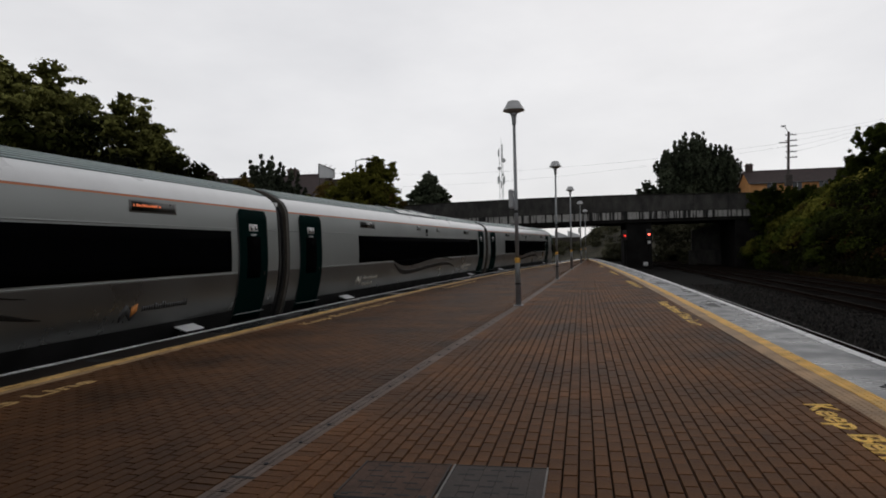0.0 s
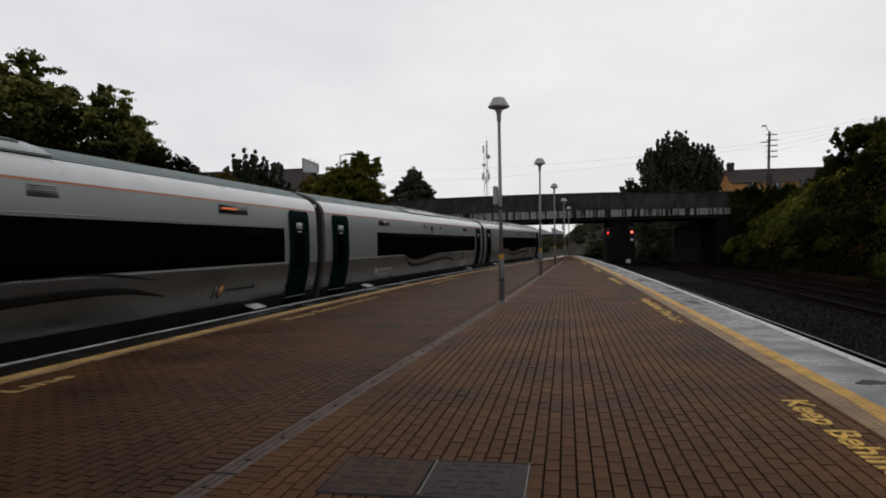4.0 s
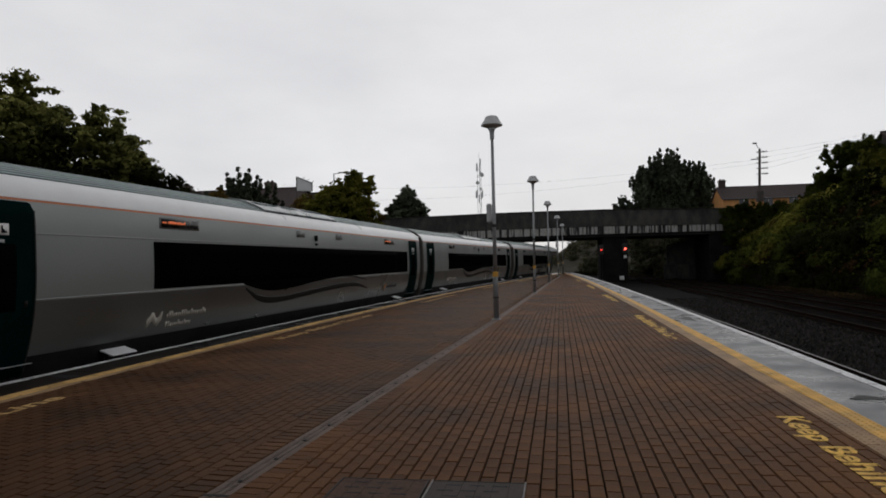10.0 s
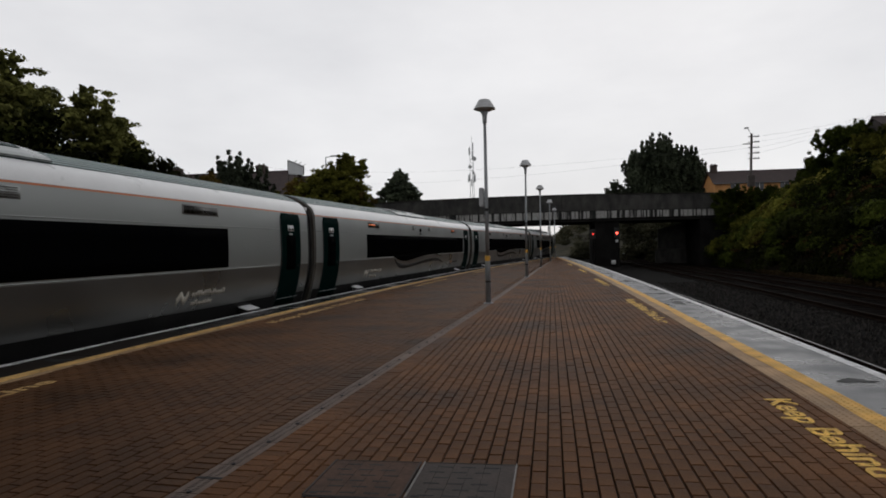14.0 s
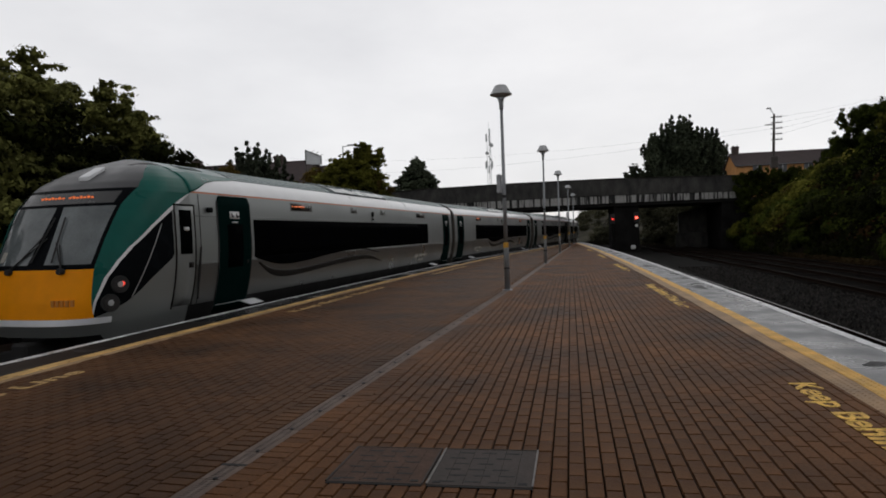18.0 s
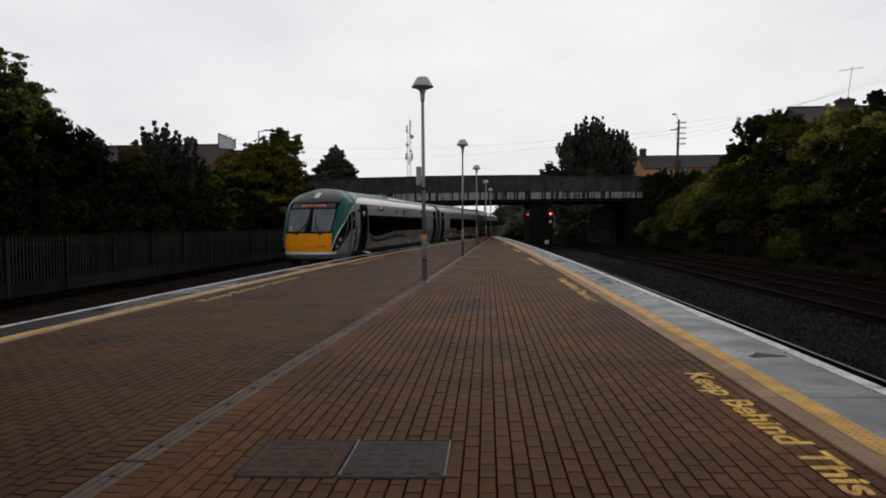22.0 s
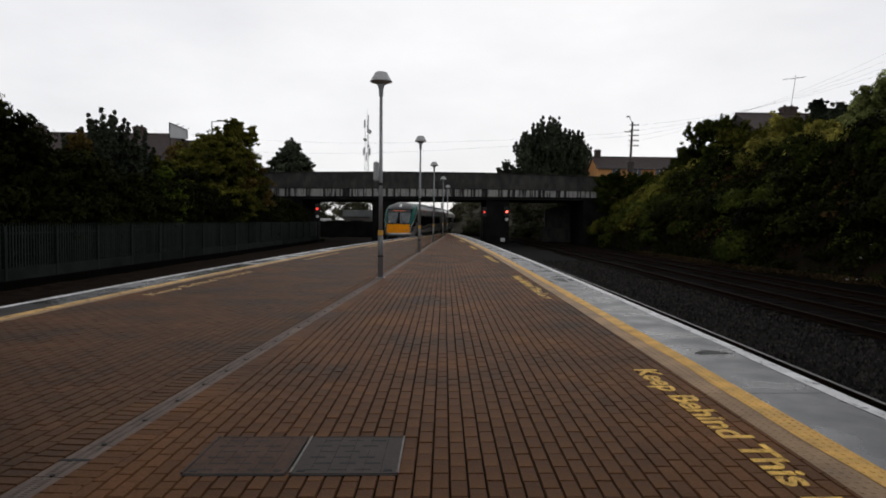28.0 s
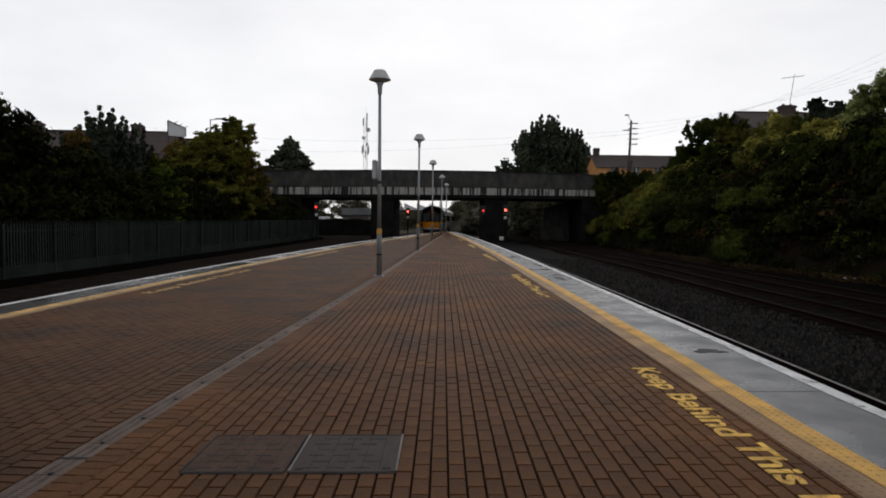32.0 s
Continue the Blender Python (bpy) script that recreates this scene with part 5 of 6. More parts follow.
    for k in range(15):
        if k != 7:
            x, u, z = nose_point(k_of_u(abs(-0.5 + k * 0.07), 2.32), 2.32)
            add_box(dm, x - 0.02, x - 0.005, -0.56 + k * 0.075, -0.515 + k * 0.075, 2.295, 2.335 + 0.012 * (k % 2))
    o = part("display_dots", dm, M_LED2, disp, "dim orange lit letters")
    o.data.transform(m)
    o = part("radio_pod", wedge(0.68, 1.07, -0.11, 0.11, 2.62, 2.8, 2.72, 2.93, 0.012), M_TWHITE, car, "pale roof pod")
    o.data.transform(m)
    dm = bmesh.new()
    for k in range(5):
        q = 0.84 - k * 0.075
        x = nose_point(k_of_u(q - 0.027, 0.6), 0.6)[0]
        add_box(dm, x - 0.02, x + 0.02, -q, -q + 0.055, 0.54, 0.64)
    o = part("number_bars", dm, M_LOGOO, car, "dark orange painted bars")
    o.data.transform(m)
    for name, bm in (("coupler", box(-0.75, 0.1, -0.16, 0.16, -0.3, -0.02, 0.04)), ("snow_plough", box(-0.3, -0.1, -0.95, 0.95, -0.62, -0.25, 0.03)), ("cab_bulkhead", box(0.2, 0.3, -1.0, 1.0, -0.3, 0.1))):
        o = part(name, bm, M_UNDER, car)
        o.data.transform(m)
    # green runs back along the roof's shoulder
    low = line([1.7, 1.98, 2.38, 2.8, 3.4, 3.7], [2.42, 2.51, 2.67, 2.74, 2.785, 2.85])
    high = line([1.7, 2.4, 3.4, 3.7], [2.96, 2.93, 2.87, 2.852])
    made = [patch("green_shoulder", 1.745, 3.7, 1.0, 3.0, M_GREEN, car, "green sweep on the roof shoulder", outline=lambda x: (float(low(x)), float(high(x))), nx=24, lift=0.022, thick=0.02)]
    made += [roof_shell("roof_fairing", 1.75, 3.5, 2.84, 3.138, 0.008, M_ROOF, car, "smooth grey roof fairing", s) for s in (-1, 1)]
    made.append(roof_shell("fairing_vent", 2.2, 2.9, 2.95, 3.03, 0.014, M_ROOFD, car, "", -1))
    # cab door with its dark window and handrails
    d = patch("cab_door", 1.3, 1.8, 0.32, 2.17, M_SILVER, car, "silver cab door", lift=0.012)
    made += [d, patch("cab_door_glass", 1.38, 1.72, 1.28, 2.1, M_GLASS, d, "dark cab door window", lift=0.018),
             patch("notice", 1.5, 1.64, 1.72, 1.78, M_LITTER, d, lift=0.024, thick=0.004), patch("door_handle", 1.62, 1.76, 1.02, 1.12, M_SWOOSH, d, lift=0.02)]
    for q in (1.26, 1.81):
        made.append(patch("door_seal", q, q + 0.03, 0.28, 2.2, M_SWOOSH, car, lift=0.013))
    made.append(patch("door_seal", 1.26, 1.84, 2.18, 2.21, M_SWOOSH, car, lift=0.014))
    made.append(patch("body_joint", 1.98, 1.995, 0.3, 2.42, M_SWOOSH, car, lift=0.006))
    made.append(part("handrail", tube((1.93, -half_width(1.3) - 0.05, 1.4), (1.95, -half_width(0.4) - 0.05, 0.4), 0.018, seg=6), M_RUBBER, car))
    made.append(part("side_camera", box(2.2, 2.36, -half_width(2.15) - 0.07, -half_width(2.15), 2.07, 2.17, 0.02), M_BLACK, car))
    for o in made:
        o.data.transform(m)


car1 = coach(1.74, PITCH - 0.1, "rear driving coach with green and yellow cab end", 11.0, (3.5, PITCH - 0.1))
nose(car1, IDENT)
side_details(car1, (3.86, 17.55), ((2.56, 3.71), (20.1, 21.25)), ((5.57, 6.73, 3), (15.95, 17.2, 0)), ((15.9, 0),), 11.06, (3.4, 18.15), 3.95, (9.55, 12.1))
car2 = coach(0.5, PITCH - 0.1, "silver coach with long black window band")
side_details(car2, (4.5, 19.85), ((0.98, 2.1), (20.12, 21.27)), ((4.67, 5.82, 3), (17.0, 18.15, 3)), ((4.5, 0), (16.9, 1)), 11.1, (3.35, 18.15), 7.4, (10.2, 12.76))
car3 = coach(0.5, PITCH - 0.1, "silver coach with long black window band")
side_details(car3, (4.5, 19.85), ((0.98, 2.1), (20.12, 21.27)), ((4.67, 5.82, 0), (17.0, 18.1, 0)), ((4.5, 0), (16.9, 0)), 11.1, (3.35, 18.15), 7.4, (10.2, 12.76))
car4 = coach(0.5, PITCH - 1.74, "leading driving coach with green cab end", 11.0, (0.5, PITCH - 3.5))
nose(car4, Matrix.Translation((PITCH, 0, 0)) @ Matrix.Diagonal((-1, -1, 1, 1)))
side_details(car4, (4.4, 18.0), ((0.98, 2.1), (18.13, 19.28)), ((4.6, 5.7, 0), (16, 17, 0)), ((15.5, 0),), 10.5, (3.1, 17.2), 7.2, (9.6, 12.1))
for c_ in (car2, car3, car4):
    gangway(0.2, c_)

# where the train is: distance of the rear coupling along the track against time
TY = np.linspace(-70, 320, 7801)
TX = centre_left(TY)
TS = np.concatenate(([0.0], np.cumsum(np.hypot(np.diff(TX), np.diff(TY)))))
TS -= np.interp(0.0, TY, TS)


# ---- plants ----
def leaf_cloud(centres, size, rr, flat=0.25):
    """Small bent leaves at the given places, as loose quads."""
    n = len(centres)
    d = rr.normal(size=(n, 3))
    if centres.shape[1] == 6:
        d = centres[:, 3:] + 0.42 * d
        d[:, 2] += flat
        centres = centres[:, :3]
    else:
        d[:, 2] = np.abs(d[:, 2]) + flat
    d /= np.linalg.norm(d, axis=1, keepdims=True)
    a = np.cross(d, rr.normal(size=(n, 3)))
    a /= np.linalg.norm(a, axis=1, keepdims=True) + 1e-9
    b = np.cross(d, a)
    s = size * rr.uniform(0.55, 1.35, n)[:, None]
    q = np.empty((n, 4, 3))
    q[:, 0] = centres - a * s * 0.62
    q[:, 1] = centres - b * s * 0.34 + d * s * 0.06
    q[:, 2] = centres + a * s * 0.62
    q[:, 3] = centres + b * s * 0.34 + d * s * 0.06
    return q


def clumps(rr, balls, per, shape=(1.1, 1.1, 0.6)):
    """Places for leaves in the outer part of many small balls (x, y, z, r), each with the way it faces."""
    out = []
    for x, y, z, r in balls:
        d = rr.normal(size=(per, 3))
        d /= np.linalg.norm(d, axis=1, keepdims=True)
        k = (0.35 + 0.75 * rr.random(per) ** 0.7 + 0.12 * rr.normal(size=per))[:, None] * r
        p = d * k * shape
        out.append(np.concatenate([p + (x, y, z), d], 1))
    return np.concatenate(out)


def crown_balls(rr, cx, cy, z0, z1, w, n, r, power=1.0, tip=0.25, spikes=0):
    """Balls filling a crown of half-width w from z0 to z1, uneven in outline; spikes: upright shoots above it."""
    balls = []
    for k in range(spikes):
        a, q = rr.uniform(0, 6.283), w * math.sqrt(rr.random()) * 0.9
        h = rr.uniform(0.5, 1.0) * 0.28 * (z1 - z0)
        lean = rr.uniform(-0.25, 0.25, 2)
        for j in range(14):
            f = j / 13
            side = rr.uniform(0, 6.283)
            out = 0.75 * r * (1.05 - f)
            balls.append((cx + q * math.cos(a) + lean[0] * f + out * math.cos(side), cy + q * math.sin(a) + lean[1] * f + out * math.sin(side), z1 - 0.2 * (z1 - z0) + h * f, 0.24 * r * (1.3 - f * 0.8)))
    for _ in range(n):
        k = rr.random()
        z = z0 + (z1 - z0) * k
        span = w * max(tip, math.sin(math.pi * (0.12 + 0.84 * k)) ** power)
        a, q = rr.uniform(0, 6.283), math.sqrt(rr.random())
        balls.append((cx + span * q * math.cos(a), cy + span * q * math.sin(a), z, r * rr.uniform(0.6, 1.3) * (0.6 + 0.5 * (1 - k))))
    return balls


def tree(x, y, ground, z0, z1, w, label, material, seed, n=60, per=130, r=0.9, size=0.3, power=0.8, trunk=0.22, category="tree", tip=0.25, limbs=6, spikes=0, shape=(1.1, 1.1, 0.6)):
    rr = np.random.default_rng(seed)
    ob = thing("tree", label, category, pose(x, y, ground))
    bm = tube((0, 0, -0.3), (0.1, 0, (z0 - ground) + (z1 - z0) * 0.55), trunk, trunk * 0.35, 9)
    for i in range(limbs):
        a = i * 2.4 + seed
        zb = (z0 - ground) * 0.8 + (z1 - z0) * 0.1 * i
        k = 0.75 * w
        add_tube(bm, (0.05, 0, zb), (k * math.cos(a), k * math.sin(a), zb + 0.35 * (z1 - z0) * 0.8), trunk * 0.4, trunk * 0.08, 6)
    part("trunk", bm, M_BARK, ob, "dark trunk and limbs")
    balls = crown_balls(rr, 0, 0, z0 - ground, z1 - ground, w, int(1.9 * n), 0.68 * r, power, tip, spikes)
    inner = clumps(rr, [(x * 0.85, y * 0.85, z - 0.2 * r, 0.6 * q) for x, y, z, q in balls], 8)
    sprigs = [(x + rr.normal() * 0.45 * r, y + rr.normal() * 0.45 * r, z + rr.normal() * 0.4 * r, 0.4 * r) for x, y, z, _ in balls]
    leaves = [leaf_cloud(np.concatenate([clumps(rr, balls, int(per * 1.1), shape), clumps(rr, sprigs, per // 3, shape)]), 0.58 * size, rr), leaf_cloud(inner, 1.5 * size, rr)]
    part_me = quads("crown", np.concatenate(leaves), material)
    put("crown", part_me, ob, None, "dense dark foliage")
    return ob


def fan_tree(x, y, ground, fork, peak, shoulder, w, label, material, seed, limbs, r, size, jag):
    """A tree of many upright limbs fanning out of a low fork, each tip a spire of its own."""
    rr = np.random.default_rng(seed)
    ob = thing("tree", label, "tree", pose(x, y, ground))
    bm = tube((0, 0, -0.3), (0, 0, fork - ground + 0.3), 0.2, 0.16, 9)
    balls = []
    for i in range(limbs):
        a, q = 2.4 * i, math.sqrt((i + 0.5) / limbs)
        dx, dy = w * q * math.cos(a), w * q * math.sin(a)
        tip_z = peak - (peak - shoulder) * q ** 2 - jag * rr.random()
        if i % 3 == 0:
            add_tube(bm, (0, 0, fork - ground), (0.8 * dx, 0.8 * dy, fork - ground + 0.7 * (tip_z - fork)), 0.07, 0.02, 5)
        for f in np.linspace(0.12, 1.0, 16):
            k = r * (1.2 - 0.85 * f ** 3) * rr.uniform(0.75, 1.2)
            side = rr.uniform(0, 6.283)
            off = 1.25 * r * (1.1 - f)
            balls.append((dx * f ** 0.65 + off * math.cos(side), dy * f ** 0.65 + off * math.sin(side), fork - ground + (tip_z - fork) * f, k))
    part("trunk", bm, M_BARK, ob, "dark trunk and limbs")
    me = quads("crown", leaf_cloud(clumps(rr, balls, 62, (0.85, 0.85, 1.25)), size, rr), material)
    put("crown", me, ob, None, "upright sprays of dark foliage")
    return ob


# west side: sycamores near the platform, then mixed scrub along the fence
tree(-19.2, 16.8, 0.2, 1.0, 8.0, 3.6, "large dark sycamore behind the fence", M_LEAF, 11, n=150, per=110, r=0.6, size=0.27, spikes=5, shape=(1.3, 1.3, 0.42))
tree(-21.5, 22.9, 0.2, 1.0, 8.4, 3.0, "tall dark sycamore behind the fence", M_LEAF, 12, n=130, per=110, r=0.55, size=0.27, spikes=5, shape=(1.3, 1.3, 0.42))
tree(-20.0, 25.6, 0.2, 0.8, 7.6, 2.2, "leafy dark sycamore with an uneven crown", M_LEAF, 13, n=120, per=110, r=0.6, size=0.26, spikes=2, shape=(1.3, 1.3, 0.42))
tree(-26, 12.5, 0.2, 1.0, 7.0, 5.0, "broad dark tree behind the fence", M_LEAF, 14, n=140, per=110, r=1.0, size=0.32, shape=(1.3, 1.3, 0.42))
tree(-17.4, 14.5, -0.2, 0.2, 5.6, 2.6, "dark leafy tree close behind the fence", M_LEAF, 22, n=110, per=110, r=0.65, size=0.26, shape=(1.3, 1.3, 0.42))
tree(-18.9, 27.4, 0.2, 0.5, 4.7, 1.4, "thin scrubby tree behind the fence", M_LEAFW, 15, n=50, per=90, r=0.45, size=0.24, spikes=3)
fan_tree(-20.1, 37.2, 0.5, 1.2, 7.9, 6.0, 2.6, "dark spiky-topped tree among the scrub", M_LEAFD, 16, 46, 0.3, 0.17, 1.3)
tree(-17.1, 46.5, 0.5, 0.6, 7.6, 3.8, "round leafy tree beside the bridge", M_LEAFW, 17, n=200, per=110, r=0.62, size=0.26, tip=0.3, spikes=2)
tree(-15.7, 47.3, 0.5, 3.0, 8.5, 1.5, "upright leafy tree beside the bridge", M_LEAFW, 23, n=70, per=100, r=0.5, size=0.25, tip=0.2, spikes=5)
tree(-20.3, 48.0, 0.5, 1.5, 7.0, 1.9, "yellowing leafy tree among the scrub", M_LEAFR, 24, n=90, per=100, r=0.55, size=0.25, tip=0.35, spikes=3)
tree(-18.5, 41.0, 0.5, 0.2, 5.0, 2.3, "leafy green bush-like tree behind the fence", M_LEAFW, 21, n=120, per=110, r=0.6, size=0.27, tip=0.35, spikes=1)
tree(-27.5, 112, 4.5, 6.0, 15.0, 4.3, "dark pointed cypress beyond the bridge", M_LEAFP, 18, n=200, per=100, r=0.9, size=0.5, power=1.4, tip=0.08)
rr = np.random.default_rng(31)
balls = []
for i in range(780):
    y = rr.uniform(3, 68)
    k = rr.random() ** 1.5
    x = float(fence_x(y)) - 0.9 - 5.2 * k
    lim = float(np.interp(y, [3, 24, 30, 36, 44, 50, 56, 62, 68], [4.6, 4.7, 4.6, 5.0, 5.2, 5.2, 4.8, 4.4, 4.3])) + rr.uniform(-0.7, 0.5)
    balls.append((x, y, -0.3 + (lim + 0.3) * rr.random() ** 0.8 * (0.55 + 0.45 * k), rr.uniform(0.45, 0.85)))
# near-black scrub along the fence stands in for shade under the trees
for i in range(860):
    y = 3 + 63 * rr.random() ** 1.4
    lim = float(np.interp(y, [3, 20, 25, 32, 50, 60, 66], [5.6, 5.6, 4.9, 3.4, 3.0, 2.9, 2.6])) + rr.uniform(-0.9, 0.4)
    balls.append((float(fence_x(y)) - 0.8 - 1.3 * rr.random(), y, -0.3 + (lim + 0.3) * rr.random() ** 0.7, rr.uniform(0.4, 0.7)))
for i in range(170):
    y = rr.uniform(38, 50)
    x = -y * math.tan(radians(rr.uniform(22, 34)))
    balls.append((x, y, 1.5 + math.hypot(x, y) * rr.uniform(0.0, 0.074), rr.uniform(0.5, 0.8)))
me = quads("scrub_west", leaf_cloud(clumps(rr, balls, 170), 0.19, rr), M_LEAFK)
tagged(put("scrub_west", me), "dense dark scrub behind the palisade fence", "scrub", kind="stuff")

for bx, by, bz0, bz1, bw, bm_, bl in ((-16.0, 35.5, 0.9, 4.2, 1.2, M_LEAFG, "fresh green bush behind the fence"),
                                 (-19.5, 33.3, 2.2, 5.7, 0.9, M_LEAFR, "rusty-leaved bush behind the fence"), (-15.6, 47.2, 3.2, 6.6, 1.4, M_LEAFR, "rusty autumn bush behind the fence"),
                                 (-15.6, 52.0, 2.0, 5.6, 1.4, M_LEAFR, "rusty yellowing bush beside the bridge")):
    s_ = tree(bx, by, bz0 - 1.5, bz0, bz1, bw, bl, bm_, int(by * 10), n=40, per=90, r=0.5, size=0.26, trunk=0.08, category="bush", tip=0.4)
    s_.name = "bush"

# east bank: brambles and shrubs over the slope
rr = np.random.default_rng(32)


def east_balls(n, ka, kb, r0, r1, up, ya=14, yb=71):
    out = []
    for _ in range(n):
        y = rr.uniform(ya, yb)
        k = rr.uniform(ka, kb)
        x = right_foot(y) + 7.5 * k
        z = -1.15 + (right_crest(y) + 1.15) * (1 - (1 - k) ** 1.6)
        out.append((x, y, z + rr.uniform(0, up), rr.uniform(r0, r1)))
    return out


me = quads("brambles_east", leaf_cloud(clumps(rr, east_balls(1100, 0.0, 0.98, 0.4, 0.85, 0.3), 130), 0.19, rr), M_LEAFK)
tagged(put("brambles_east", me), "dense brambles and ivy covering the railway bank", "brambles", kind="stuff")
me = quads("brown_brambles", leaf_cloud(clumps(rr, east_balls(120, 0.1, 0.9, 0.35, 0.7, 0.7), 90), 0.24, rr), M_LEAFB)
tagged(put("brown_brambles", me), "browning bramble patches on the railway bank", "brambles", kind="stuff")


def mounds(name, n, ka, kb, r0, r1, material, label, ya, yb, size=0.2, per=75):
    """Rounded masses of growth that bulge out of the bank, dark in the hollows between them."""
    pts = []
    for x, y, z, r in east_balls(n, ka, kb, r0, r1, 0.25, ya, yb):
        lump = []
        for _ in range(26):
            d = rr.normal(size=3)
            d[2] = abs(d[2]) - 0.25
            d[0] -= 0.5
            d /= np.linalg.norm(d)
            lump.append((x + d[0] * r, y + d[1] * r * 1.25, z + d[2] * r * 0.85, r * rr.uniform(0.28, 0.5)))
        p = clumps(rr, lump, per)
        out = p[:, :3] - (x, y, z)
        p[:, 3:] += 0.9 * out / (np.linalg.norm(out, axis=1, keepdims=True) + 1e-6)
        pts.append(p)
    tagged(put(name, quads(name, leaf_cloud(np.concatenate(pts), size, rr, 0.1), material)), label, "brambles", kind="stuff")


mounds("green_brambles", 30, 0.04, 0.42, 0.7, 1.3, M_LEAF2, "green bramble mounds hanging over the railway bank", 36, 71)
mounds("upper_brambles", 22, 0.15, 0.95, 0.8, 1.4, M_LEAFW, "green growth on the bank beside the bridge", 57, 71)
mounds("dark_brambles", 62, 0.15, 0.88, 0.8, 1.5, M_LEAFK, "growth in a shade-dark leaf colour over the railway bank", 14, 57)
mounds("bright_brambles", 15, 0.82, 1.0, 0.5, 1.0, M_LEAFY, "paler yellow-green growth near the crest of the bank", 32, 48, 0.18)
tuft = []
for _ in range(9000):
    y = rr.uniform(17, 52)
    wide = 0.6 + 0.7 * max(0.0, math.sin(0.55 * y + 0.8)) + 0.9 * (y < 27)
    tuft.append((right_foot(y) - 0.9 + wide * rr.random(), y, -1.05 + 0.3 * rr.random()))
me = quads("dry_grass", leaf_cloud(np.array(tuft), 0.1, rr, 0.0), M_DRYGRASS)
tagged(put("dry_grass", me), "dry brown grass along the foot of the bank", "grass", kind="stuff")


def shoots(name, n, ka, kb, length, material, label, size):
    """Long leafy shoots that arch out from the bank and hang towards the track."""
    pts = []
    for x, y, z, _ in east_balls(n, ka, kb, 0.3, 0.5, 0.5):
        l = length * rr.uniform(0.6, 1.3)
        drift = rr.uniform(-0.9, 0.5)
        for q in np.linspace(0, 1, 34):
            pts.append((x - l * 0.75 * q + 0.05 * rr.normal(), y + drift * l * q + 0.05 * rr.normal(), z + 0.75 + 0.5 * l * q * (1 - 1.7 * q) + 0.05 * rr.normal()))
    tagged(put(name, quads(name, leaf_cloud(np.array(pts), size, rr), material)), label, "brambles", kind="stuff")


shoots("green_shoots", 240, 0.1, 0.8, 2.0, M_LEAF2, "fresh green bramble shoots arching down the railway bank", 0.15)
shoots("yellow_shoots", 130, 0.72, 1.0, 1.5, M_LEAFY, "yellowing shoots hanging from the crest of the bank", 0.15)
shoots("brown_shoots", 60, 0.1, 0.7, 1.6, M_LEAFB, "browning bramble shoots on the railway bank", 0.15)
def shrub(x, y, z0, z1, w, label, material, seed, n=45, per=150, r=0.6, size=0.26, tip=0.35):
    s = tree(x, y, z0, z0 + 0.3, z1, w, label, material, seed, n, per, 0.85 * r, 0.85 * size, 0.7, 0.09, "shrub", tip, 4, 9, (0.9, 0.9, 0.9))
    s.name = "shrub"
    return s


shrub(25.2, 61.5, 5.2, 11.2, 1.9, "dark ivy-grown shrub on the crest of the bank", M_LEAF2, 41, n=60)
shrub(25.0, 54.0, 5.6, 9.6, 2.1, "dark olive shrub on the crest of the bank", M_LEAFW, 42, n=60)
shrub(26.0, 47.2, 5.4, 9.3, 2.3, "yellow-green shrub on the crest of the bank", M_LEAFY, 43, n=75)
shrub(25.4, 43.0, 6.0, 8.1, 1.6, "dense green shrub on the crest of the bank", M_LEAF2, 44)
shrub(26.2, 44.0, 6.0, 9.9, 0.7, "small dark conifer on the crest of the bank", M_LEAFD, 45, n=30, r=0.4, tip=0.12)
shrub(25.8, 40.4, 6.0, 9.0, 1.1, "dark round conifer on the crest of the bank", M_LEAFD, 46, n=45, r=0.5)
shrub(24.6, 35.6, 4.8, 9.3, 2.0, "pale green leafy shrub on the crest of the bank", M_LEAFL, 47, n=75)
shrub(24.6, 30.0, 6.0, 9.0, 2.0, "leafy shrub on the crest of the bank", M_LEAFY, 48, n=50)
shrub(25.6, 57.5, 5.6, 11.0, 1.5, "feathery dark shrub on the crest", M_LEAF2, 59, n=55, tip=0.15)
shrub(24.4, 50.5, 5.6, 8.9, 1.7, "olive shrub on the crest of the bank", M_LEAFW, 61, n=50)
shrub(24.2, 40.0, 5.4, 7.7, 1.6, "yellow-green shrub on the crest of the bank", M_LEAFY, 62, n=50)
shrub(24.2, 66.5, 4.0, 7.0, 1.5, "ivy-covered shrub near the bridge", M_LEAF2, 49)
shrub(23.0, 58.0, 4.0, 8.3, 2.4, "dark shrub on the slope", M_LEAF2, 50, n=60)
shrub(22.6, 51.0, 4.0, 7.5, 2.4, "dark shrub on the slope", M_LEAF2, 51, n=60)
shrub(22.8, 44.0, 4.2, 7.2, 2.0, "shrub with yellowing leaves on the slope", M_LEAFY, 52, n=40)
shrub(22.4, 37.0, 3.6, 6.0, 2.2, "dark shrub on the slope", M_LEAF2, 53, n=60)
shrub(22.4, 30.0, 3.6, 6.2, 2.4, "dark shrub on the slope", M_LEAF2, 54, n=60)
shrub(18.3, 68.3, 2.5, 6.6, 1.9, "dark leafy shrub against the bridge end", M_LEAF2, 55, n=60)
shrub(21.5, 67.5, 3.8, 6.5, 2.4, "dark leafy shrub against the bridge end", M_LEAF2, 56, n=70)
shrub(24.5, 72.5, 4.2, 6.5, 2.6, "dark hedge shrub in front of the house", M_LEAF2, 57, n=70)
shrub(29.0, 74.0, 5.0, 7.0, 3.0, "dark hedge shrub in front of the house", M_LEAF2, 58, n=70)
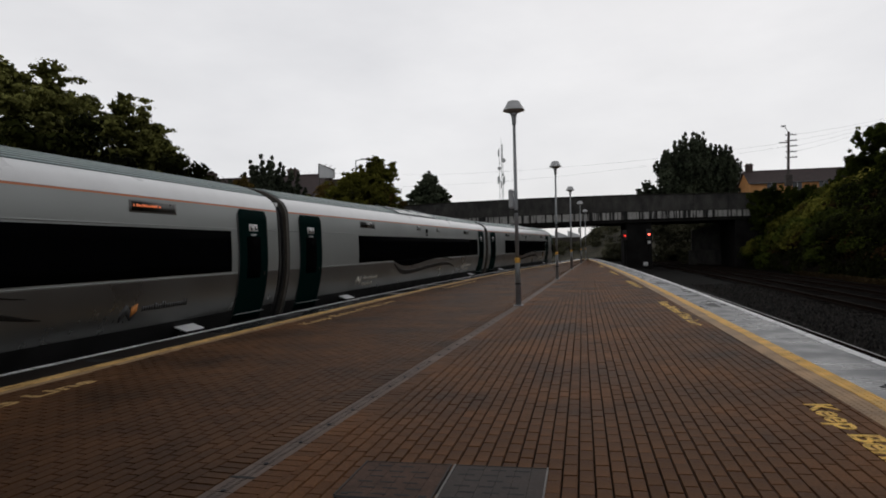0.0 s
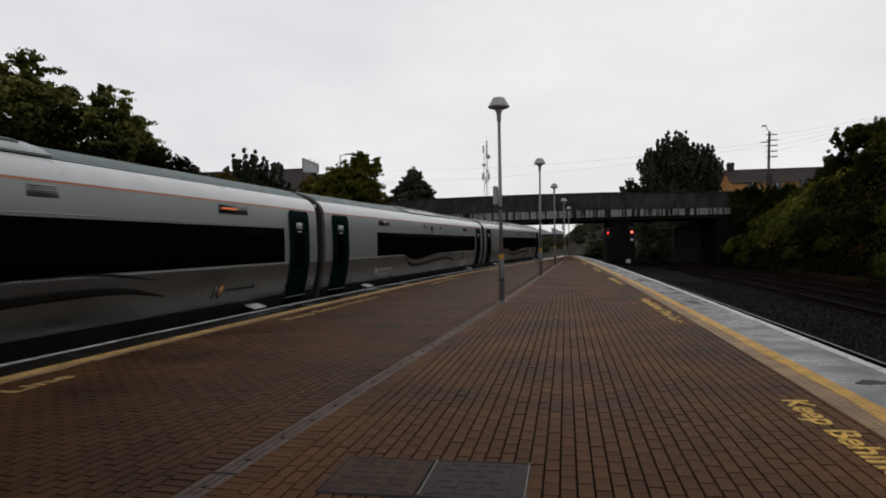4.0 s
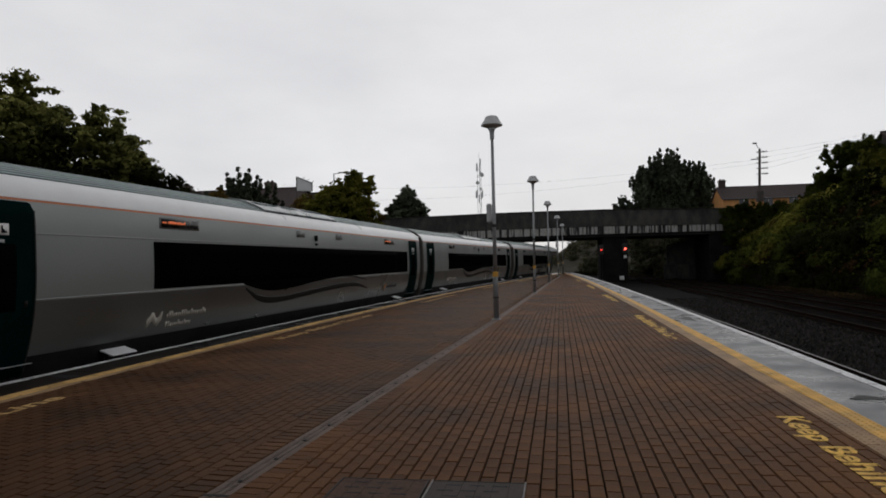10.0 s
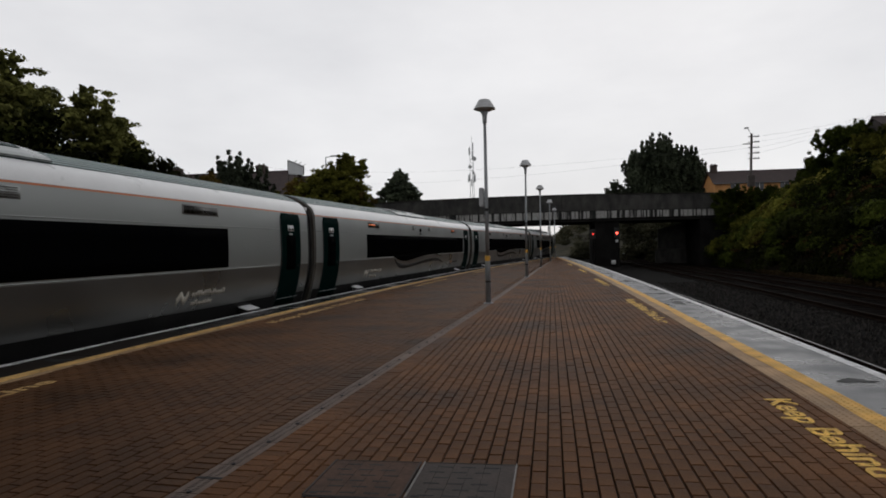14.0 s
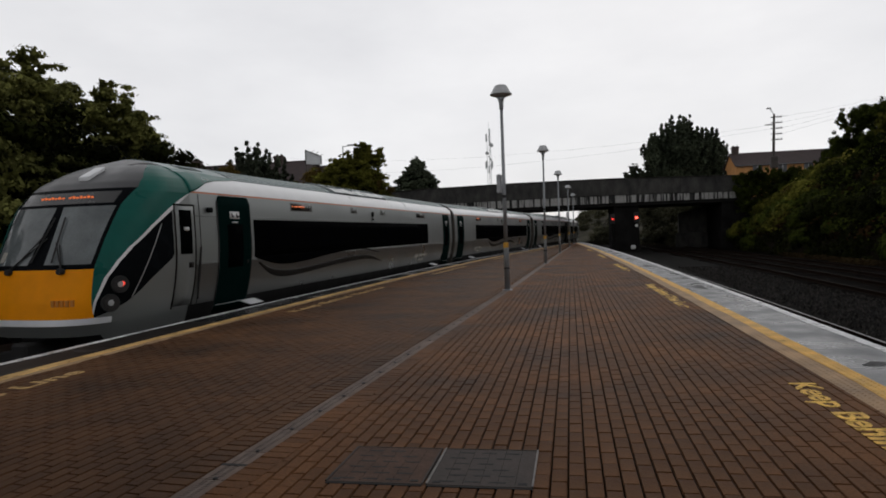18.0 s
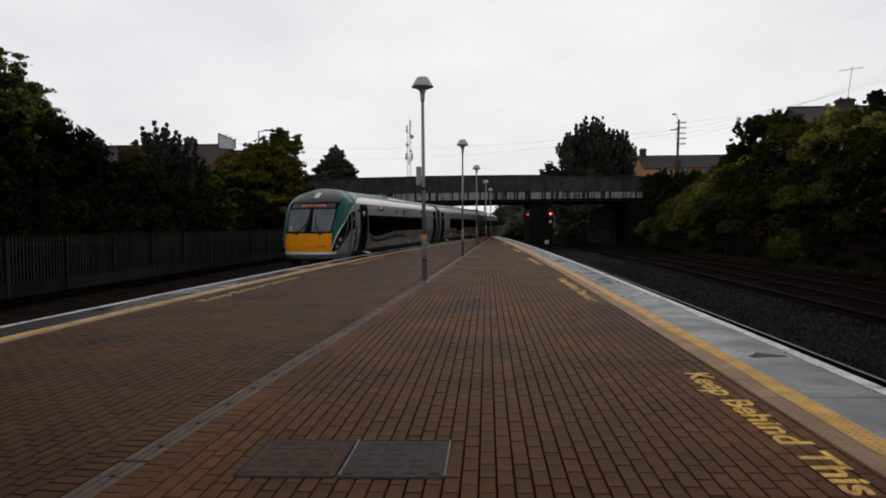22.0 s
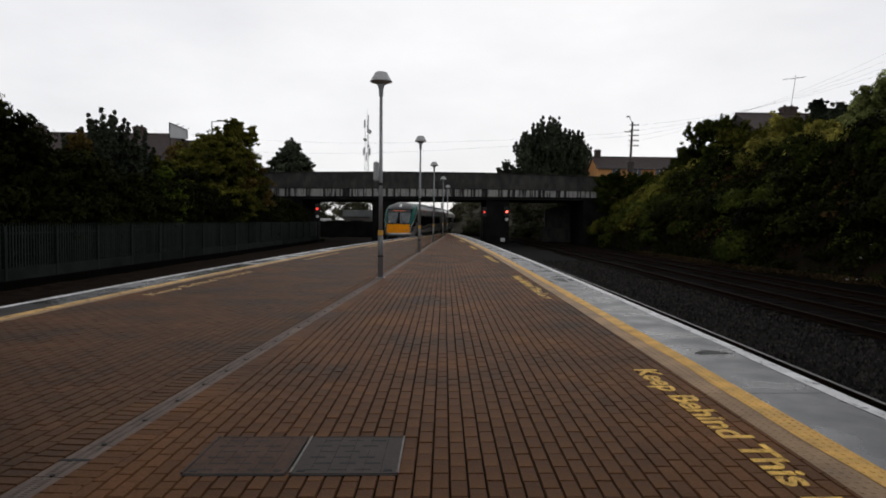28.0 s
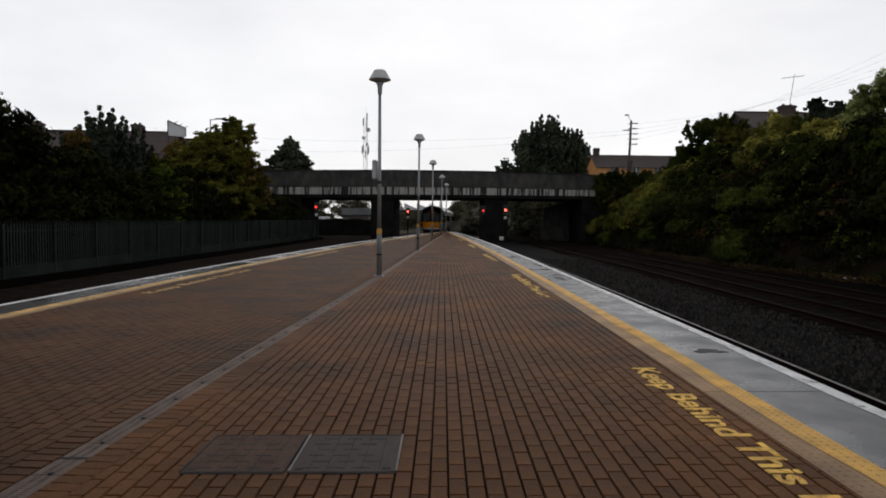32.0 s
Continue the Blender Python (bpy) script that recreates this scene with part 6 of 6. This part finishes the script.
# poplars beyond the bridge
fan_tree(17.8, 110, 5, 3.5, 20.3, 15.0, 5.8, "tall grey-green poplar beyond the bridge", M_LEAFP, 60, 110, 0.72, 0.32, 2.2)
fan_tree(22.4, 111, 5, 3.5, 18.2, 14.6, 3.4, "grey-green poplar beside the ochre house", M_LEAFP, 62, 48, 0.7, 0.32, 1.8)
tree(10.6, 108, 5, 9.2, 11.6, 1.6, "small flat-topped dark tree beyond the bridge", M_LEAFD, 66, n=40, per=80, r=0.45, size=0.36, tip=0.5)
tree(12.4, 109, 5, 8.2, 10.7, 1.6, "small dark tree beyond the bridge", M_LEAFD, 67, n=24, per=90, r=0.6, size=0.4, tip=0.5)
tree(24.6, 104, 5, 6, 9.8, 1.6, "small dark tree beside the ochre house", M_LEAFD, 68, n=24, per=90, r=0.6, size=0.4, tip=0.5)
bank("hillside", lambda y: [(-9.5, -1.15), (-6 + 0.02 * y, -0.8 + 0.035 * (y - 100)), (4, -0.4 + 0.1 * (y - 100)), (14, 1.0 + 0.1 * (y - 100)), (60, 5.0 + 0.05 * (y - 100))], 100, 165, "green hillside in a haze-paled colour beyond the bridge", M_FARGRASS, 20, 0.2)
# green hillside seen through the bridge's openings
rr = np.random.default_rng(33)
hv = []
for _ in range(900):
    x = rr.uniform(-50, 40)
    y = rr.uniform(112, 155)
    az = x / y * 130
    hv.append((x, y, -1 + rr.random() ** 0.7 * float(np.interp(az, [-50, -30, -28, -26.5, -25.5, -23.5, -22, -14, -12, -10, -8.5, 1.2, 2.4, 12, 40], [9, 8.4, 8.4, 8.0, 6.0, 6.2, 10.5, 10.5, 9.5, 6.5, 3.4, 3.2, 6.8, 8.8, 9.6])), rr.uniform(0.7, 1.3)))
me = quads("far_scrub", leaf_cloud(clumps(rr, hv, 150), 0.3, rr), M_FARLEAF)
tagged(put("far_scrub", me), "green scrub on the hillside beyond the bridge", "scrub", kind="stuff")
rr = np.random.default_rng(34)
hv = [(rr.uniform(9.5, 15), rr.uniform(82, 96), -1 + 6 * rr.random(), rr.uniform(0.5, 1.0)) for _ in range(120)]
hv += [(rr.uniform(3.5, 7), rr.uniform(98, 112), -1 + 2.6 * rr.random(), rr.uniform(0.5, 1.0)) for _ in range(60)]
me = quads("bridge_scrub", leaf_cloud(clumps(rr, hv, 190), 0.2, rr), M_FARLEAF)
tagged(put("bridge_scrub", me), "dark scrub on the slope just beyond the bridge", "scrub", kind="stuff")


# ---- buildings ----
def house(x0, x1, y0, y1, zg, eave, ridge, label, wall_m, chims, windows=(), roof_m=None, hip=0.0):
    h = thing("house", label, "house", pose(0, 0, 0))
    ym = (y0 + y1) / 2
    bm = bmesh.new()
    v = [bm.verts.new(p) for p in ((x0, y0, zg), (x1, y0, zg), (x1, y1, zg), (x0, y1, zg), (x0, y0, eave), (x1, y0, eave), (x1, y1, eave), (x0, y1, eave), (x0, ym, ridge - 0.06), (x1, ym, ridge - 0.06))]
    for f in ((0, 1, 5, 4), (2, 3, 7, 6), (1, 2, 6, 9, 5), (3, 0, 4, 8, 7), (0, 3, 2, 1)):
        bm.faces.new([v[i] for i in f])
    part("wall", bm, wall_m, h, "plastered walls with gables")
    for s, ya in ((0, y0 - 0.35), (1, y1 + 0.35)):
        bm = bmesh.new()
        dz = (ridge - eave) * 0.35 / (ym - y0)
        a = [bm.verts.new(p) for p in ((x0 - 0.25, ya, eave - dz), (x1 + 0.25, ya, eave - dz), (x1 + 0.25, ym, ridge), (x0 - 0.25, ym, ridge))]
        b = [bm.verts.new((p.co.x, p.co.y, p.co.z + 0.12)) for p in a]
        for f in (a[::-1], b, (a[0], a[1], b[1], b[0]), (a[1], a[2], b[2], b[1]), (a[2], a[3], b[3], b[2]), (a[3], a[0], b[0], b[3])):
            bm.faces.new(list(f))
        part("roof_slope", bm, roof_m or M_SLATE, h, "grey slate roof")
    part("ridge_tiles", tube((x0 - 0.25, ym, ridge + 0.1), (x1 + 0.25, ym, ridge + 0.1), 0.11, seg=8), M_SLATE, h)
    for cx, w, top_z in chims:
        c = part("chimney", box(cx - w / 2, cx + w / 2, ym - 0.4, ym + 0.4, ridge - 0.8, top_z, 0.02), M_BRICKC, h, "brick chimney stack")
        part("chimney_cap", box(cx - w / 2 - 0.07, cx + w / 2 + 0.07, ym - 0.47, ym + 0.47, top_z - 0.25, top_z - 0.1), M_BRICKC, c)
        for k in (-0.25, 0.25):
            part("chimney_pot", lathe([(0.13, top_z), (0.11, top_z + 0.13), (0.13, top_z + 0.16)], 10), M_BRICKC, c).data.transform(Matrix.Translation((cx + k * w, ym, 0)))
    for wx, wz, ww, wh in windows:
        w = part("window", box(wx, wx + ww, y0 - 0.03, y0 + 0.05, wz, wz + wh), M_WINDOW, h, "dark window")
        part("window_frame", box(wx - 0.07, wx + ww + 0.07, y0 - 0.05, y0 - 0.031, wz - 0.09, wz - 0.01), M_WHITE, w)
        part("glazing_bar", box(wx + ww / 2 - 0.03, wx + ww / 2 + 0.03, y0 - 0.05, y0 - 0.031, wz, wz + wh), M_WHITE, w)
    part("gutter", tube((x0 - 0.2, y0 - 0.36, eave - 0.1), (x1 + 0.2, y0 - 0.36, eave - 0.1), 0.06, seg=6), M_WINDOW, h)
    return h


house(24.0, 40, 98, 105, 5, 10.05, 12.0, "ochre plastered house with a grey slate roof", M_OWALL, ((24.7, 0.9, 13.2),), ((26.2, 9.0, 1.3, 0.95), (29.6, 8.8, 1.2, 1.1), (33, 8.8, 1.2, 1.1)))
house(27.0, 46, 54, 62, 6, 9.5, 11.6, "house with a long dark slate roof behind the bank", M_GWALL, ((31.6, 1.3, 12.35),), ((30, 7.4, 1.2, 1.2),))
house(-39.4, -25.5, 56, 64, 2.5, 6.9, 9.3, "terraced house with grey slate roof and brick chimneys", M_GWALL, ((-38.85, 0.9, 10.15), (-29.3, 0.9, 10.1)), ((-34, 4.2, 1.1, 1.4), (-30, 4.2, 1.1, 1.4)))
house(-25.4, -21.6, 58, 66, 2.5, 6.6, 8.9, "end-of-terrace house with grey slate roof", M_BRICKC, ((-22.2, 0.8, 9.4),), ((-24, 4.2, 1.1, 1.4),))

# white hoarding on posts
hb = thing("hoarding", "pale blank hoarding on a steel frame", "billboard", pose(-22.6, 53.0, 2.7, 0, 0, 38))
part("panel", wedge(-0.72, 0.72, -0.06, 0.06, 5.45, 5.45, 6.7, 6.2, 0.02), M_BILL, hb, "pale blank panel")
for a, b in (((-0.72, -0.08, 5.45), (-0.72, -0.08, 6.7)), ((-0.72, -0.08, 6.7), (0.72, -0.08, 6.2)), ((0.72, -0.08, 6.2), (0.72, -0.08, 5.45))):
    part("edge_trim", tube(a, b, 0.04, seg=6), M_RUBBER, hb, "dark edge trim")
for dx in (-0.6, 0.6):
    part("post", tube((dx, 0.12, 0), (dx, 0.12, 6.1), 0.06, seg=8), M_TIMBER, hb)
for dx, z in ((-0.3, 6.55), (0.1, 6.42), (0.5, 6.25)):
    part("lamp_arm", tube((dx, -0.05, z - 0.05), (dx + 0.3, -0.35, z + 0.1), 0.03, seg=6), M_STEELP, hb)

# street lamp behind the scrub
sl = thing("street_lamp", "thin grey street lamp with one short arm", "street lamp", pose(-20.3, 54.5, 2.5))
part("post", tube((0, 0, 0), (0, 0, 7.35), 0.07, 0.05, 8), M_STEELP, sl)
part("arm", tube((0, 0, 7.3), (0.7, 0.1, 7.4), 0.035, seg=6), M_STEELP, sl)
part("lantern", box(0.45, 1.1, -0.1, 0.2, 7.36, 7.47, 0.03), M_SHADE, sl)


# lattice mast far behind
mast = thing("telecom_mast", "slender lattice telecom mast with drum antennas", "mast", pose(-18.7, 150, 2))
for dx, dy in ((-0.5, -0.5), (0.5, -0.5), (0.0, 0.5)):
    part("leg", tube((dx, dy, 0), (dx * 0.8, dy * 0.8, 23.4), 0.07, 0.05, 6), M_PLATE, mast)
for i in range(22):
    z = 1 + i
    a = 0.5
    part("brace", tube((-a if i % 2 else a, -a, z), (a if i % 2 else -a, -a, z + 1), 0.025, seg=5), M_PLATE, mast)
for z, dx, r in ((20.4, 0.65, 0.5), (18.5, -0.4, 0.42), (17.0, 0.4, 0.3)):
    part("drum_antenna", tube((dx, -0.9, z), (dx, -0.4, z), r, seg=14), M_SHADE, mast, "round drum antenna")
for z, dx in ((22.2, -0.55), (21.4, 0.2), (15.6, -0.75), (15.9, -0.45), (15.4, 0.5), (15.7, 0.8), (14.6, 0.0), (23.4, 0.35)):
    part("panel_antenna", box(dx - 0.14, dx + 0.14, -0.85, -0.6, z - 0.9, z + 0.9, 0.03), M_BILL, mast, "white panel antenna")
part("lightning_rod", tube((0, 0, 23.2), (0, 0, 26), 0.03, seg=5), M_PLATE, mast)

# utility pole with crossarms beside the ochre house
pole = thing("utility_pole", "dark timber utility pole with crossarms and a lamp", "utility pole", pose(22.25, 75.5, 5))
part("post", tube((0, 0, 0), (0.25, 0, 8.6), 0.17, 0.12, 9), M_TIMBER, pole)
for k in range(5):
    z = 8.2 - k * 0.62
    c = part("crossarm", box(-0.1, 1.05, -0.06, 0.06, z, z + 0.09), M_TIMBER, pole)
    for dx in (0.6, 0.95):
        part("insulator", lathe([(0.05, z + 0.09), (0.06, z + 0.2)], 8), M_PLATE, c).data.transform(Matrix.Translation((dx, 0, 0)))
part("crossarm", box(-0.7, 0.3, -0.06, 0.06, 7.4, 7.49), M_TIMBER, pole)
part("transformer", box(-0.22, 0.5, -0.3, 0.3, 2.6, 3.9, 0.05), M_TIMBER, pole, "dark equipment box")
part("lamp_bracket", tube((0.2, 0, 8.55), (-0.25, -0.3, 9.2), 0.035, seg=6), M_STEELP, pole)
part("lamp_head", box(-0.6, -0.15, -0.45, -0.2, 9.12, 9.28, 0.03), M_SHADE, pole)

# television aerial on the nearer roof
ae = thing("roof_aerial", "thin television aerial on the roof", "aerial", pose(31.5, 57.6, 11.2, 0, 4, 0))
part("mast", tube((0, 0, 0), (0.2, 0, 4.0), 0.024, seg=6), M_TIMBER, ae)
part("boom", tube((-0.9, 0, 3.5), (1.1, 0, 3.9), 0.016, seg=5), M_TIMBER, ae)
for k in range(6):
    part("element", tube((-0.8 + k * 0.35, -0.35, 3.52 + k * 0.07), (-0.8 + k * 0.35, 0.35, 3.52 + k * 0.07), 0.014, seg=4), M_TIMBER, ae)

# overhead wires
def wire(a, b, sag, r=0.009):
    w = thing("overhead_wire", "thin overhead wire against the sky", "wire", group="overhead wires")
    pts = [Vector(a).lerp(Vector(b), k / 10) - Vector((0, 0, sag * 4 * (k / 10) * (1 - k / 10))) for k in range(11)]
    ring = [Vector((0, r * math.cos(q), r * math.sin(q))) if abs(a[0] - b[0]) > abs(a[1] - b[1]) else Vector((r * math.cos(q), 0, r * math.sin(q))) for q in (0.8, 2.36, 3.93, 5.5)]
    verts = [p + o for p in pts for o in ring]
    faces = [(4 * i + k, 4 * i + (k + 1) % 4, 4 * i + 4 + (k + 1) % 4, 4 * i + 4 + k) for i in range(10) for k in range(4)]
    put("cable", mesh_of("cable", verts, faces, M_CABLE), w)


for k in range(4):
    z = 13.25 - k * 0.62
    wire((23.2, 75.5, z), (52 - k, 62, z + 6.5 + 1.2 * k), 1.4)
wire((22.4, 75.5, 12.4), (-60, 125, 19), 2.0, 0.009)
wire((22.4, 75.5, 12.0), (-60, 130, 16.5), 2.0, 0.009)

# right-hand litter on the bank
for lx, ly, lz, s in ((18.9, 28.1, 0.0, 0.2), (19.3, 28.0, 0.58, 0.2), (17.85, 27.5, -0.9, 0.13), (18.3, 27.5, -0.92, 0.11)):
    li = thing("litter", "scrap of white litter on the bank", "litter", pose(lx, ly, lz, 20, 10, 40), "litter")
    part("scrap", box(-s / 2, s / 2, -s / 2, s / 2, 0, 0.06, 0.015), M_LITTER, li)

# beyond the bridge on the left: low white building and yard wall
wb = thing("shed", "low pale shed beyond the bridge", "shed", pose(-15.1, 108, -1))
part("wall", box(-2.2, 2.2, 0, 6, 0, 2.9, 0.03), M_GWALL, wb)
part("roof", box(-2.5, 2.5, -0.4, 6.4, 2.91, 4.1, 0.05), M_SHED, wb, "pale grey fascia and roof")
part("door", box(-1, 1, -0.03, 0.05, 0, 2.4), M_WINDOW, wb)
yard = thing("yard_fence", "dark solid boarded fence beyond the bridge", "fence", pose(-16.4, 89, -1.15))
for k in range(11):
    part("fence_panel", box(-3.9 + k * 0.98, -2.94 + k * 0.98, 0, 0.06, 0, 2.35 + 0.03 * (k % 3), 0.01), M_DARKC, yard)
    part("fence_post", box(-3.96 + k * 0.98, -3.86 + k * 0.98, -0.06, 0.1, 0, 2.45), M_DARKC, yard)
van = thing("van", "small white van parked beyond the yard fence", "van", pose(-20.2, 106, -1.15, 0, 0, 12))
part("body", wedge(-1.2, 1.0, 0, 1.7, 0.3, 0.3, 2.75, 2.75, 0.12), M_LITTER, van, "white van body")
part("bonnet", wedge(1.0, 1.8, 0.05, 1.65, 0.3, 0.3, 1.7, 1.35, 0.08), M_LITTER, van)
part("windscreen", wedge(1.0, 1.3, 0.12, 1.58, 1.7, 1.6, 2.6, 1.75), M_WINDOW, van)
part("side_window", box(0.2, 0.9, -0.02, 0.05, 1.65, 2.4), M_WINDOW, van)
for wx in (-0.8, 1.2):
    part("wheel", tube((wx, -0.03, 0.33), (wx, 0.22, 0.33), 0.33, seg=14), M_RUBBER, van)
wb = thing("shed", "long white roof shed beyond the bridge", "shed", pose(-6.5, 140, -1))
part("wall", box(-5, 6, 0, 8, 0, 4.4, 0.03), M_GWALL, wb)
for k in range(4):
    part("roof_bay", wedge(-5 + k * 2.8, -2.3 + k * 2.8, -0.3, 8.3, 4.42, 4.42, 5.9, 4.8), M_TWHITE, wb, "white saw-tooth roof bay")


# ---- block paving: each block with its own bevelled top, joints left open ----
def block_quads(x0, x1, y0, y1, h):
    """Bevelled top of a block in plan coordinates: five quads."""
    b, d = 0.004, 0.012
    ax, bx, ay, by = x0 + 0.0042, x1 - 0.0042, y0 + 0.003, y1 - 0.003
    lo = [(ax, ay, h - d), (bx, ay, h - d), (bx, by, h - d), (ax, by, h - d)]
    hi = [(ax + b, ay + b, h), (bx - b, ay + b, h), (bx - b, by - b, h), (ax + b, by - b, h)]
    return [hi] + [[lo[i], lo[(i + 1) % 4], hi[(i + 1) % 4], hi[i]] for i in range(4)]


def block_mesh(name):
    fs = block_quads(-0.051, 0.051, -0.102, 0.102, 0.0)
    verts, faces, index = [], [], {}
    for f in fs:
        ids = []
        for p in f:
            if p not in index:
                index[p] = len(verts)
                verts.append(p)
            ids.append(index[p])
        faces.append(ids)
    return mesh_of(name, verts, faces, M_BLOCK_ONE)


PW, PL = 0.102, 0.204
rb = np.random.default_rng(9)
one = block_mesh("paving_block")
for side in (1, -1):
    cent = []
    if side > 0:
        cols = int(6.0 / PW)
        for c_ in range(cols):
            x = 2.6 - (c_ + 0.5) * PW
            yy = np.arange(-13.8 + (PL / 2 if c_ % 2 else 0) + 0.008 * rb.random(), 71.8, PL)
            ok = (x < right_edge(yy) - 1.11) & (x - PW / 2 > drain_x(yy) + 0.09)
            cent.append(np.stack([np.full(ok.sum(), x), yy[ok], np.zeros(ok.sum())], 1))
        yy = np.arange(-13.8, 71.8, PW)
        sl = math.pi / 2 - np.arctan2(drain_x(yy + 0.5) - drain_x(yy - 0.5), 1.0)
        cent.append(np.stack([drain_x(yy) + 0.192, yy, sl], 1))
    else:
        cols = int(6.2 / PW)
        for c_ in range(cols):
            yy = np.arange(-13.8 + (PL / 2 if c_ % 2 else 0) + 0.008 * rb.random(), 71.8, PL)
            x = drain_x(yy) - 0.295 - (c_ + 0.5) * PW
            ok = x > left_edge(yy) + 0.92
            sl = -np.arctan2(drain_x(yy + 0.5) - drain_x(yy - 0.5), 1.0)
            cent.append(np.stack([x[ok], yy[ok], sl[ok]], 1))
        # a header course beside the drain
        yy = np.arange(-13.8, 71.8, PW)
        sl = math.pi / 2 - np.arctan2(drain_x(yy + 0.5) - drain_x(yy - 0.5), 1.0)
        cent.append(np.stack([drain_x(yy) - 0.192, yy, sl], 1))
    cent = np.concatenate(cent)
    hole = (cent[:, 0] > -1.45) & (cent[:, 0] < -0.3) & (cent[:, 1] > 3.64) & (cent[:, 1] < 4.05)
    cent = cent[~hole]
    near = (cent[:, 1] < 5.3) & (cent[:, 1] > 3.0) & (cent[:, 0] > -1.4) & (cent[:, 0] < 1.25) if side > 0 else np.zeros(len(cent), bool)
    z = FALL * np.abs(cent[:, 0] - drain_x(cent[:, 1])) + rb.normal(0, 0.0011, len(cent)) + 0.004 * (np.abs(cent[:, 2]) > 1)
    tx = rb.normal(0, 0.006, len(cent)) - side * FALL
    ty = rb.normal(0, 0.006, len(cent))
    left = 300
    sing = []
    for i in np.nonzero(near)[0]:
        if left:
            left -= 1
            sing.append(i)
            put("paving_block", one, platform, pose(cent[i, 0], cent[i, 1], z[i], math.degrees(ty[i]), math.degrees(tx[i]), math.degrees(cent[i, 2])))
    keep = np.ones(len(cent), bool)
    keep[sing] = False
    P, Z, TXX, TYY = cent[keep], z[keep], tx[keep], ty[keep]
    # joined blocks: shared corners inside each block keep it one island
    proto = one
    pvs = np.array([v.co[:] for v in proto.vertices])
    pfs = [list(p.vertices) for p in proto.polygons]
    ca, sa = np.cos(P[:, 2])[:, None], np.sin(P[:, 2])[:, None]
    X = P[:, 0:1] + ca * pvs[:, 0] - sa * pvs[:, 1]
    Y = P[:, 1:2] + sa * pvs[:, 0] + ca * pvs[:, 1]
    ZZ = Z[:, None] + pvs[:, 2] - TXX[:, None] * pvs[:, 0] + TYY[:, None] * pvs[:, 1]
    V = np.stack([X, Y, ZZ], -1).reshape(-1, 3)
    nb, nvv = len(P), len(pvs)
    F = (np.array(pfs)[None] + (np.arange(nb) * nvv)[:, None, None]).reshape(-1, 4)
    me = bpy.data.meshes.new("block_paving")
    me.vertices.add(len(V))
    me.vertices.foreach_set("co", V.astype(np.float32).ravel())
    me.loops.add(F.size)
    me.loops.foreach_set("vertex_index", F.astype(np.int32).ravel())
    me.polygons.add(len(F))
    me.polygons.foreach_set("loop_start", np.arange(0, F.size, 4, dtype=np.int32))
    me.polygons.foreach_set("loop_total", np.full(len(F), 4, dtype=np.int32))
    me.materials.append(M_BLOCK if side > 0 else M_BLOCK_LEFT)
    me.polygons.foreach_set("use_smooth", [False] * len(F))
    me.update(calc_edges=True)
    tagged(put("block_paving", me, platform, None, "brown clay paving blocks in running bond"), kind="stuff")


# ---- what moves ----
RUN = [(0, -3.96), (1, -3.56), (2, -2.91), (3, -2.04), (4, -0.98), (5, 0.21), (6, 1.68), (7, 3.39), (8, 5.29), (9, 7.41), (10, 9.79), (11, 12.42), (12, 15.22), (13, 18.16), (14, 21.27), (15, 24.48), (16, 27.89), (17, 31.47), (18, 35.27), (19, 39.37), (20, 43.68), (21, 48.08), (22, 52.68), (23, 57.52), (24, 62.30), (25, 66.96), (26, 71.77), (27, 76.75), (28, 82.15), (29, 87.68), (30, 93.13), (31, 98.33), (32, 103.48)]

def coach_pose(s_rear):
    """Pose of a coach whose rear end stands s_rear along the track: it rides on its two bogies."""
    sa, sb = s_rear + 3.1, s_rear + PITCH - 3.1
    ax, ay = float(np.interp(sa, TS, TX)), float(np.interp(sa, TS, TY))
    bx, by = float(np.interp(sb, TS, TX)), float(np.interp(sb, TS, TY))
    turn = math.degrees(math.atan2(by - ay, bx - ax))
    k = 3.1 / (PITCH - 6.2)
    return pose(ax - (bx - ax) * k, ay - (by - ay) * k, 0.0, 0, 0, turn)


def motions():
    for car, off in ((car1, -4.45 - PITCH), (car2, -4.45), (car3, -4.45 + PITCH), (car4, -4.45 + 2 * PITCH)):
        walk(car, [(t, coach_pose(s + off)) for t, s in RUN])


motions()
